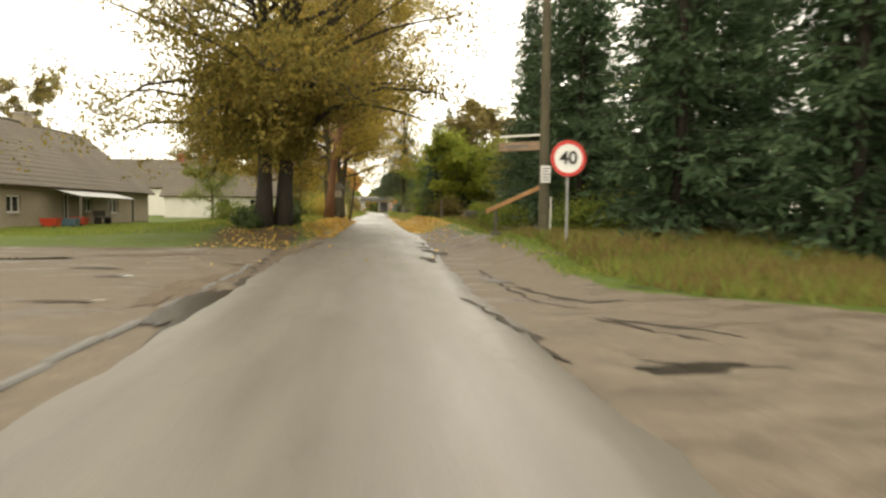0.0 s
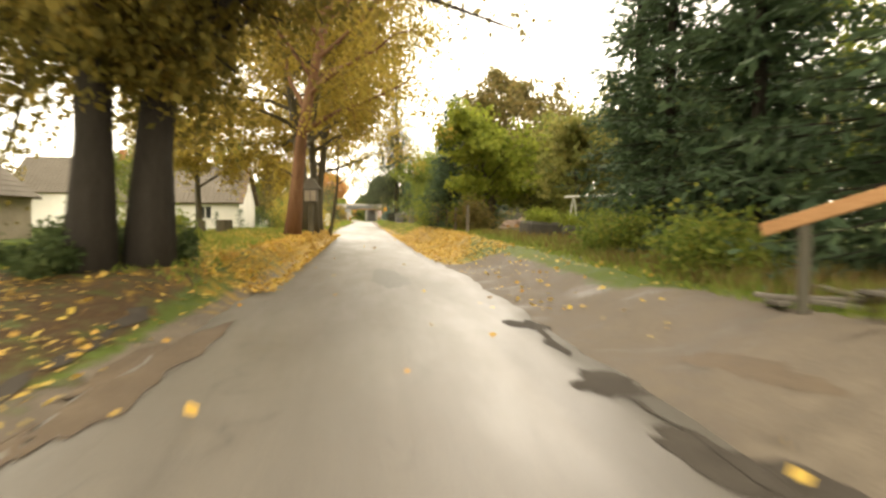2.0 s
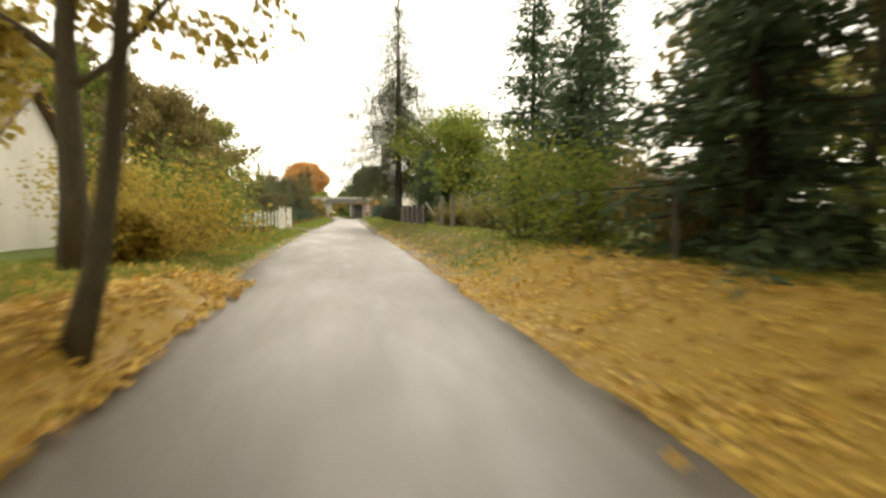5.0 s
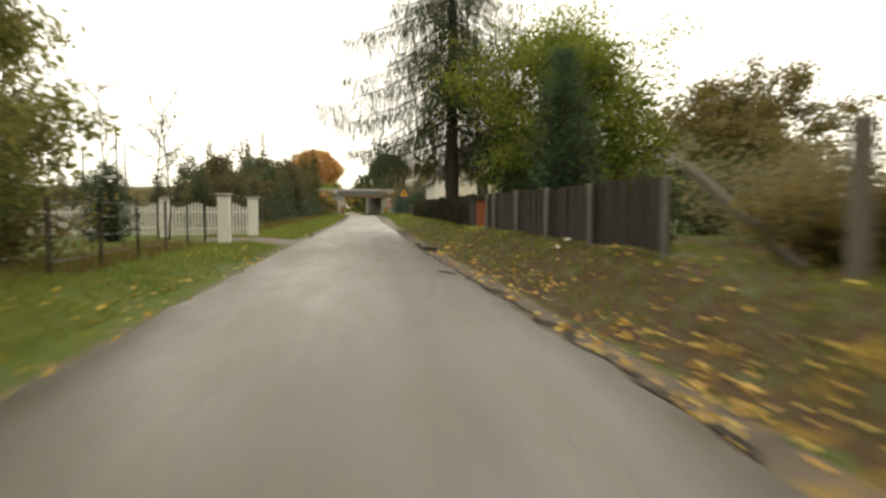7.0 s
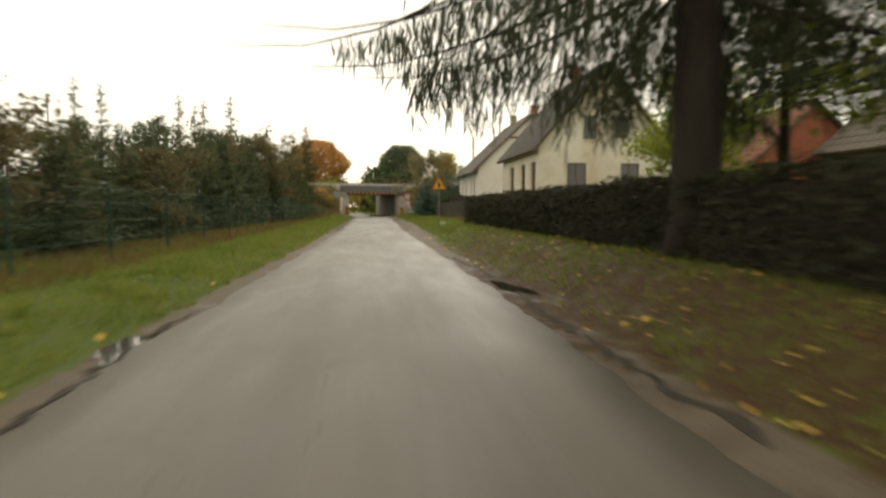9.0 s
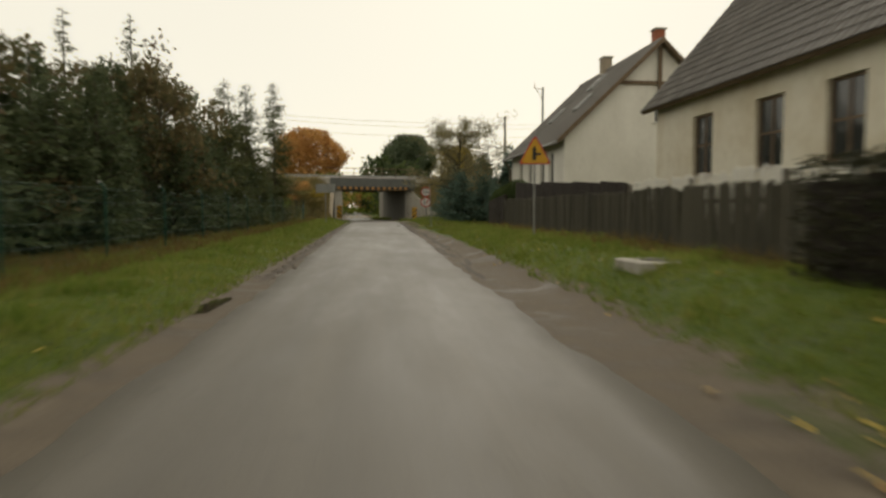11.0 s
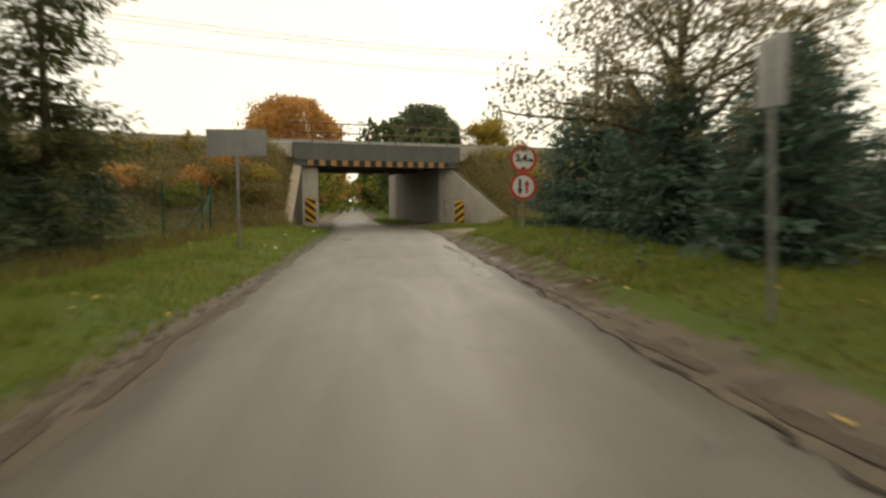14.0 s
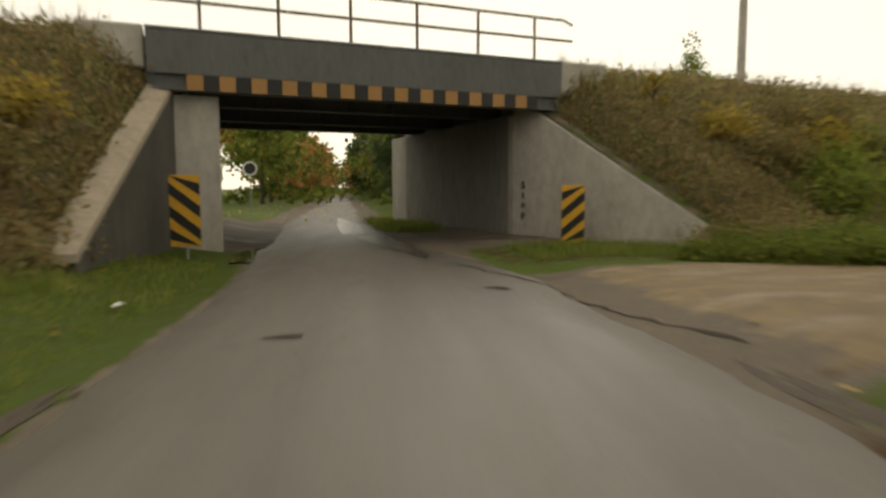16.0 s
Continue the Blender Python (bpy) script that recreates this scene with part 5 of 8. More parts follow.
# trees of the yard side
LIMES = "limes along the lane"
# The first two limes take the dark bark to carry their crowns' shade.
broadleaf("lime_tree", "old lime with yellowing leaves and shoots round its foot", -4.2, 26.4, 20, 6.6, M_LEAF_LIME, 11, M_BARK_DARK, 0.3, 0.15, 56000, 0.155, 50, (0.02, 0), "tree", LIMES, 0.95, False, weep=0.75, clear=(-2.2, 4.2, 2.0), low_limbs=1.35, apron=(46, 1.75, 8.0, 4.4))
broadleaf("lime_tree", "old lime with a thick dark trunk and dense yellow-green crown", -3.5, 26.9, 19, 6.2, M_LEAF_LIME, 12, M_BARK_DARK, 0.31, 0.16, 56000, 0.155, 50, (0.03, 0.02), "tree", LIMES, 0.95, False, weep=0.65, clear=(-2.2, 4.2, 2.0), low_limbs=1.35, apron=(46, 1.75, 8.0, 4.2))
broadleaf("lime_tree", "tall tree with a red-brown trunk and golden leaves", -2.7, 40.9, 19, 5.2, M_LEAF_YEL, 13, M_BARK_RED, 0.25, 0.22, 38000, 0.155, 30, (0.02, 0), "tree", LIMES, 0.75, side=(0.15, 0))
broadleaf("lime_tree", "tall grey-trunked tree with golden autumn leaves", -2.75, 46.6, 18, 5.4, M_LEAF_YEL, 14, None, 0.27, 0.2, 38000, 0.155, 30, (-0.02, 0), "tree", LIMES, 0.75, weep=0.3, clear=(-1.6, 4.4, 3.0))
broadleaf("lime_tree", "slim grey trunk growing close beside another tree", -2.35, 47.3, 15, 4.2, M_LEAF_YEL, 15, None, 0.2, 0.26, 24000, 0.155, 24, (0.08, 0.02), "tree", LIMES, 0.75, side=(0.35, 0))
broadleaf("lime_tree", "forked autumn tree with thin yellow crown", -2.45, 51.6, 13, 4.2, M_LEAF_YEL, 16, None, 0.22, 0.25, 20000, 0.155, 22, (0.05, 0), "tree", LIMES, 0.75, side=(0.4, 0))
broadleaf("young_tree", "thin young tree leaning towards the lane", -2.0, 54.6, 8, 2.6, M_LEAF_YEL, 17, None, 0.09, 0.4, 5000, 0.13, 10, (0.16, 0.05), "tree", LIMES, 0.4)
broadleaf("lime_tree", "golden-crowned lime beside the garden fence", -4.2, 60.5, 13, 4.4, M_LEAF_YEL, 18, None, 0.22, 0.22, 17000, 0.2, 16, (0.03, 0), "tree", LIMES, 0.5)
broadleaf("maple_tree", "small golden-brown maple in the garden", -8.2, 50.0, 9.5, 4.0, M_LEAF_YEL, 19, None, 0.16, 0.22, 20000, 0.18, 18, ragged=0.6)
broadleaf("apple_tree", "small green apple tree beside the farmhouse", -13.0, 55.0, 4.4, 2.3, M_LEAF_GRN, 20, None, 0.12, 0.25, 8000, 0.12, 11)
broadleaf("far_tree", "hazy tree behind the cottage garden", -19.0, 95.0, 13, 5, M_LEAF_BRN, 21, None, 0.25, 0.15, 10000, 0.26, 12)
broadleaf("far_tree", "tall hazy tree behind the farmhouses", -38.0, 78.0, 15, 6, M_LEAF_BRN, 22, None, 0.3, 0.15, 10000, 0.3, 12)
for i, (sx, sy, h, w, mt) in enumerate([(-5.2, 33.5, 0.9, 0.9, M_LEAF_GRN), (-7.8, 36.5, 1.0, 1.2, M_LEAF_GRN), (-4.9, 27.8, 0.7, 0.5, M_LEAF_DARK), (-4.7, 26.0, 0.6, 0.35, M_LEAF_DARK), (-3.4, 27.3, 0.5, 0.35, M_LEAF_DARK)]):
    shrub("shrub", "low green shrub among fallen leaves", sx, sy, h, w, mt, 120 + i, 4500, 0.08, "shrub", "verge shrubs")
for i, (sx, sy, h) in enumerate([(-8.4, 62.5, 1.7), (-10.2, 63.5, 1.5), (-12.0, 62.0, 1.3), (-7.0, 61.0, 1.2), (-14, 63, 2.0)]):
    conifer("young_spruce", "little spruce in the cottage garden", sx, sy, h, h * 0.35, M_NEEDLE, 130 + i, 0.12, 0.16, 7, 0.1, 0, 0.2, 0.35, 0.03, "tree", "garden spruces")
for i, (sx, sy, h, w, mt) in enumerate([(-4.6, 66, 2.6, 1.8, M_LEAF_YEL), (-5.2, 70, 2.8, 2.0, M_LEAF_GRN), (-5.6, 74, 3.2, 2.0, M_LEAF_GRN), (-4.4, 63, 1.4, 1.0, M_LEAF_YEL)]):
    shrub("shrub", "yellow-green shrub beside the lane", sx, sy, h, w, mt, 140 + i, 9000, 0.1, "shrub", "verge shrubs")
for i, (sx, sy, h, w, mt) in enumerate([(-7.6, 77.5, 3.0, 2.2, M_LEAF_DARK), (-7.8, 81.5, 2.6, 2.0, M_LEAF_DARK), (-7.2, 85.4, 2.2, 1.7, M_LEAF_DARK), (-7.6, 89, 2.0, 1.6, M_LEAF_BRN), (-6.2, 75.0, 2.0, 1.6, M_LEAF_BRN)]):
    shrub("shrub", "dark tangled shrub below the garden trees", sx, sy, h, w, mt, 150 + i, 9000, 0.1, "shrub", "garden shrubs", 12)
zs_ = at(-2.35, 45.4)
bx = thing("roofed_box", -2.35, 45.4, zs_, "weathered pale roofed box on a thick wooden post", "box", rz=-8)
part("post", Shape().tube([(0, 0.05, -0.3), (0, 0.05, 1.95 - zs_)], [0.15, 0.11], 10), M_BARK, bx)
part("body", Shape().box(-0.27, 0.27, -0.12, 0.22, 1.95 - zs_, 2.5 - zs_, None, 0.02), M_WOOD_GREY, bx)
for sx in (-0.135, 0.135):
    part("panel", Shape().box(sx - 0.115, sx + 0.115, -0.145, -0.122, 2.0 - zs_, 2.45 - zs_, None, 0.006), M_PLASTER_GREY, bx)
part("roof", Shape().prism([(-0.44, 2.52 - zs_), (0.44, 2.52 - zs_), (0.36, 2.62 - zs_), (0.12, 2.98 - zs_), (-0.12, 2.98 - zs_), (-0.36, 2.62 - zs_)], -0.2, 0.28), M_WOOD_GREY, bx)
for i, (sx, sy) in enumerate([(-6.0, 44.5), (-7.3, 46.5), (-6.6, 49.0), (-9.0, 46), (-10.5, 48.5)]):
    st = thing("tree_stump", sx, sy, at(sx, sy), "cut grey tree stump in the garden", "stump", "garden stumps")
    part("wood", Shape().tube([(0, 0, -0.1), (0, 0, 0.55)], [0.24, 0.2], 12), M_BARK, st)

# ================= start of the lane: wood side =================
SPR = "roadside spruces"
sp = [(8.6, 17.5, 15, 3.2), (11.5, 21.5, 17, 3.4), (7.9, 24.2, 15, 3.0), (8.4, 29.3, 14, 3.0), (8.3, 33.2, 13.5, 2.8), (9.1, 37.2, 12.5, 2.5), (11.5, 34, 16, 3.4), (12.5, 28, 17, 3.4), (11.3, 14.2, 15, 3.3), (15, 17, 16, 3.4), (15.5, 11.5, 15, 3.4)]
for i, (sx, sy, h, w) in enumerate(sp):
    conifer("spruce_tree", "tall dark spruce with boughs to the ground", sx, sy, h, w, M_NEEDLE, 200 + i, 0.25, 0.46, 9, 0.34, 0.12, 0.56, 0.32, 0.16, "tree", SPR, 0.6, fluff=2, trunk_mat=M_BARK_DARK)
back = [o for o in scene.objects if o.name.startswith("spruce_tree") and o.parent is None]
for i, (sx, sy) in enumerate([(19, 23), (18, 29), (20, 15), (14.6, 24.5), (20, 9), (15, 31.5), (24, 19), (17.4, 20.2), (13.2, 17.6)]):
    copy_thing(back[i % len(back)], pose(sx, sy, at(sx, sy) - 0.05, 0, 0, 47 * i + 20))
for i, (sx, sy, h, w) in enumerate([(5.6, 57.6, 8.6, 2.7), (8.2, 61.5, 8.8, 2.9), (6.4, 66.5, 7.4, 2.4), (9.2, 80.8, 13.5, 3.7), (10.8, 76.0, 12, 3.3)]):
    conifer("spruce_tree", "dark spruce among autumn trees", sx, sy, h, w, M_NEEDLE, 230 + i, 0.3, 0.42, 9, 0.3, 0.12, 0.5, 0.32, 0.15, "tree", SPR, 0.7, fluff=2, trunk_mat=M_BARK_DARK)
MIX = "mixed roadside trees"
for i, (sx, sy, h, w, mt, n, lb) in enumerate([(7.2, 52.8, 6.4, 2.4, M_LEAF_BRIGHT, 15000, "lime-green maple over the leaf-strewn verge"), (10.8, 47.5, 5.2, 2.3, M_LEAF_PALE, 9000, "light green tree behind the log pile"), (13.5, 44, 6.2, 2.6, M_LEAF_PALE, 8000, "green tree at the back of the clearing"),
                                              (8.5, 59, 10.3, 3.0, M_LEAF_BRN, 14000, "tall browning tree above the spruces"), (14, 51, 6.6, 3, M_LEAF_PALE, 9000, "pale green tree in the clearing"), (13.0, 62, 9, 3.4, M_LEAF_BRN, 11000, "browning tree beside the lane"),
                                              (16.5, 38, 10, 3.6, M_LEAF_GRN, 8000, "green tree behind the spruces")]):
    broadleaf("broadleaf_tree", lb, sx, sy, h, w, mt, 250 + i, None, 0.15, 0.12, int(n * 0.5), 0.31, 15, (0, 0), "tree", MIX, 0.6)
mixed = [o for o in scene.objects if o.name.startswith("broadleaf_tree") and o.parent is None]
for i, (sx, sy, s_) in enumerate([(10.2, 55, 0.95), (17, 46, 0.9), (18, 55, 1.05), (15, 60, 1.1), (16, 70, 1.1), (20, 62, 1.2), (11.6, 57.5, 1.0), (24, 48, 1.0), (30, 58, 1.3), (27, 72, 1.3), (22, 41, 0.9), (34, 48, 1.2)]):
    o = copy_thing(mixed[1 + i % 2], pose(sx, sy, at(sx, sy) - 0.05, 0, 0, 61 * i + 20))
    o.scale = (s_, s_, s_)
for i, (sx, sy, h, w, mt) in enumerate([(4.6, 65.8, 3.3, 1.7, M_LEAF_GRN), (5.0, 62.4, 2.3, 1.4, M_LEAF_GRN), (5.6, 59.5, 1.7, 1.2, M_LEAF_BRN), (8.6, 43.2, 1.0, 1.2, M_LEAF_GRN),
                                       (6.0, 31.0, 1.0, 1.2, M_LEAF_GRN), (5.6, 26.0, 1.0, 1.2, M_LEAF_GRN), (6.9, 20.5, 1.2, 1.2, M_LEAF_GRN), (5.9, 54.0, 1.6, 1.2, M_LEAF_GRN), (5.7, 50.0, 1.5, 1.1, M_LEAF_BRN)]):
    shrub("shrub", "green roadside shrub below the trees", sx, sy, h, w, mt, 270 + i, 7000, 0.09, "shrub", "verge shrubs")

# log pile and fence posts in the clearing
r_ = rng(31)
for i in range(9):
    row_ = 0 if i < 6 else 1
    lx, lz = (7.3, 7.5, 7.8)[row_] + (i - (0, 9, 15)[row_]) * 0.26 + r_.normal(0, 0.06), 0.1 + row_ * 0.2
    lg = thing("log", lx, 46.2 + r_.normal(0, 0.35), at(lx, 46.2) + lz, "cut log lying in a loose jumble", "log", "log pile", rz=r_.uniform(-50, 50))
    hl_ = r_.uniform(0.25, 0.7)
    rad_ = r_.uniform(0.07, 0.14)
    part("bark", Shape().tube([(0, -hl_, 0), (0, hl_, 0)], rad_, 11, False), M_BARK, lg)
    part("cut_face", Shape().tube([(0, -hl_ - 0.004, 0), (0, hl_ + 0.004, 0)], rad_ * 0.9, 11), M_WOOD_FRESH, lg)
for i, (sx, sy, h) in enumerate([(4.85, 50.6, 1.25), (4.9, 46.9, 1.35), (4.9, 54.4, 1.2), (4.8, 58.2, 1.2), (4.7, 62, 1.2)]):
    pp = thing("fence_post", sx, sy, at(sx, sy), "leaning weathered wooden fence post", "post", "old fence posts", rz=20 * i)
    part("post", Shape().tube([(0, 0, -0.3), (0.02, 0.03, h)], [0.075, 0.065], 8), M_WOOD_GREY, pp)
for i, (sx, sy, sw, sh_) in enumerate([(6.75, 46.3, 0.42, 0.34), (7.45, 46.6, 0.5, 0.42), (8.15, 46.1, 0.36, 0.28), (8.6, 46.8, 0.42, 0.34), (7.1, 47.2, 0.4, 0.4)]):
    bmx = bmesh.new()
    bmesh.ops.create_icosphere(bmx, subdivisions=3, radius=1.0)
    for v_ in bmx.verts:
        n_ = 1 + 0.14 * math.sin(v_.co.x * 3 + i) + 0.12 * math.sin(v_.co.y * 4 + 2 * i) + 0.08 * math.sin(v_.co.z * 6 + v_.co.x * 5)
        v_.co = Vector((v_.co.x * sw, v_.co.y * sw * 0.9, v_.co.z * sh_)) * n_
    me_ = bpy.data.meshes.new("boulder")
    bmx.to_mesh(me_)
    bmx.free()
    me_.materials.append(M_ROCK)
    ob_ = new("boulder", me_)
    ob_.matrix_basis = pose(sx, sy, at(sx, sy) + sh_ * 0.6, 0, 0, 40 * i)
    tagged(ob_, "pinkish brown boulder heaped with cut logs", "boulder", "boulder heap")
for bx_, by_, bw_, bh_, tn_ in ((6.4, 39.3, 0.75, 0.62, 12), (7.6, 38.7, 0.6, 0.5, -8)):
    ob_ = part("concrete_block", Shape().box(-bw_, bw_, -0.45, 0.45, -0.3, bh_, None, 0.09), M_CONC_DARK)
    ob_.matrix_basis = pose(bx_, by_, at(bx_, by_), 2, 3, tn_)
    tagged(ob_, "old dark concrete block sunk in the grass", "block", "concrete blocks")
    shrub("grass_tuft", "bright green growth over an old concrete block", bx_, by_, 0.32, 0.75, M_LEAF_BRIGHT, 275 + int(bx_), 5200, 0.07, "weeds", "weed clumps", 16, at(bx_, by_) + bh_ + 0.02)
lg = thing("fallen_log", 6.0, 45.0, at(7.2, 45.0) + 0.12, "long dark log lying before the boulders", "log", rz=-84)
part("bark", Shape().tube([(0, 0, 0), (0.08, 1.4, 0.02), (0, 2.9, 0)], [0.16, 0.15, 0.12], 10), M_BARK, lg)
rk = thing("clothes_rack", 9.6, 41.6, at(9.6, 41.6), "pale wooden frame standing in the clearing", "frame")
part("crossbar", Shape().tube([(-1.6, 0, 1.6), (1.6, 0.3, 1.75)], 0.05, 6), M_WOOD_WHITE, rk)
for lx in (-1.2, 1.2):
    part("leg", Shape().tube([(lx - 0.3, 0.1, 0), (lx, 0.12, 1.65)], 0.04, 6), M_WOOD_WHITE, rk); part("leg", Shape().tube([(lx + 0.3, 0.2, 0), (lx, 0.12, 1.65)], 0.04, 6), M_WOOD_WHITE, rk)

# utility pole with notice and sign board
up = thing("utility_pole", 4.68, 17.25, at(4.68, 17.25), "tall weathered wooden utility pole in the grass", "pole")
part("pole", Shape().tube([(0, 0, -0.5), (0, 0, 9.0)], [0.14, 0.1], 12), M_BARK, up)
part("notice", Shape().box(-0.13, 0.13, -0.17, -0.14, 1.5, 1.95, None, 0.008), M_SIGN_W, up, "white paper notice nailed to the pole")
for k in range(5):
    part("notice_line", Shape().box(-0.09, 0.06 if k % 2 else 0.09, -0.178, -0.173, 1.56 + k * 0.075, 1.585 + k * 0.075), M_BLK, up)
brd = part("sign_board", Shape().box(-1.32, -0.1, -0.04, 0.0, 2.38, 2.62, pose(0, 0.05, 0, 0, 0, -35), 0.012), M_BOARD_TAN, up, "weathered brown name board")
part("board_arm", Shape().tube([(0, 0, 2.78), (-1.05, 0.75, 2.78)], 0.025, 6), M_WOOD_WHITE, up); part("board_hanger", Shape().tube([(-0.9, 0.66, 2.62), (-0.9, 0.66, 2.78)], 0.014, 5), M_WOOD_WHITE, up)
part("board_bar", Shape().box(-1.1, -0.45, -0.052, -0.044, 2.47, 2.53, pose(0, 0.05, 0, 0, 0, -35)), M_PLINTH, up)
s40 = thing("speed_limit_sign", 4.65, 15.0, at(4.65, 15.0), "round white speed limit sign with red rim", "road sign")
post(s40, 2.45)
pl = round_sign(s40, 2.1, 0.42)
lettering("40", 0.42, pose(0, -0.064, 2.1, 90), M_BLK, pl)
for i, (sx, sy) in enumerate([(4.95, 17.9), (5.12, 18.2)]):
    tagged(part("stake", Shape().tube([(sx, sy, at(sx, sy) - 0.2), (sx + 0.02, sy, at(sx, sy) + 1.15)], 0.022, 6), M_WOOD_WHITE), "thin pale wooden stake in the grass", "stake", "stakes")
pk = thing("barrier_plank", 4.25, 22.0, at(4.25, 22.0), "long orange-brown plank resting on a short post", "barrier")
part("post", Shape().box(-0.05, 0.05, -0.05, 0.05, -0.3, 0.94, None, 0.012), M_WOOD_FENCE, pk)
part("plank", Shape().box(-0.5, 2.1, -0.02, 0.02, -0.07, 0.07, pose(0, -0.09, 0.98, 0, -18, -55), 0.012), M_WOOD_FRESH, pk)
for i in range(7):
    sx, sy = 4.4 + r_.uniform(0, 1.3), 21.3 + r_.uniform(0, 1.6)
    tagged(part("old_board", Shape().box(-0.7, 0.7, -0.07, 0.07, 0, 0.05, pose(sx, sy, at(sx, sy) + 0.02 + 0.03 * i, r_.normal(0, 4), r_.normal(0, 6), r_.uniform(0, 180)), 0.01), M_WOOD_GREY), "grey old board thrown in the grass", "board", "thrown boards")

for i, (sx, sy, h, w, mt) in enumerate([(6.4, 32.6, 0.7, 0.8, M_LEAF_PALE), (7.1, 34.4, 0.95, 1.0, M_LEAF_GRN), (8.3, 33.0, 1.1, 1.1, M_LEAF_GRN), (8.6, 36.0, 1.0, 1.0, M_LEAF_BRN), (9.9, 34.6, 1.3, 1.2, M_LEAF_GRN)]):
    shrub("weed_clump", "tall tangled weeds beside the overgrown lay-by", sx, sy, h, w, mt, 380 + i, 3200, 0.085, "weeds", "roadside weeds", 14)

# ================= middle of the lane =================
for i, (sx, sy, h, w, mt, n) in enumerate([(-8.2, 83.5, 6.8, 2.0, M_LEAF_BRN, 15000), (-7.0, 87.6, 6.4, 2.0, M_LEAF_PALE, 11000), (-9.8, 90.5, 6.2, 2.0, M_LEAF_GREY, 11000), (-7.4, 79, 6.4, 2.2, M_LEAF_BRN, 14000), (-11.5, 82, 8, 2.8, M_LEAF_GRN, 12000)]):
    broadleaf("broadleaf_tree", "browning small tree behind the garden fence", sx, sy, h, w, mt, 300 + i, None, 0.12, 0.06, n, 0.17, 18, (0, 0), "tree", MIX, 0.5)
broadleaf("oak_tree", "big browning oak far behind the gate", -30.5, 128, 18.0, 7.2, M_LEAF_BRN, 306, None, 0.4, 0.16, 22000, 0.34, 36, (0, 0), "tree", MIX, 1.0)
conifer("thuja", "dark cone-shaped thuja beside the garden fence", -8.6, 98.7, 2.75, 0.95, M_NEEDLE, 310, 0.05, 0.12, 13, -0.5, 0, 0.24, 0.4, 0.06, "shrub", taper=0.5, fluff=2)
for i, (sx, sy, h) in enumerate([(-6.9, 99.8, 5.6), (-8.5, 99.2, 6.3), (-7.6, 100.9, 4.8)]):
    broadleaf("bare_birch", "nearly bare slender birch", sx, sy, h, 1.0, M_LEAF_BRN, 315 + i, None, 0.03, 0.3, 320, 0.08, 9, (0, 0), "tree", "birches", 0.35)
for sx, mh in ((-38.2, 14.6), (-36.9, 11.2)):
    mm_ = thing("mast", sx, 184.5, at(sx, 184.5), "thin dark mast above the trees", "mast", "thin masts")
    part("pole", Shape().tube([(0, 0, -0.3), (0, 0, mh)], [0.16, 0.09], 8), M_GALV, mm_)

# white gate and fence across the drive
pil = Shape().box(-0.19, 0.19, -0.19, 0.19, -0.25, 1.56, None, 0.02)
gp = thing("gate_pillar", -4.45, 97.3, at(-4.45, 97.3), "white plastered gate pillar with a flat cap", "gate pillar", "gate pillars")
part("shaft", pil, M_PLASTER, gp); part("cap", Shape().box(-0.25, 0.25, -0.25, 0.25, 1.56, 1.64, None, 0.02), M_CONC, gp)
for sx in (-4.42, -7.9, -10.6):
    copy_thing(gp, pose(sx, 102.9, at(sx, 102.9)))


def picket_gate(x0, x1, y, group):
    """White pickets with a wavy top on two rails."""
    g = thing("picket_gate", x0, y, at(x0, y), "white picket gate with a wavy top", "gate", group)
    n = int((x1 - x0) / 0.125)
    for i in range(n):
        u = (i + 0.5) / n
        h = 1.27 + 0.1 * math.cos(2 * math.pi * (x0 + u * (x1 - x0) + 5.33) / 1.37)
        part("picket", Shape().prism([(-0.038, 0.06), (0.038, 0.06), (0.038, h), (0, h + 0.05), (-0.038, h)], -0.012, 0.012), M_WOOD_WHITE, g).matrix_basis = pose(u * (x1 - x0), 0, 0)
    for z in (0.3, 0.98):
        part("rail", Shape().box(0, x1 - x0, 0.014, 0.05, z, z + 0.07), M_WOOD_WHITE, g)
    return g


picket_gate(-7.68, -4.64, 102.9, "picket gates")
picket_gate(-10.38, -8.12, 102.9, "picket gates")
picket_gate(-13.2, -10.85, 102.9, "picket gates")
gr = thing("wire_fence", -4.9, 86.0, at(-4.9, 86), "thin wire garden fence on dark posts", "fence")
for i in range(6):
    yy = 86 + i * 2.1
    part("post", Shape().tube([(0, yy - 86, -0.3), (0, yy - 86, 1.3)], 0.03, 8), M_BLK, gr)
for z in (0.25, 0.6, 0.95, 1.22):
    part("wire", Shape().tube([(0, 0, z), (0, 10.8, z)], 0.006, 4), M_WIRE, gr)

# dark board fence on the other side, with pale posts
board_fence("board_fence", "dark board fence on pale concrete posts", [(4.15, 83.3), (4.15, 86.2), (4.13, 88.9), (4.1, 91.6), (4.06, 94.3), (4.04, 95.4)], 1.04, 0.145, 0.004, M_WOOD_DARK, 51, M_CONC_GREY, 4, 0.06, 0.012, slim=0.04)
cp = thing("leaning_prop", 4.2, 82.6, at(4.2, 82.6), "grey plank leaning against the fence end", "plank")
part("plank", Shape().tube([(0.55, -1.3, -0.05), (-0.05, 0.3, 1.2)], 0.07, 4), M_WOOD_GREY, cp)
for sx, sy in ((4.62, 80.5), (4.7, 77.7)):
    wp = thing("fence_post", sx, sy, at(sx, sy), "thick weathered wooden post at the garden edge", "post", "old fence posts")
    part("post", Shape().box(-0.085, 0.085, -0.085, 0.085, -0.4, 1.5, None, 0.02), M_WOOD_GREY, wp)
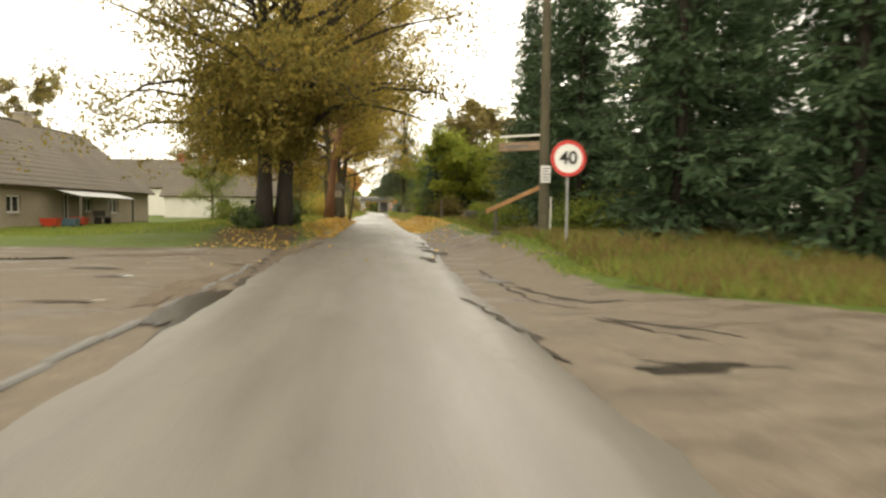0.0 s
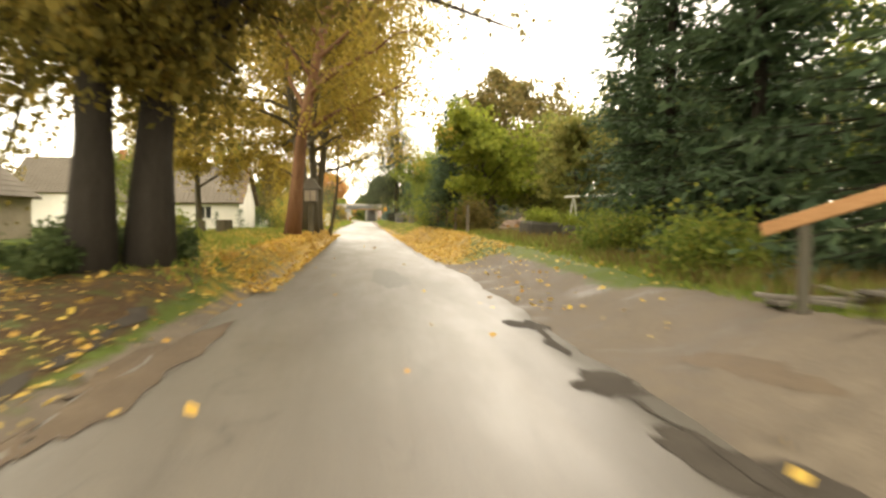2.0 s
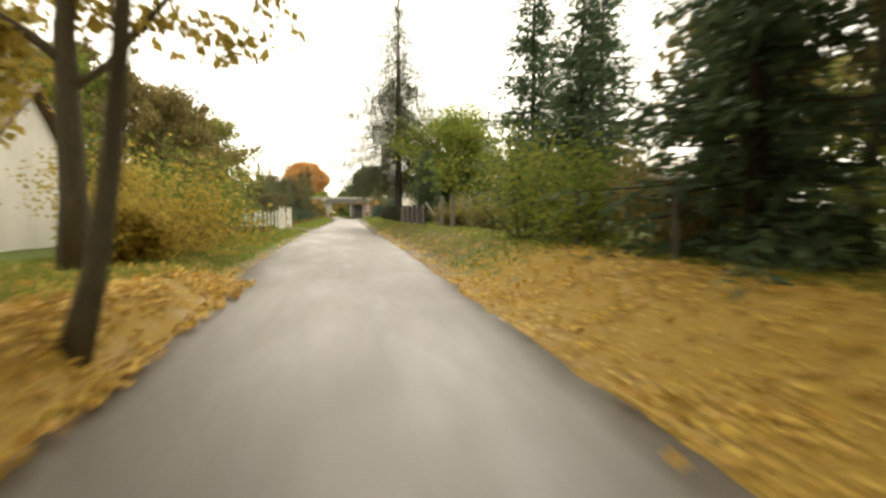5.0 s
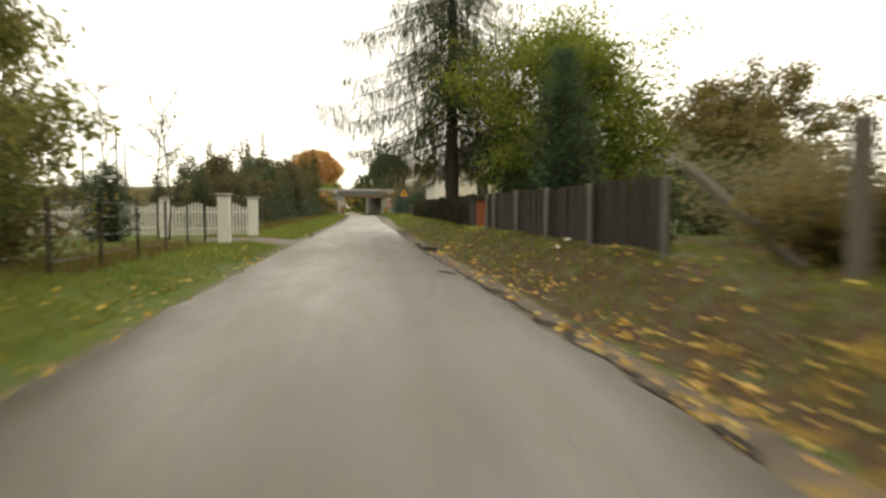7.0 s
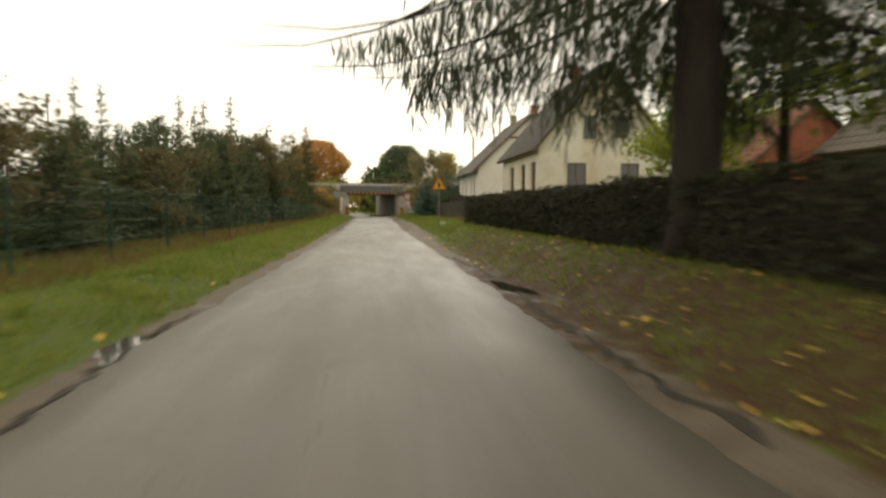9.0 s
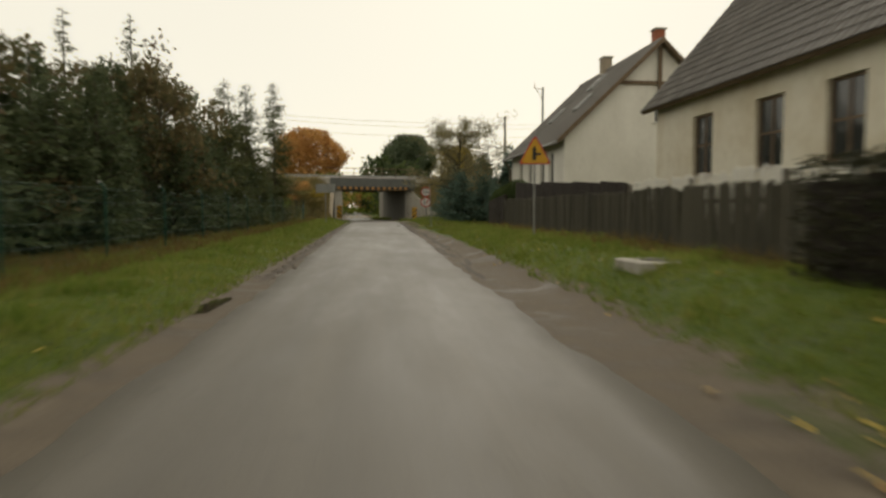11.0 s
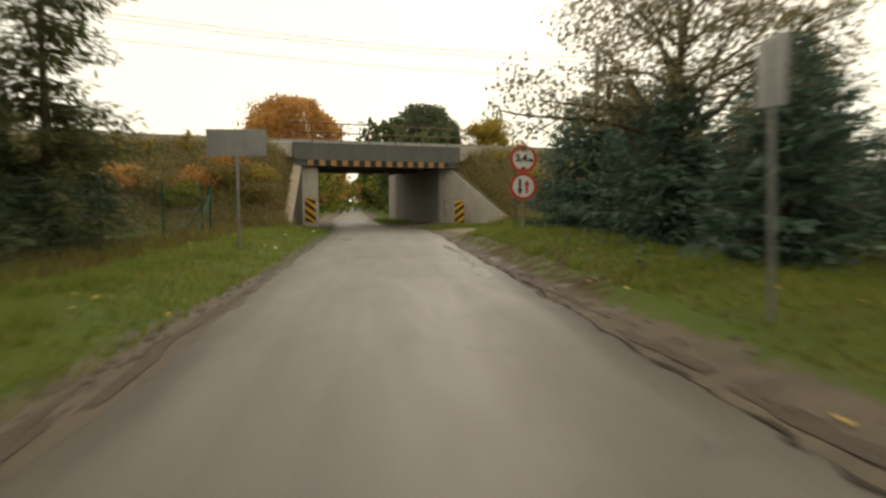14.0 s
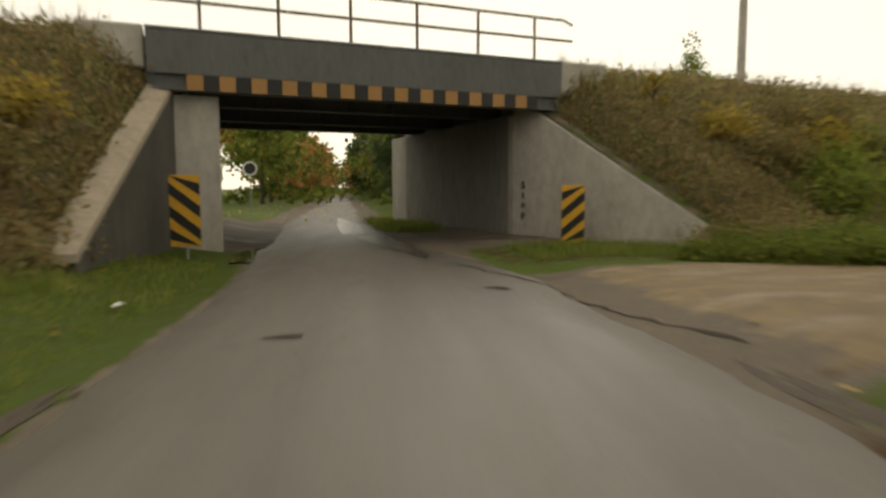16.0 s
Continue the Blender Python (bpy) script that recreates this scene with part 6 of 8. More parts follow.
for i, (sx, sy, h, w, mt) in enumerate([(6.4, 78.0, 1.0, 1.0, M_LEAF_BRN), (6.8, 83.2, 1.4, 1.3, M_LEAF_GREY), (5.3, 81.6, 1.0, 0.8, M_LEAF_BRN), (7.6, 86, 1.9, 1.5, M_LEAF_GREY), (8.4, 90, 2.0, 1.4, M_LEAF_DARK)]):
    shrub("shrub", "tangled brown garden shrub behind the fence", sx, sy, h, w, mt, 330 + i, 6000, 0.09, "shrub", "garden shrubs", 14)
broadleaf("fruit_tree", "thin brown fruit tree in the garden", 13.5, 98.0, 4.8, 2.2, M_LEAF_BRN, 340, None, 0.14, 0.2, 11000, 0.15, 18)
broadleaf("fruit_tree", "brown fruit tree behind the board fence", 17.5, 101.0, 5.6, 2.6, M_LEAF_BRN, 341, None, 0.15, 0.2, 11000, 0.16, 18)
conifer("thuja", "tall columnar thuja behind the board fence", 5.15, 91.2, 4.7, 0.98, M_NEEDLE, 342, 0.05, 0.13, 14, -0.55, 0, 0.24, 0.42, 0.08, "tree", taper=0.45, fluff=2)
broadleaf("linden_tree", "round green-yellow linden overhanging the garden", 9.3, 107.2, 9.3, 4.4, M_LEAF_LINDEN, 343, None, 0.2, 0.22, 42000, 0.16, 40, ragged=0.9, low_limbs=1.3, weep=0.4, clear=(30, 0, 2.0), apron=(24, 1.9, 6, 3.6))
broadleaf("garden_tree", "dark green tree crowding the garden", 11.0, 103.8, 8.2, 3.0, M_LEAF_GRN, 344, M_BARK_DARK, 0.16, 0.16, 17000, 0.2, 26, ragged=0.8, low_limbs=1.1)
dome_bush("garden_bush", "dense dark bush behind the garden shed", 8.3, 105.8, 2.6, 1.3, M_LEAF_DARK, 345, 9000, 0.12)
gabled_house("barn", "dark timber barn with a grey roof behind gardens", 23.4, 132.5, 0.4, -90, 12.2, 10.0, 3.9, 8.1, M_WOOD_FENCE, M_TILE_OLD, [], [], tw=0.5, th=0.6)
sh = thing("garden_shed", 4.42, 99.7, at(5.0, 99.7), "small rust-red boarded garden shed", "shed")
sh.scale = (0.92, 0.92, 0.82)
fb_ = Shape().box(0, 0.141, 0, 0.03, -0.1, 1.3).mesh("board", M_RUST)
sb_ = Shape().box(0, 0.03, 0, 0.141, -0.1, 1.3).mesh("board", M_WOOD_DARK)
for i in range(12):
    for me_, m_ in ((fb_, pose(i * 0.145, 0, r_.normal(0, 0.008))), (sb_, pose(0, 0.034 + i * 0.145, r_.normal(0, 0.008)))):
        ob_ = new("board", me_)
        ob_.parent = sh
        ob_.matrix_basis = m_
part("back", Shape().box(0.034, 1.73, 1.75, 1.78, -0.1, 1.3), M_WOOD_DARK, sh); part("side", Shape().box(1.71, 1.74, 0.034, 1.74, -0.1, 1.3), M_RUST, sh)
part("roof", Shape().box(-0.12, 1.86, -0.15, 1.9, 1.304, 1.36, None, 0.01), M_WOOD_DARK, sh)
hedge("clipped_hedge", "dark clipped hedge with an even top", 4.6, 5.5, 101.7, 132.0, 1.74, M_HEDGE, 350, 26000, 0.085)
hedge("clipped_hedge", "short dark hedge behind the shed", 5.5, 6.3, 101.8, 102.7, 1.74, M_HEDGE, 352, 2500, 0.085)
weeping_spruce("spruce_tree", "huge old spruce with drooping curtain boughs", 4.9, 110.1, 22, M_NEEDLE_OLD, 360, SPR)
for i, (sx, sy, h, w) in enumerate([(7.5, 106.6, 3.5, 1.9), (9.8, 105.2, 3.6, 2.0), (8.8, 113.8, 8.0, 2.9), (12.6, 112.6, 8.0, 2.9)]):
    conifer("spruce_tree", "dark spruce behind the hedge", sx, sy, h, w, M_NEEDLE, 362 + i, 0.3 if i < 2 else 3.3, 0.36, 8, 0.25, 0.12, 0.4, 0.24, 0.14, "tree", SPR, 0.8, fluff=3)
broadleaf("linden_tree", "round green tree behind the hedge", 11.6, 122.5, 5.0, 2.1, M_LEAF_BRIGHT, 365, None, 0.12, 0.12, 14000, 0.15, 20, ragged=0.6)
gabled_house("brick_house", "red brick house behind the hedge", 20.5, 143, 0.4, -90, 9, 7, 3.4, 6.6, M_BRICK, M_TILE_RED, [(3, 4, 1, 2.2)], [], tw=0.4, th=0.45)

# ================= the two white houses =================
h1, h1_roof, h1_wall = gabled_house("house", "old white house with peeling plaster and brown windows", 9.3, 146.0, 0.5, -90, 9.7, 7.5, 4.35, 8.75, M_PLASTER_OLD, M_TILE,
                                    [(2.4, 3.5, 1.72, 3.42), (5.5, 6.6, 1.72, 3.42), (8.0, 9.1, 1.72, 3.42)], [(1.3, 2.4, 1.7, 3.3), (4.4, 5.5, 1.7, 3.3)], 0.5, 0.4, 0.3, 0.36, 200, frame_mat=M_FRAME_BRN, bars=(1, 1), gable_win=[(2.2, 3.0, 4.7, 5.95), (4.05, 4.85, 4.7, 5.95)])
chimney(h1, 4.0, 3.9, 8.2, 9.7, 0.6, 0.5, M_BRICK)
h2, h2_roof, h2_wall = gabled_house("house", "white rendered house with a steep dark tiled roof", 9.2, 167.6, 0.45, -90, 11.6, 9.3, 4.35, 8.8, M_PLASTER, M_TILE,
                                    [(2.1, 3.0, 1.7, 3.7), (4.4, 5.3, 1.7, 3.7), (7.1, 8.0, 1.7, 3.7), (8.9, 9.8, 1.7, 3.7)], [], 1.12, 0.42, 0.3, 0.36, 300, gable_win=[(4.1, 4.95, 4.95, 6.3)], bars=(0, 0))
chimney(h2, 4.3, 4.65, 8.3, 9.6, 0.75, 0.5, M_PLASTER_GREY); chimney(h2, 10.2, 5.2, 8.0, 9.7, 0.55, 0.5, M_BRICK)
sl_ang = math.degrees(math.atan2(4.45, 4.65))
for u, v in ((4.1, 2.0), (8.4, 2.2), (6.3, 4.3)):
    ms = pose(u, 0, 4.35, sl_ang, 0, 0) @ pose(0, v, 0.06)
    sk = part("skylight", Shape().box(-0.4, 0.4, 0, 0.08, 0, 0.14, ms).box(-0.4, 0.4, 1.12, 1.2, 0, 0.14, ms).box(-0.4, -0.32, 0.08, 1.12, 0, 0.14, ms).box(0.32, 0.4, 0.08, 1.12, 0, 0.14, ms), M_GALV, h2_roof, "roof window reflecting the sky")
    part("pane", Shape().box(-0.32, 0.32, 0.08, 1.12, 0.1, 0.115, ms), M_PANE, sk)
part("gutter", Shape().tube([(-0.4, -0.5, 3.93), (12.0, -0.5, 3.93)], 0.07, 8), M_GALV, h2)
part("downpipe", Shape().tube([(-0.05, -0.5, 3.9), (-0.05, -0.3, 3.62), (-0.05, -0.1, 3.4), (-0.05, -0.1, 0.1)], 0.05, 8), M_FRAME_BRN, h2)
part("gable_beam", Shape().box(11.6, 11.68, 2.7, 6.6, 6.75, 6.93), M_FRAME_BRN, h2); part("gable_post", Shape().box(11.69, 11.77, 4.55, 4.73, 6.1, 8.5), M_FRAME_BRN, h2)
part("chimney_breast", Shape().box(11.6, 11.82, 5.35, 5.85, 0.2, 7.2, None, 0.01), M_PLASTER, h2)
for yy in (-0.44, 9.74):
    bs = Shape()
    bs.add([(11.96, yy, 3.88), (12.04, yy, 3.88), (12.04, 4.65, 8.72), (11.96, 4.65, 8.72), (11.96, yy, 4.1), (12.04, yy, 4.1), (12.04, 4.65, 8.94), (11.96, 4.65, 8.94)],
           [(0, 1, 2, 3), (4, 7, 6, 5), (0, 4, 5, 1), (1, 5, 6, 2), (0, 3, 7, 4)])
    part("bargeboard", bs, M_FRAME_BRN, h2)
part("attic_vent", Shape().box(9.7, 9.73, 3.5, 3.85, 7.1, 7.7), M_FRAME_BRN, h1)

# fences before the houses
board_fence("board_fence", "weathered grey vertical board fence before the houses", [(5.9, 131.5), (6.1, 144), (6.0, 154.3)], 1.14, 0.12, 0.012, M_WOOD_FENCE, 61, None, 2.6, 0.0, 0.018, True)
for ya, yb, za, zb in [(142.2, 144.2, 1.97, 2.09), (144.2, 146.9, 2.03, 2.19), (146.9, 151.1, 2.14, 2.34), (151.1, 155.6, 2.24, 2.5)]:
    screen_panel(6.75, ya, yb, za, zb)
board_fence("picket_fence", "pale pointed pickets behind the old board fence", [(6.7, 132), (6.7, 141.6)], 1.42, 0.09, 0.06, M_WOOD_WHITE, 63, M_WOOD_GREY, 2.4, 0.0, 0.02, True)
board_fence("gate_boards", "dark brown wooden yard gate", [(5.98, 154.4), (5.9, 157.8)], 1.42, 0.14, 0.01, M_WOOD_DARK, 64, None, 1.7, 0.05, 0.01)
dome_bush("thuja_bush", "rounded dark thuja bush beside the yard gate", 7.25, 157.9, 2.45, 1.22, M_LEAF_DARK, 400, 26000, 0.075)
for i, (sx, sy) in enumerate([(8.4, 167.0), (8.5, 163.2), (8.6, 160.8)]):
    shrub("dwarf_pine", "low dark dwarf pine against the house wall", sx, sy, 0.65, 0.6, M_LEAF_DARK, 405 + i, 4000, 0.07, "shrub", "dwarf pines", 12)
mc = thing("manhole_cover", 4.15, 134.4, at(4.15, 134.4), "square concrete manhole slab in the grass", "manhole")
part("slab", Shape().box(-0.5, 0.5, -0.45, 0.45, -0.15, 0.035, None, 0.02), M_CONC, mc); part("lid", Shape().tube([(0, 0, 0.02), (0, 0, 0.05)], 0.28, 20), M_CONC_DARK, mc)

# side-road warning sign
ts = thing("warning_sign", 4.47, 143.0, at(4.47, 143.0), "yellow triangular side road warning sign", "road sign")
post(ts, 2.55)


def triangle(s, side, y0, y1, zc, rnd=0.06):
    h = side * math.sqrt(3) / 2
    o = []
    for k, (cx, cz) in enumerate([(-side / 2, -h / 3), (side / 2, -h / 3), (0, 2 * h / 3)]):
        f = 1 - rnd * 2.2
        for a in range(-60, 61, 20):
            b = radians([210, 330, 90][k] + a)
            o.append((cx * f + rnd * side * math.cos(b) * 1.1, zc + cz * f + rnd * side * math.sin(b) * 1.1))
    return s.prism(o, y0, y1)


pl = part("plate", triangle(Shape(), 0.84, -0.05, -0.035, 2.28), M_SIGN_R, ts)
part("field", triangle(Shape(), 0.74, -0.055, -0.051, 2.28), M_YEL, pl)
part("symbol", Shape().prism([(-0.075, 2.12), (0.035, 2.12), (0.035, 2.26), (0.16, 2.26), (0.16, 2.32), (0.035, 2.32), (0.035, 2.42), (-0.02, 2.52), (-0.075, 2.42)], -0.06, -0.056), M_BLK, pl)

# clearance and priority signs
ss = thing("clearance_sign", 4.4, 177.9, at(4.4, 177.9), "two round red-rimmed signs on one steel post", "road sign")
post(ss, 2.5)
g0 = at(4.4, 177.9)
p1 = round_sign(ss, 2.57 - g0, 0.4)
for ch, sz, lx, lz in (("3,4", 0.3, -0.07, 0.01), ("m", 0.19, 0.21, -0.03)):
    lettering(ch, sz, pose(lx, -0.064, 2.57 - g0 + lz, 90), M_BLK, p1)
for sg in (1, -1):
    zc = 2.57 - g0 + sg * 0.31
    part("arrow", Shape().prism([(-0.09, zc), (0.09, zc), (0, zc - sg * 0.1)] if sg > 0 else [(0.09, zc), (-0.09, zc), (0, zc + 0.1)], -0.062, -0.057), M_BLK, p1)
p2 = round_sign(ss, 1.76 - g0, 0.4)
zc = 1.76 - g0
part("arrow", Shape().prism([(-0.14, zc + 0.22), (-0.14, zc - 0.08), (-0.19, zc - 0.08), (-0.105, zc - 0.24), (-0.02, zc - 0.08), (-0.07, zc - 0.08), (-0.07, zc + 0.22)], -0.062, -0.057), M_BLK, p2)
part("arrow", Shape().prism([(0.07, zc - 0.2), (0.14, zc - 0.2), (0.14, zc + 0.03), (0.19, zc + 0.03), (0.105, zc + 0.2), (0.02, zc + 0.03), (0.07, zc + 0.03)], -0.062, -0.057), M_SIGN_R, p2)
sp2 = thing("sign_post", 4.62, 179.8, at(4.62, 179.8), "grey leaning wooden post beside the spruces", "post")
part("post", Shape().tube([(0, 0, -0.3), (-0.05, 0.0, 2.1)], 0.04, 8), M_WOOD_GREY, sp2)
wpst = thing("road_sign", 3.6, 164.3, at(3.6, 164.3), "back of a square road sign on a tilted pale post", "road sign", rz=-98)
part("post", Shape().tube([(0, 0, -0.3), (0.02, -0.1, 2.5)], 0.026, 8), M_GALV, wpst)
part("plate", Shape().box(-0.3, 0.3, 0.02, 0.035, -0.3, 0.3, pose(0.02, -0.12, 2.25, 2, 4, 0), 0.004), M_GALV, wpst)
bb = thing("information_board", -3.35, 175.4, at(-3.35, 175.4), "grey back of a road board on a steel post", "road sign")
part("post", Shape().tube([(0, 0, -0.3), (0, 0, 2.9)], 0.04, 8), M_GALV, bb)
part("plate", Shape().box(-0.72, 0.72, -0.04, -0.025, 2.3, 2.95, None, 0.006), M_GALV, bb)
for z in (2.42, 2.8):
    part("bracket", Shape().box(-0.68, 0.68, -0.025, 0.0, z, z + 0.05), M_GALV, bb)

# ================= wire mesh fence and wood =================
wf = thing("mesh_fence", -5.7, 107.0, at(-5.7, 107), "green wire mesh fence on slim posts", "fence")
zf = at(-5.7, 107)
for i in range(19):
    yy = 107.5 + i * 4.1
    gz = at(-5.7, yy) - zf
    part("post", Shape().tube([(0, yy - 107, gz - 0.3), (0, yy - 107, gz + 1.6), (-0.1, yy - 107, gz + 1.72)], 0.026, 8), M_GREEN, wf)
    part("post_cap", Shape().tube([(-0.1, yy - 107, gz + 1.7), (-0.13, yy - 107, gz + 1.745)], 0.035, 8), M_GALV, wf)
for k, z in enumerate((0.1, 0.5, 0.9, 1.3, 1.6)):
    part("tension_wire", Shape().tube([(0, 0.5, z), (0, 74.3, z + 0.02)], 0.003, 4), M_GREEN, wf)
mesh_ = Shape()
for i in range(740):
    yy = 0.5 + i * 0.1
    for a, b in ((yy, yy + 1.5), (yy + 1.5, yy)):
        if max(a, b) < 74.3:
            mesh_.add([(0, a, 0.1), (0, a + 0.005, 0.1), (0, b + 0.005, 1.6), (0, b, 1.6)], [(0, 1, 2, 3)])
tagged(part("wire_mesh", mesh_, M_GREEN, wf), kind="stuff")
part("end_post", Shape().tube([(0, 75.4, -0.3), (0, 75.4, 1.8)], 0.045, 10), M_GREEN, wf)
for bx_, by_ in ((0.0, 73.4), (-0.95, 75.0)):
    part("brace", Shape().tube([(0, 75.4, 1.45), (bx_, by_, 0.0)], 0.03, 8), M_GREEN, wf)

r_ = rng(77)
WOOD = "young mixed wood"
protos = [conifer("young_pine", "bushy young pine behind the mesh fence", -8.6, 136.0, 4.6, 1.7, M_NEEDLE_YOUNG, 500, 0.15, 0.32, 8, -0.15, 0, 0.46, 0.42, 0.08, "tree", WOOD, 0.75, fluff=2),
          conifer("young_spruce", "young dark spruce behind the mesh fence", -8.3, 139.0, 5.4, 1.6, M_NEEDLE_YOUNG, 501, 0.15, 0.34, 8, 0.2, 0, 0.46, 0.42, 0.08, "tree", WOOD, 0.75, fluff=2),
          broadleaf("young_oak", "young browning oak behind the mesh fence", -9.4, 142, 5.0, 2.0, M_LEAF_OAK, 502, None, 0.09, 0.06, 4200, 0.17, 12, (0, 0), "tree", WOOD, 0.5, fine=False),
          conifer("larch_tree", "tall thin larch with open boughs", -11.5, 146, 8.0, 1.7, M_LARCH, 503, 0.8, 0.36, 6, 0.15, 0.25, 0.3, 0.26, 0.09, "tree", WOOD)]
for yy in np.arange(112.5, 172.5, 1.75):
    k = int(r_.choice([0, 1, 2, 2, 1] if yy < 132 else [0, 1, 0, 1, 0, 1, 2]))
    px = -8.6 + r_.normal(0, 0.5)
    o = copy_thing(protos[k], pose(px, yy, at(px, yy) - 0.05, 0, 0, r_.uniform(0, 360)))
    g_ = float(np.interp(yy, [112, 125, 134, 150, 165], [0.76, 0.86, 1.05, 1.12, 1.25]))
    o.scale = (g_, g_, g_ * r_.uniform(0.75, 1.15))
for yy in np.arange(129, 178, 2.5):
    k = int(r_.choice([1, 0, 2, 3, 1]))
    px = -12.2 + r_.normal(0, 0.9)
    o = copy_thing(protos[k], pose(px, yy, at(px, yy) - 0.05, 0, 0, r_.uniform(0, 360)))
    s_ = r_.uniform(1.1, 1.45) * float(np.interp(yy, [129, 150], [0.6, 1.0]))
    o.scale = (s_, s_, s_)
for px in np.arange(-34, -9.5, 1.7):
    yy = 121 + r_.normal(0, 1.2) - 0.1 * (px + 10)
    o = copy_thing(protos[int(r_.choice([0, 0, 1]))], pose(px, yy, at(px, yy) - 0.05, 0, 0, r_.uniform(0, 360)))
    g_ = r_.uniform(0.68, 0.82)
    o.scale = (g_ * 1.2, g_ * 1.2, g_)
for px, yy, g_ in ((-7.3, 176.4, 0.72), (-7.7, 172.8, 0.85), (-7.0, 169.4, 0.75), (-7.3, 165.8, 0.85), (-7.2, 162.2, 0.8), (-7.5, 158.6, 0.9), (-7.2, 155.0, 0.8), (-7.4, 151.2, 0.85)):
    o = copy_thing(protos[0], pose(px, yy, at(px, yy) - 0.05, 0, 0, r_.uniform(0, 360)))
    o.scale = (g_ * 1.15, g_ * 1.15, g_)
for yy in np.arange(138, 190, 5):
    px = -18 + r_.normal(0, 1.5)
    o = copy_thing(protos[int(r_.choice([1, 2, 0]))], pose(px, yy, at(px, yy) - 0.05, 0, 0, r_.uniform(0, 360)))
    o.scale = (1.3, 1.3, 1.15)
for i, (sx, sy, h) in enumerate([(-6.8, 173.3, 10.1), (-7.5, 166.7, 8.7), (-7.5, 160.7, 7.9)]):
    conifer("larch_tree", "tall larch with open drooping boughs", sx, sy, h, 2.2, M_LARCH, 520 + i, 0.5, 0.36, 7, 0.2, 0.35, 0.44, 0.2, 0.1, "tree", WOOD, 1.0, 0.75, fluff=2)

# ================= garden before the bridge =================
broadleaf("fruit_tree", "old thinning fruit tree above blue spruces", 6.2, 172.3, 6.6, 2.9, M_LEAF_GREY, 530, None, 0.17, 0.2, 18000, 0.1, 30, (0.02, 0), "tree", "", 0.45)
for i, (sx, sy, h, w) in enumerate([(5.9, 167.6, 3.3, 1.6), (7.6, 169.5, 3.2, 1.5), (6.2, 171.5, 3.4, 1.7), (7.0, 175.0, 3.9, 1.9), (6.7, 178.6, 4.3, 1.9), (7.3, 182.2, 4.8, 2.0), (9.3, 178.5, 5.4, 2.3), (9.6, 183.0, 5.6, 2.4), (10.4, 174.0, 5.6, 2.3), (11.5, 172.6, 2.6, 1.3), (12.5, 176.5, 3.0, 1.4), (13.5, 182, 4.6, 2.0), (8.1, 167.4, 2.4, 0.8)]):
    conifer("blue_spruce", "dense blue-green spruce in the garden", sx, sy, h, w * 1.12, M_NEEDLE_BLUE, 540 + i, 0.12, 0.23, 10, 0.14, 0.0, 0.38, 0.38, 0.08, "tree", "blue spruces", 0.85, fluff=2)

# ================= railway bridge and embankment =================
B_O, B_A = (0.4, 193.75), 17.1
bm_ = pose(B_O[0], B_O[1], 0, 0, 0, B_A)
br = thing("railway_bridge", B_O[0], B_O[1], 0, "steel girder railway bridge on concrete abutments", "bridge", rz=B_A)
for s0 in (0.0, 2.4, 5.6, 8.0):
    g = Shape()
    g.box(-4.6, 4.6, s0 + 0.1, s0 + 0.14, 3.2, 4.28)
    g.box(-4.6, 4.6, s0, s0 + 0.3, 4.28, 4.33); g.box(-4.6, 4.6, s0, s0 + 0.3, 3.16, 3.2)
    for i in range(9):
        u = -4.5 + i * 1.12
        g.box(u, u + 0.03, s0 + 0.01, s0 + 0.1, 3.2, 4.28)
    gd = part("girder", g, M_STEEL, br)
    if s0 == 0:
        for i in range(26):
            u = -3.9 + i * 0.3
            part("stripe", Shape().box(u, u + 0.3, s0 - 0.02, s0 - 0.003, 3.165, 3.46), M_YEL_OLD if i % 2 == 0 else M_BLK, gd)
        part("web_cover", Shape().box(-4.58, 4.58, s0 - 0.002, s0 + 0.008, 3.47, 4.26), M_STEEL, gd)
dk = Shape().box(-4.7, 4.7, 0.35, 9.0, 3.85, 4.2)
for i in range(9):
    dk.box(-4.4 + i * 1.1, -4.28 + i * 1.1, 0.35, 9.0, 3.5, 3.85)
part("deck", dk, M_STEEL, br)
for t0, t1, nm in ((-5.6, -3.32, "abutment"), (3.8, 6.0, "abutment")):
    a = Shape().box(t0, t1, 0.9, 10.2, -0.6, 3.14, None, 0.03)
    a.box(t0 if t0 < 0 else t0 + 0.5, t1 - 0.5 if t0 < 0 else t1, 0.95, 10.1, 3.14, 4.2)
    part(nm, a, M_CONC, br, "stained grey concrete abutment")
# wing walls: top sloping down towards the lane's side
def wing(p0, p1, z_hi, z_lo, thick, mat, sign):
    d = Vector((p1[0] - p0[0], p1[1] - p0[1], 0))
    n = Vector((-d.y, d.x, 0)).normalized() * thick * sign
    a, b = Vector((*p0, 0)), Vector((*p1, 0))
    v = []
    for q, zz in ((a, z_hi), (b, z_lo)):
        for o in (Vector(), n):
            v += [q + o + Vector((0, 0, -0.6)), q + o + Vector((0, 0, zz))]
    f = [(0, 1, 5, 4), (2, 6, 7, 3), (1, 3, 7, 5), (4, 5, 7, 6), (0, 2, 3, 1)]
    return Shape().add(v, f if sign < 0 else [q[::-1] for q in f])


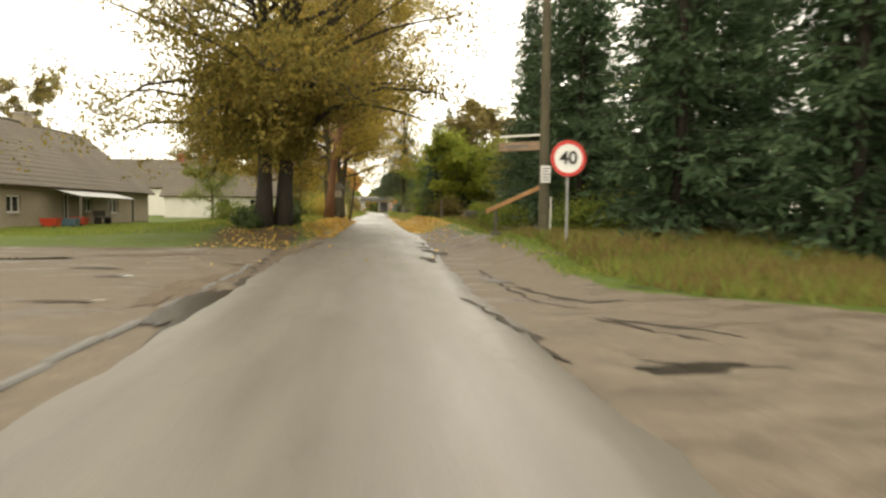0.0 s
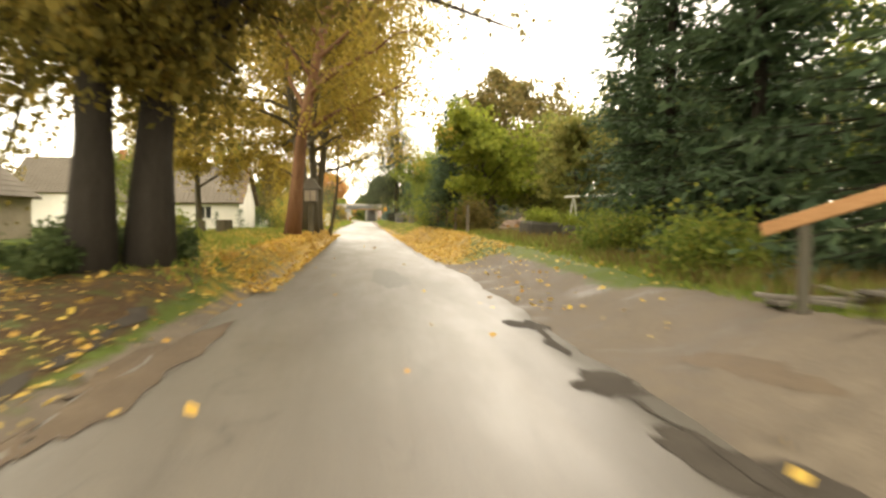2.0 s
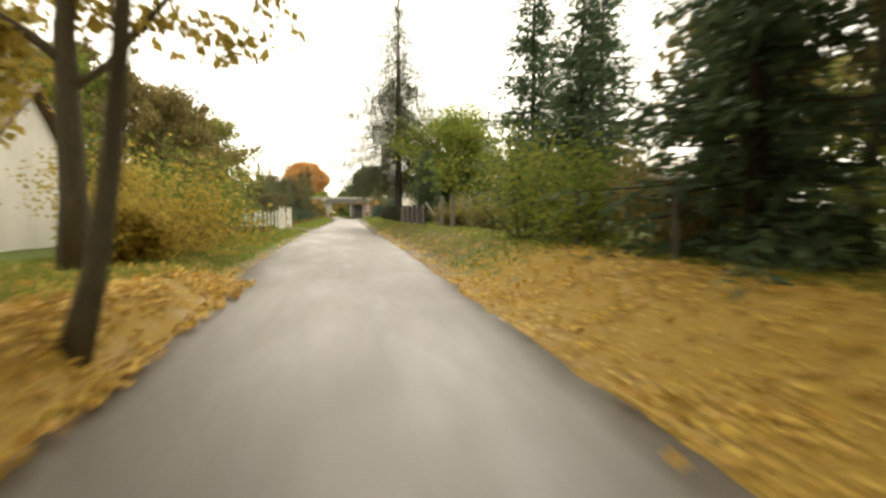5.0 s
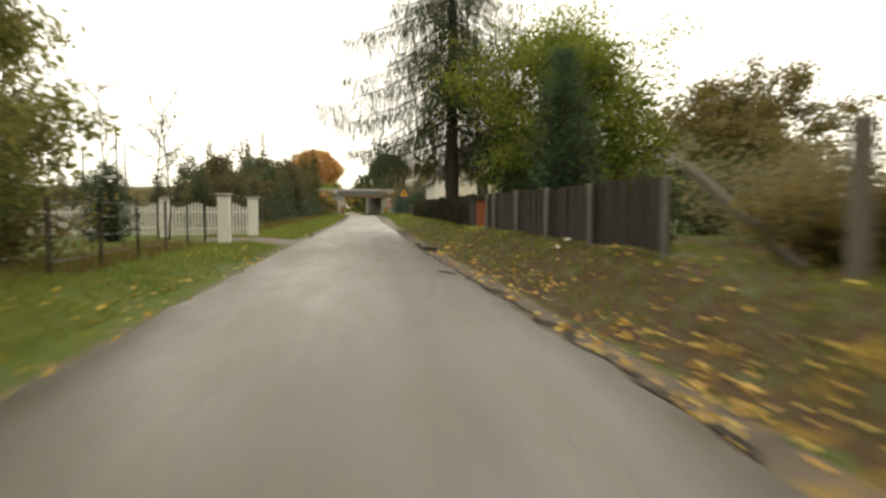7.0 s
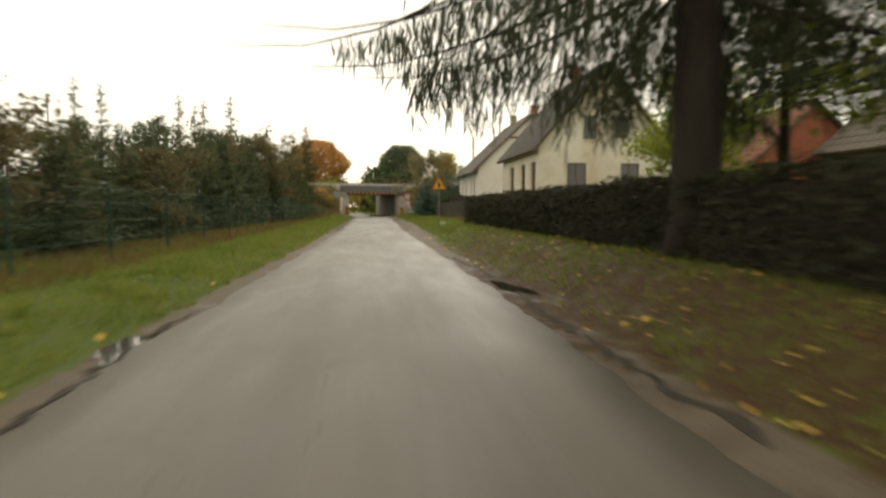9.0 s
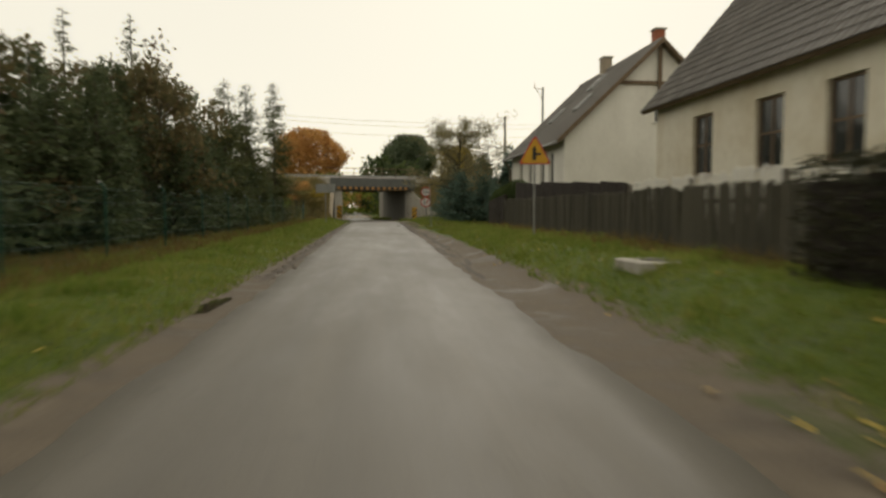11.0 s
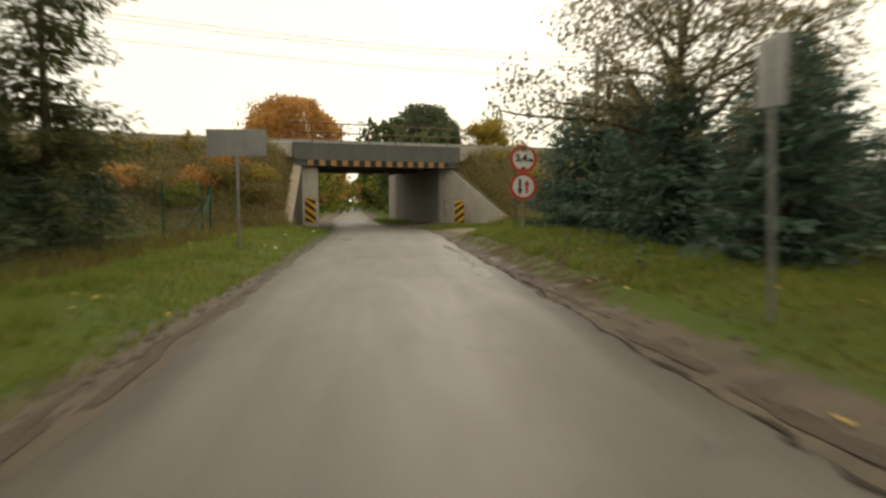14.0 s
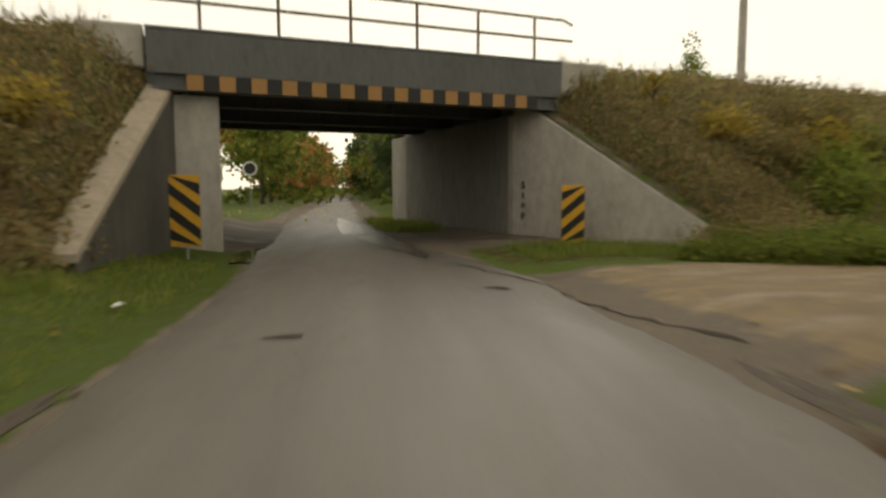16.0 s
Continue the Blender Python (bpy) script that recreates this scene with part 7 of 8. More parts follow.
# Darker concrete than the right wing: its shadowed side is coloured in, with stain.
part("wing_wall", wing((-3.95, 0.9), (-5.5, -4.1), 3.6, 0.35, 0.4, M_CONC, -1), M_CONC_DARK, br, "concrete wing wall, shade and stain in its dark colour")
cpv = []
for (tq, sq), zq in (((-3.93, 0.95), 3.6), ((-5.48, -4.14), 0.35)):
    for o in (0.0, -0.44):
        cpv += [(tq + o, sq + 0.3 * o, zq), (tq + o, sq + 0.3 * o, zq + 0.12)]
part("wing_coping", Shape().add(cpv, [(0, 1, 5, 4), (2, 6, 7, 3), (1, 3, 7, 5), (4, 5, 7, 6), (0, 2, 3, 1), (0, 4, 6, 2)]), M_PLASTER_GREY, br)
# Thin darker slab: shade below the deck and stain put into its colour.
part("inner_face", Shape().box(3.785, 3.8, 1.2, 8.6, -0.6, 3.12), M_CONC_GREY, br, "inner abutment face darkened for deck shade and stain")
part("abutment_nose", Shape().box(-4.2, -3.3, 0.3, 0.9, -0.5, 3.12, None, 0.03), M_CONC, br)
part("wing_wall", wing((3.82, 0.92), (5.5, -4.2), 3.55, 0.35, 0.6, M_CONC, 1), M_CONC, br, "pale concrete wing wall with rounded slope")
for t0, t1 in ((-5.75, -4.62), (4.62, 6.0)):
    part("coping_block", Shape().box(t0, t1, 0.1, 1.0, 3.55, 4.36, None, 0.04), M_CONC, br)
for i in range(6):
    u = -3.62 + i * 1.5
    part("railing_post", Shape().tube([(u, 0.12, 4.3), (u, 0.12, 5.33)], 0.034, 6), M_FRAME_BRN, br)
for z in (4.85, 5.33):
    part("handrail", Shape().tube([(-5.0, 0.12, z), (4.7, 0.12, z), (4.95, 0.12, z - (0.1 if z > 5 else 0))], 0.034, 6), M_FRAME_BRN, br)
for k, ch in enumerate("Stop"):
    lettering(ch, 0.24, pose(3.9, 0.62, 1.35 - k * 0.24, 90, 0, -71.8), M_BLK, br, "graffiti")
tr_ = thing("railway_track", B_O[0], B_O[1], 4.33, "single railway track on ballast across the bridge", "railway", rz=B_A)
for s0 in (3.3, 4.735):
    part("rail", Shape().box(-90, 90, s0, s0 + 0.07, 0.32, 0.47), M_GALV, tr_)
bl = Shape()
bl.prism([(2.4, 0.0), (5.8, 0.0), (5.2, 0.3), (3.0, 0.3)], -90, 90, Matrix.Rotation(radians(-90), 4, "Z") @ Matrix.Diagonal((-1, 1, 1, 1)))
part("ballast", bl, M_STONE, tr_)


def embankment(side, seed):
    """One side of the railway bank, sloping down to the lane; local to the bridge."""
    r = rng(seed)
    ss_ = np.concatenate([np.linspace(-5.2, 0.6, 18), np.linspace(1.2, 9.4, 6), np.linspace(10, 15.5, 12)])
    zz = np.interp(ss_, [-5.2, 0.3, 0.6, 9.4, 10, 15.5], [-0.1, 4.05, 4.28, 4.28, 4.2, -0.1])
    tt = np.concatenate([np.linspace(0, 12, 30), np.linspace(12.8, 90, 30)])
    v, f = [], []
    for i, (s, z) in enumerate(zip(ss_, zz)):
        near_ = np.interp(s, [-5.2, -4.1, 0.9, 10.2, 15.5], [5.9, 5.55, 3.95, 3.95, 5.9]) if side > 0 else np.interp(s, [-5.2, -4.1, 0.9, 10.2, 15.5], [5.9, 5.65, 4.1, 4.35, 6.1])
        for t in tt:
            u = side * (near_ + t)
            nn = 0.12 * float(ripple(u * 0.9, s * 1.3, seed)) if 0.15 < z < 4.2 else 0
            zq = z + nn
            if s < 0.9:
                zq = min(zq, float(np.interp(s, [-4.2, 0.92], [0.3, 3.55])) + 0.05 + 1.3 * max(0.0, t - 0.35))
            v.append((u, s, zq))
    n = len(tt)
    for i in range(len(ss_) - 1):
        for j in range(n - 1):
            q = (i * n + j, i * n + j + 1, (i + 1) * n + j + 1, (i + 1) * n + j)
            f.append(q if side > 0 else q[::-1])
    s_ = Shape().add(v, f)
    me = s_.mesh("embankment", M_GROUND, True)
    for key, val in (("soil", 0.5), ("litter", 0.3), ("duff", 0.25)):
        a = me.attributes.new(key, "FLOAT", "POINT")
        a.data.foreach_set("value", np.full(len(v), val, dtype=np.float32))
    ob = new("embankment_" + ("east" if side > 0 else "west"), me)
    ob.matrix_basis = bm_
    tagged(ob, "weedy railway embankment beside the bridge", "embankment", kind="structure")
    # weeds on the slope
    k = 46000
    u = 34 * r.uniform(0.002, 1, k) ** 1.5
    s = r.uniform(-5.0, 0.9, k)
    z = np.interp(s, [-5.2, 0.3, 0.6, 9.4], [-0.1, 4.05, 4.28, 4.28])
    near_ = np.interp(s, [-5.2, -4.1, 0.9], [6.2, 5.7, 4.2]) if side > 0 else np.interp(s, [-5.2, -4.1, 0.9], [6.05, 5.85, 4.45])
    x = side * (near_ + u)
    tuft = ripple(x * 1.1, s * 1.6, seed + 3.0)
    z = np.where(s < 0.9, np.minimum(z, np.interp(s, [-4.2, 0.92], [0.3, 3.55]) + 0.05 + 1.3 * np.maximum(0, u - 0.1)), z)
    hgt = np.clip(0.24 + 0.26 * tuft + r.normal(0, 0.12, k), 0.06, 1.1) * np.where(s > 0.2, 0.16, 1)
    p = np.stack([x, s, z + hgt * r.uniform(0, 1, k) ** 0.8], 1) + r.normal(0, 0.07, (k, 3))
    d = r.normal(size=(k, 3)); d[:, 2] = np.abs(d[:, 2]) + 0.25
    ob = new("embankment_weeds", numpy_mesh("embankment_weeds", leaf_quads(r, p, np.full(k, 0.125), d, 0.42), 4, M_WEED))
    ob.matrix_basis = bm_
    tagged(ob, "tangled brown and green weeds on the embankment", "weeds", kind="stuff")
    # dry stalks standing above the weeds
    k = 7000
    q = r.integers(0, len(p), k)
    b0, h = p[q], r.uniform(0.15, 0.55, k)
    a = r.uniform(0, 6.28, k)
    w = np.stack([np.cos(a), np.sin(a), np.zeros(k)], 1) * 0.012
    tip = b0 + np.stack([r.normal(0, 0.2, k) * h, r.normal(0, 0.2, k) * h, h], 1)
    ob = new("dry_stalks", numpy_mesh("dry_stalks", np.stack([b0 - w, b0 + w, tip], 1).reshape(-1, 3), 3, M_BLADE_DRY))
    ob.matrix_basis = bm_
    tagged(ob, "thin dry stalks among the embankment weeds", "weeds", kind="stuff")


embankment(-1, 5)
embankment(1, 6)
for i, (u, s, h, mt) in enumerate([(-8.3, -2.2, 1.2, M_LEAF_BRN), (-11, -3.2, 1.3, M_LEAF_BRN), (-14.5, -1.5, 1.4, M_LEAF_BRN), (-7.0, -3.2, 0.8, M_LEAF_BRN), (8.2, -2.8, 0.9, M_LEAF_BRN), (11, -1.7, 1.2, M_LEAF_BRN), (8.8, -4.2, 1.1, M_LEAF_GRN), (13.5, -3.2, 1.4, M_LEAF_GRN), (17, -2.2, 1.4, M_LEAF_BRN), (-18, -2.5, 1.5, M_LEAF_BRN), (9.8, -3.2, 0.9, M_LEAF_LINDEN), (12.2, -2.4, 1.0, M_LEAF_PALE), (10.6, -2.2, 0.8, M_LEAF_YEL), (14.8, -2.6, 1.2, M_LEAF_LINDEN), (7.9, -1.8, 0.6, M_LEAF_YEL), (16, -3.6, 1.1, M_LEAF_PALE), (11.6, -3.9, 0.9, M_LEAF_LINDEN), (-7.8, -1.2, 0.8, M_LEAF_ORA), (-9.2, -2.4, 0.9, M_LEAF_ORA), (-10.2, -3.4, 0.9, M_LEAF_LINDEN), (-12.5, -2.6, 1.1, M_LEAF_ORA), (-6.6, -2.0, 0.6, M_LEAF_YEL)]):
    p = bm_ @ Vector((u, s, 0))
    shrub("shrub", "autumn shrub growing on the embankment", p.x, p.y, h, 1.1, mt, 600 + i, 3500, 0.1, "shrub", "embankment shrubs", 9, float(np.interp(s, [-5.2, 0.3], [-0.1, 4.05])))


for i, (u, s, h) in enumerate([(6.3, -4.6, 0.6), (7.2, -4.9, 0.7), (-6.2, -4.6, 0.6), (-5.9, -3.6, 0.7), (5.0, -4.4, 0.35), (6.35, -3.9, 0.7), (6.9, -4.1, 0.8), (6.1, -3.4, 0.8)]):
    p = bm_ @ Vector((u, s, 0))
    shrub("weed_clump", "low tangled weeds at the foot of the wing wall", p.x, p.y, h, 0.55, M_WEED, 640 + i, 2600, 0.07, "weeds", "weed clumps", 12)
for i, (wx, wy, h) in enumerate([(5.9, 190.3, 0.3), (6.5, 189.9, 0.4), (7.1, 189.6, 0.45), (6.9, 190.5, 0.55), (7.7, 189.2, 0.45), (7.6, 190.2, 0.6), (8.3, 188.9, 0.5), (8.4, 189.8, 0.65), (8.6, 190.8, 0.75), (9.1, 189.1, 0.6), (9.4, 190.2, 0.75)]):
    shrub("weed_clump", "low green weeds at the edge of the sandy track", wx, wy, h, 0.6, M_LEAF_GRN, 680 + i, 3200, 0.065, "weeds", "weed clumps", 14)
for i, (wx, wy, h) in enumerate([(8.1, 192.0, 1.0), (7.6, 191.6, 0.9), (7.1, 191.1, 0.8), (7.8, 191.1, 0.7)]):
    shrub("weed_clump", "tall green weeds at the foot of the abutment", wx, wy, h, 0.65, M_WEED, 660 + i, 4200, 0.07, "weeds", "weed clumps", 14)
for i, (u, s, h) in enumerate([(-9.6, -0.3, 1.1), (-11.2, -0.8, 1.0), (-12.4, -1.2, 1.5), (6.6, -0.9, 0.9)]):
    p = bm_ @ Vector((u, s, 0))
    broadleaf("sapling", "thin yellow-leaved sapling on the embankment", p.x, p.y, h, 0.3, M_LEAF_YEL, 620 + i, None, 0.02, 0.2, 260, 0.1, 7, (0, 0), "sapling", "embankment saplings", 0.12, offset=float(np.interp(s, [-5.2, 0.3], [-0.1, 4.05])) - at(p.x, p.y))


def hazard_plate(x, y, z, sign, label):
    """Upright plate with slanting black and yellow bars."""
    t = thing("hazard_marker", x, y, at(x, y), label, "road sign", "hazard markers")
    zb = z - at(x, y)
    w, h = 0.26, 1.25
    part("post", Shape().tube([(0, 0.03, -0.3), (0, 0.03, zb + 1.1)], 0.03, 8), M_GALV, t)
    pl_ = part("plate", Shape().box(-w, w, -0.02, -0.005, zb, zb + h, None, 0.003), M_YEL, t)
    for k in range(-1, 4):
        z0 = zb + k * 0.4 + 0.1
        pts = []
        for xx, zz in ((-w, z0), (w, z0 + 0.42), (w, z0 + 0.62), (-w, z0 + 0.2)):
            pts.append((xx * sign, min(max(zz, zb + 0.004), zb + h - 0.004)))
        if len({round(q[1], 3) for q in pts}) > 2:
            part("bar", Shape().prism(pts if sign > 0 else pts[::-1], -0.027, -0.0205), M_BLK, pl_)
    return t


hazard_plate(-3.1, 191.3, 0.28, -1, "black and yellow hazard marker before the bridge")
hazard_plate(4.5, 193.2, 0.1, 1, "black and yellow striped hazard marker at the abutment")
mr = thing("traffic_mirror", -4.95, 208.8, at(-4.95, 208.8), "round white-rimmed traffic mirror on a post", "mirror")
part("post", Shape().tube([(0, 0, -0.3), (0, 0, 2.2)], 0.03, 8), M_GALV, mr)
part("mirror", disc(Shape(), 0.25, -0.06, -0.03, 1.95), M_PANE, mr); part("rim", ring(Shape(), 0.24, 0.31, -0.075, 1.95, 32, 0.05), M_SIGN_W, mr)
# masts and overhead wires of the railway
for i, (mx, my, z0, z1) in enumerate([(17.05, 208.0, 4.1, 12.9), (19.85, 200.2, 4.1, 15.2), (-44, 186.5, 4.2, 11.2), (62, 217.5, 4.2, 11.2)]):
    ms_ = thing("railway_mast", mx, my, z0, "slim steel railway mast with bracket arm", "mast", "railway masts")
    H = z1 - z0
    part("pole", Shape().tube([(0, 0, -0.5), (0, 0, H)], [0.21, 0.15] if i == 0 else [0.16, 0.12], 10), M_CONC if i == 0 else M_GALV, ms_)
    part("arm", Shape().tube([(0, 0, H - 0.25), (-1.1, -0.4, H - 0.2)], 0.04, 6), M_GALV, ms_); part("brace", Shape().tube([(0, 0, H - 1.5), (-0.9, -0.33, H - 0.25)], 0.03, 6), M_GALV, ms_)
    part("insulator", Shape().tube([(-1.05, -0.38, H - 0.2), (-1.05, -0.38, H + 0.35)], [0.05, 0.03], 8), M_BRICK, ms_)
for k, (s, z, nm) in enumerate([(4.0, 9.6, "contact_wire"), (4.0, 10.6, "catenary_wire"), (6.2, 11.4, "feeder_wire")]):
    w_ = Shape()
    pts = []
    for a in range(-60, 61, 6):
        sag = 0.35 * math.cos(a / 60 * math.pi * 2)
        pts.append(bm_ @ Vector((a, s, z - sag)))
    w_.tube(pts, 0.014, 4)
    tagged(part(nm, w_, M_WIRE), "thin dark overhead railway wire", "wire", "overhead wires")

# ================= beyond the bridge =================
AV = "trees beyond the bridge"
far = [broadleaf("avenue_tree", "green-yellow roadside tree beyond the bridge", -9.4, 214, 7.2, 4.0, M_LEAF_GRN, 700, None, 0.18, 0.08, 1500, 0.62, 11, (0, 0), "tree", AV, 0.7, fine=False),
       broadleaf("avenue_tree", "orange-leaved roadside tree beyond the bridge", -12.8, 223, 6.2, 3.4, M_LEAF_ORA, 701, None, 0.18, 0.08, 1500, 0.62, 11, (0, 0), "tree", AV, 0.7, fine=False),
       broadleaf("avenue_tree", "dark roadside tree beyond the bridge", 2.8, 216, 7.2, 3.4, M_LEAF_DARK, 702, None, 0.18, 0.08, 1500, 0.62, 11, (0, 0), "tree", AV, 0.7, fine=False)]
for i, yy in enumerate(np.arange(224, 420, 7.5)):
    mid = float(road_middle(yy))
    for sgn, ks in ((-1, [0, 0, 1]), (1, [2, 0, 2, 1])):
        k = ks[i % len(ks)]
        px = mid + sgn * (4.7 + r_.uniform(-0.3, 0.9))
        o = copy_thing(far[k], pose(px, yy + r_.uniform(-1, 1), at(px, yy) - 0.05, 0, 0, r_.uniform(0, 360)))
        s_ = r_.uniform(0.9, 1.1) * min(1.0, 0.68 + (yy - 224) / 150)
        o.scale = (s_, s_, s_)
for sx, sy in ((-10.5, 405), (-7.0, 418)):
    copy_thing(far[0], pose(sx, sy, at(sx, sy) - 0.05, 0, 0, sx * 31))
for sx, sy, k in ((9, 213, 2), (15, 216, 0), (22, 219, 2), (31, 222, 0)):
    o = copy_thing(far[k], pose(sx, sy, at(sx, sy) - 0.05, 0, 0, sx * 37))
    o.scale = (0.55, 0.55, 0.36)
for o in far[:2]:
    o.scale = (0.6, 0.6, 0.5)


def round_crown(t, z, rx, rz, n, size, material, seed):
    """A dense lumpy outer crown for a far round tree."""
    r = rng(seed)
    u = unit(r.normal(0, 1, (n, 3)))
    lump = 1 + 0.09 * np.sin(u[:, 0] * 5 + seed) * np.sin(u[:, 2] * 6 + 1) + 0.07 * np.sin(u[:, 1] * 9 + u[:, 0] * 7)
    p = u * np.array([rx, rx, rz]) * (lump * r.uniform(0.55, 1.0, n) ** 0.4)[:, None] + np.array([0, 0, z])
    part("outer_crown", numpy_mesh("outer_crown", leaf_quads(r, p, np.full(n, size)), 4, material), material, t)


mp = broadleaf("maple_tree", "big round orange maple beyond the railway", -12.4, 262, 15.5, 6.0, M_LEAF_ORA, 710, None, 0.4, 0.12, 5000, 0.5, 36, ragged=1.3)
round_crown(mp, 11.4, 7.0, 5.9, 15000, 0.5, M_LEAF_ORA, 720)
ok = broadleaf("oak_tree", "round dark green oak beyond the railway", 8.0, 262, 14.6, 5.0, M_LEAF_FAR, 711, None, 0.35, 0.12, 5000, 0.5, 30, ragged=1.3)
round_crown(ok, 11.2, 5.6, 5.2, 11000, 0.5, M_LEAF_FAR, 721)
broadleaf("maple_tree", "small yellow maple beyond the railway", 19.5, 262, 14.6, 4.2, M_LEAF_YEL, 712, None, 0.3, 0.12, 15000, 0.38, 30, ragged=1.2)
broadleaf("oak_tree", "broad green oak beyond the railway", 37.0, 250, 13.0, 6.0, M_LEAF_GRN, 713, None, 0.35, 0.12, 16000, 0.36, 18, ragged=0.9)

# ================= ground cover =================
def mud_clods(name, label, spots, seed):
    """Low uneven lumps of mud pushed up beside the lane."""
    r, s = rng(seed), Shape()
    for px, py, size in spots:
        ph, z = r.uniform(0, 6.28), surface(px, py)
        rim = []
        for k in range(7):
            a, q = ph + k * 0.9, size * r.uniform(0.6, 1.25)
            rim.append((px + q * 0.7 * math.cos(a), py + q * 1.5 * math.sin(a), z - 0.015))
        top = [(px + (x - px) * 0.5 + r.normal(0, 0.01), py + (y - py) * 0.5, z + size * r.uniform(0.1, 0.26)) for x, y, _ in rim]
        s.add(rim + top + [(px, py, z + size * 0.24)], [(k, (k + 1) % 7, (k + 1) % 7 + 7, k + 7) for k in range(7)] + [(k + 7, (k + 1) % 7 + 7, 14) for k in range(7)])
    tagged(part(name, s, M_CLOD), label, "mud", "", "stuff")


r_ = rng(815)
spots = []
for yy in np.arange(138, 184, 0.13):
    L_, R_ = road_edges(yy)
    if r_.uniform() < 0.75:
        spots.append((float(L_) - 0.3 + r_.normal(0, 0.13), yy, r_.uniform(0.04, 0.13)))
    if r_.uniform() < 0.4:
        spots.append((float(R_) + 0.55 + r_.normal(0, 0.28), yy, r_.uniform(0.03, 0.1)))
mud_clods("mud_clods", "dark clods of mud along the broken lane edge", spots, 816)
for i, yy in enumerate(np.arange(139, 184, 2.3)):
    L_, R_ = road_edges(yy)
    for px, wd in ((float(L_) - 0.2 + r_.normal(0, 0.05), 0.09), (float(R_) + 0.3 + r_.normal(0, 0.12), 0.12)):
        tagged(part("mud_streak", blob(px, yy, wd * r_.uniform(0.6, 1.2), r_.uniform(0.7, 1.6), r_.normal(0, 0.04), 0.009, 820 + i, 1.0), M_CLOD), "dark wet streak of mud beside the asphalt", "mud", "mud streaks", "structure")


def off_road(x, y):
    L, R = road_edges(y)
    side = ~((np.abs(y - 186.9 - 0.1 * (x - 3)) < 4.1) & (x > 0))
    drive_ = ~((np.abs(y - 160 - 0.12 * x) < np.interp(x, [2, 3.3, 4, 12], [3.5, 1.6, 0.3, 0.3])) & (x > 0)) & ~((np.abs(y - 99.8) < 2.0) & (x < 0))
    return ((x < L - 0.3) | (x > R + np.interp(y, [0, 60, 120, 140, 180, 186], [0.9, 0.7, 0.7, 1.1, 0.9, 0.5]))) & side & drive_


scatter_blades("verge_grass", "short green verge grass along the lane", "grass", [(-6.2, -2.2, 62, 191), (2.8, 6.2, 128, 166), (2.8, 5.9, 140, 156), (3.3, 6.2, 166, 182)], 230, 0.1, M_BLADE, 800, off_road)
scatter_blades("grass_tuft", "taller tufts of fresh grass on the verge", "grass", [(-6.2, -2.4, 100, 191), (3.2, 6.2, 128, 182)], 260, 0.2, M_BLADE, 809, lambda x, y: off_road(x, y) & (np.sin(x * 2.9 + 1.3 * np.sin(y * 1.7)) + np.sin(y * 2.3 + 1.1 * np.sin(x * 2.1)) + 0.6 * np.sin(x * 6.1 - y * 5.3) > 1.15), 0.014)
scatter_blades("trampled_grass", "short brownish trampled grass before the house", "grass", [(3.0, 8.0, 152, 168)], 150, 0.07, M_BLADE_DRY, 807, off_road)
scatter_blades("yard_grass", "green yard grass before the farmhouse", "grass", [(-17, -6, 24.5, 44), (3.6, 9, 11.5, 20), (4.4, 9, 20, 44), (-9, -2.6, 26, 62), (4.6, 6.4, 44, 62)], 110, 0.13, M_BLADE, 801, off_road, 0.018)
scatter_blades("dry_grass", "dry brown grass along the mesh fence", "grass", [(-7.2, -4.7, 106, 186), (-6.5, -4.6, 84, 96), (5.0, 5.8, 130, 154)], 100, 0.24, M_BLADE_DRY, 802, off_road, 0.012)
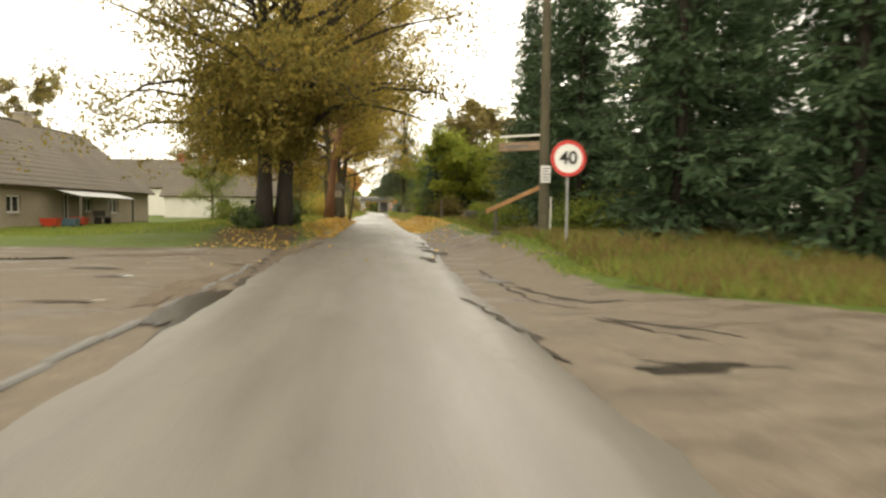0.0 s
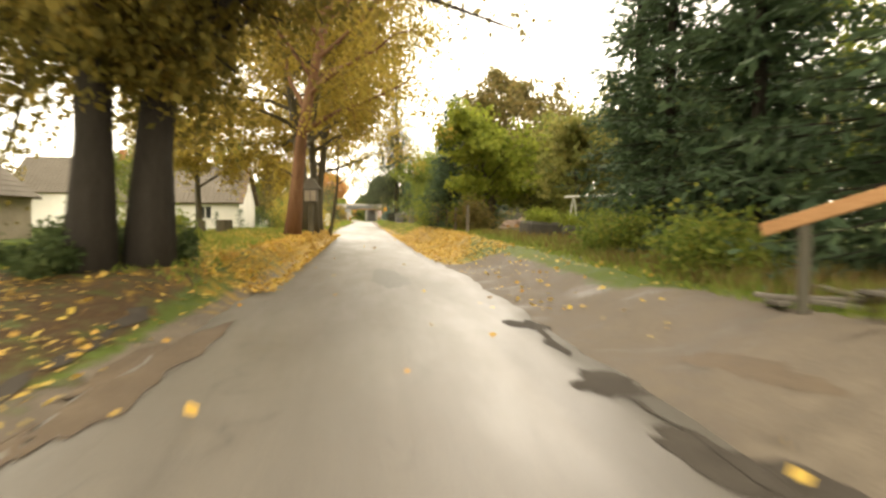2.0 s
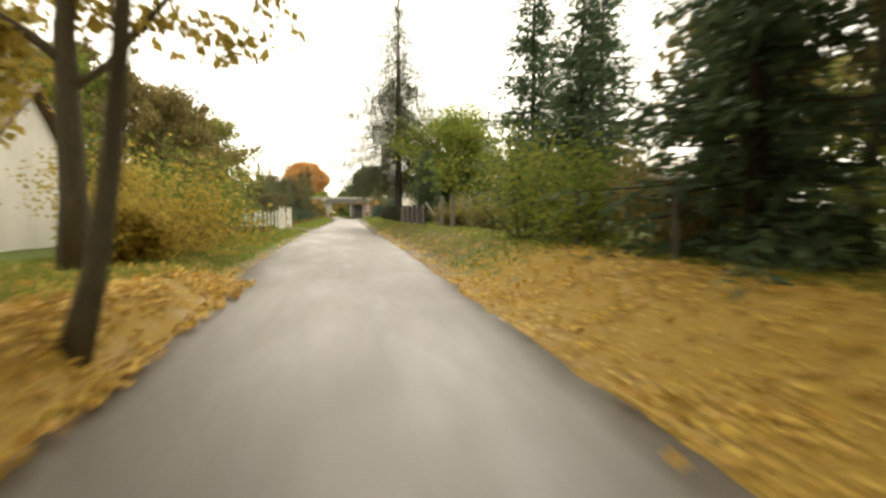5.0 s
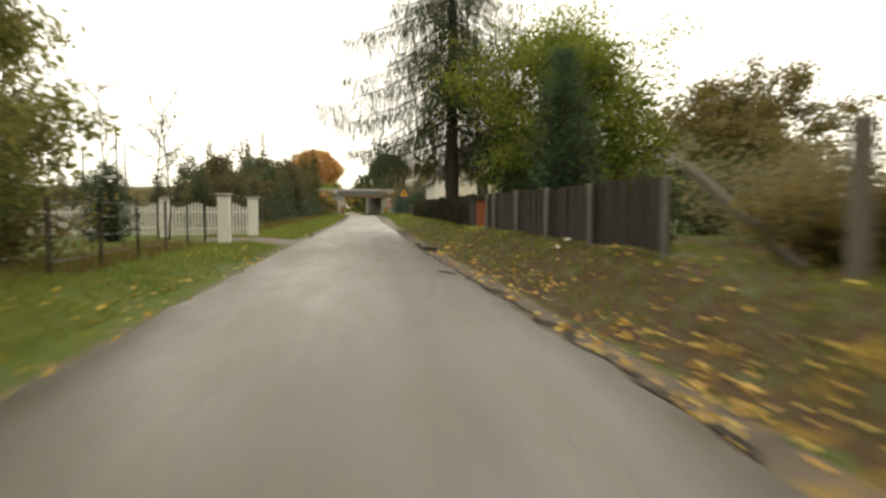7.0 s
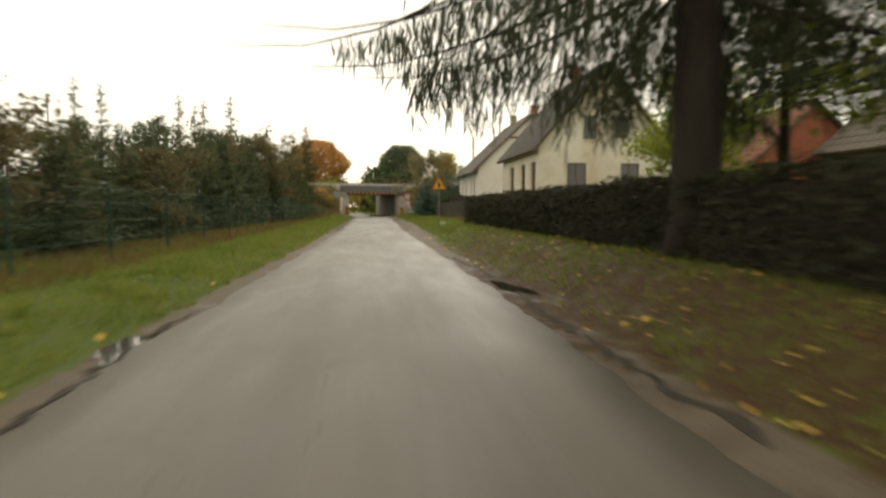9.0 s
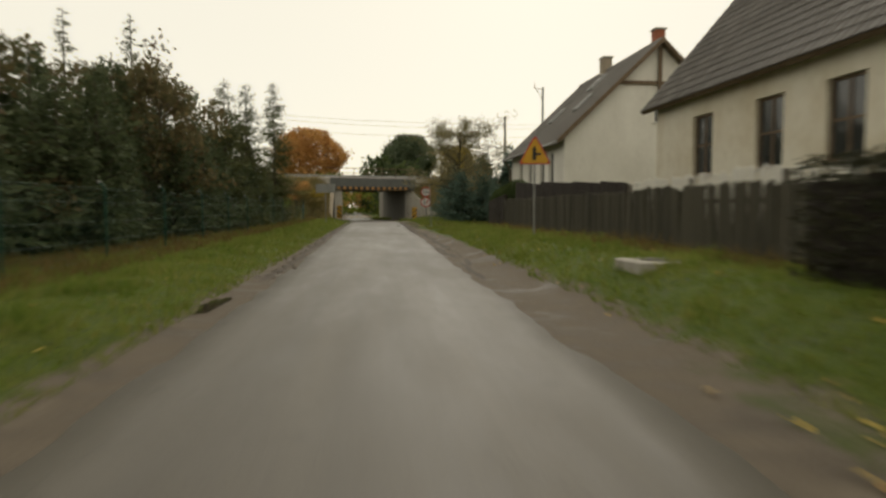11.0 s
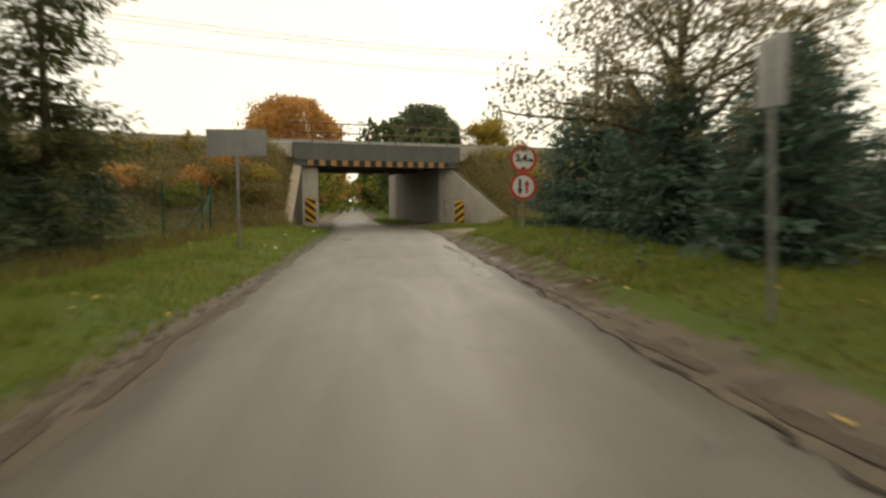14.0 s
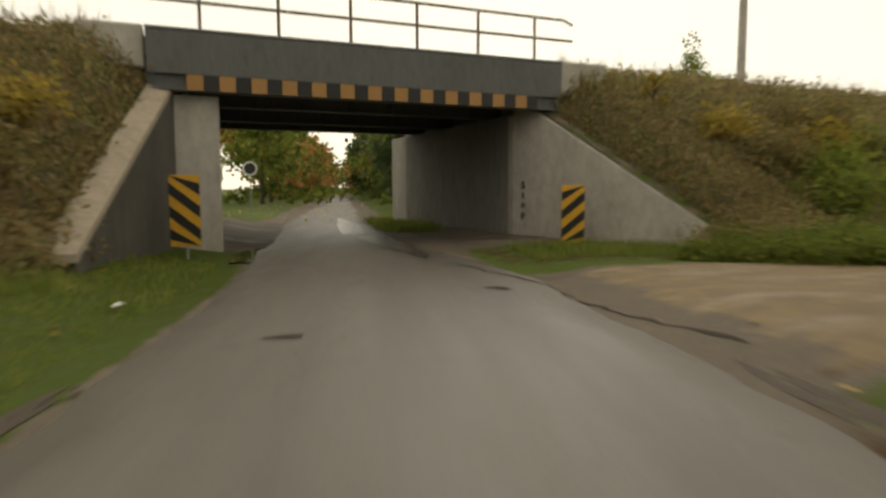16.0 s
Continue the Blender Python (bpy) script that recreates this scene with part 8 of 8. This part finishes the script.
scatter_blades("tall_grass", "tall yellowing roadside grass before the spruces", "grass", [(4.3, 10.5, 7.6, 21), (4.9, 8.5, 21, 44)], 120, 0.3, M_BLADE_DRY, 803, lambda x, y: (y > np.interp(x, [4, 5, 6.6, 12], [10.6, 8.8, 7.9, 7.2])), 0.016)
scatter_blades("tall_grass", "tall green roadside grass before the spruces", "grass", [(4.3, 10.5, 7.6, 21), (4.9, 8.5, 21, 44)], 160, 0.24, M_BLADE, 804, lambda x, y: (y > np.interp(x, [4, 5, 6.6, 12], [10.6, 8.8, 7.9, 7.2])), 0.016)
scatter_blades("foot_grass", "rough grass along the foot of the wing wall", "grass", [(3.3, 9.5, 190.4, 192.6), (1.6, 3.4, 199, 206)], 320, 0.2, M_BLADE, 808, lambda x, y: y > 190.6 + 0.12 * (x - 3), 0.014)
scatter_blades("thin_grass", "thin trampled grass in the shade of the trees", "grass", [(2.6, 5.6, 62, 128), (2.6, 6.5, 166, 186)], 130, 0.1, M_BLADE, 806, off_road)
scatter_leaves([(-8, -1.6, 27, 62, 110), (-5.5, -2.2, 20, 27, 30), (-2.8, -1.6, 27, 62, 260), (2.2, 5, 25, 34, 12), (1.9, 4.4, 34, 62, 130), (4.4, 7, 42, 62, 70), (-4.2, -2.2, 62, 95, 10), (2.0, 3.3, 62, 98, 40), (3.3, 4.6, 62, 98, 14), (2.3, 4.6, 98, 130, 8), (-5, 4.5, 14, 27, 0.7), (-1.7, 1.9, 27, 70, 0.2), (-5, -2.4, 98, 190, 0.8), (2.8, 6, 98, 186, 1.6), (-6, 0, 205, 240, 4)], 810, 0.095)
for i, (lx, ly) in enumerate([(4.0, 87.2), (3.7, 86.9), (-2.6, 176.3), (-3.1, 182), (-2.5, 186.4)]):
    tagged(part("litter_scrap", Shape().add([(-0.06, -0.04, 0.0), (0.05, -0.04, 0.02), (0.065, 0.04, 0.0), (-0.05, 0.045, 0.025), (0.0, 0.0, 0.045)], [(0, 1, 4), (1, 2, 4), (2, 3, 4), (3, 0, 4), (3, 2, 1, 0)], pose(lx, ly, at(lx, ly) + 0.06, 0, 0, 50 * i)), M_SIGN_W), "white scrap of litter on the verge", "litter", "litter scraps")
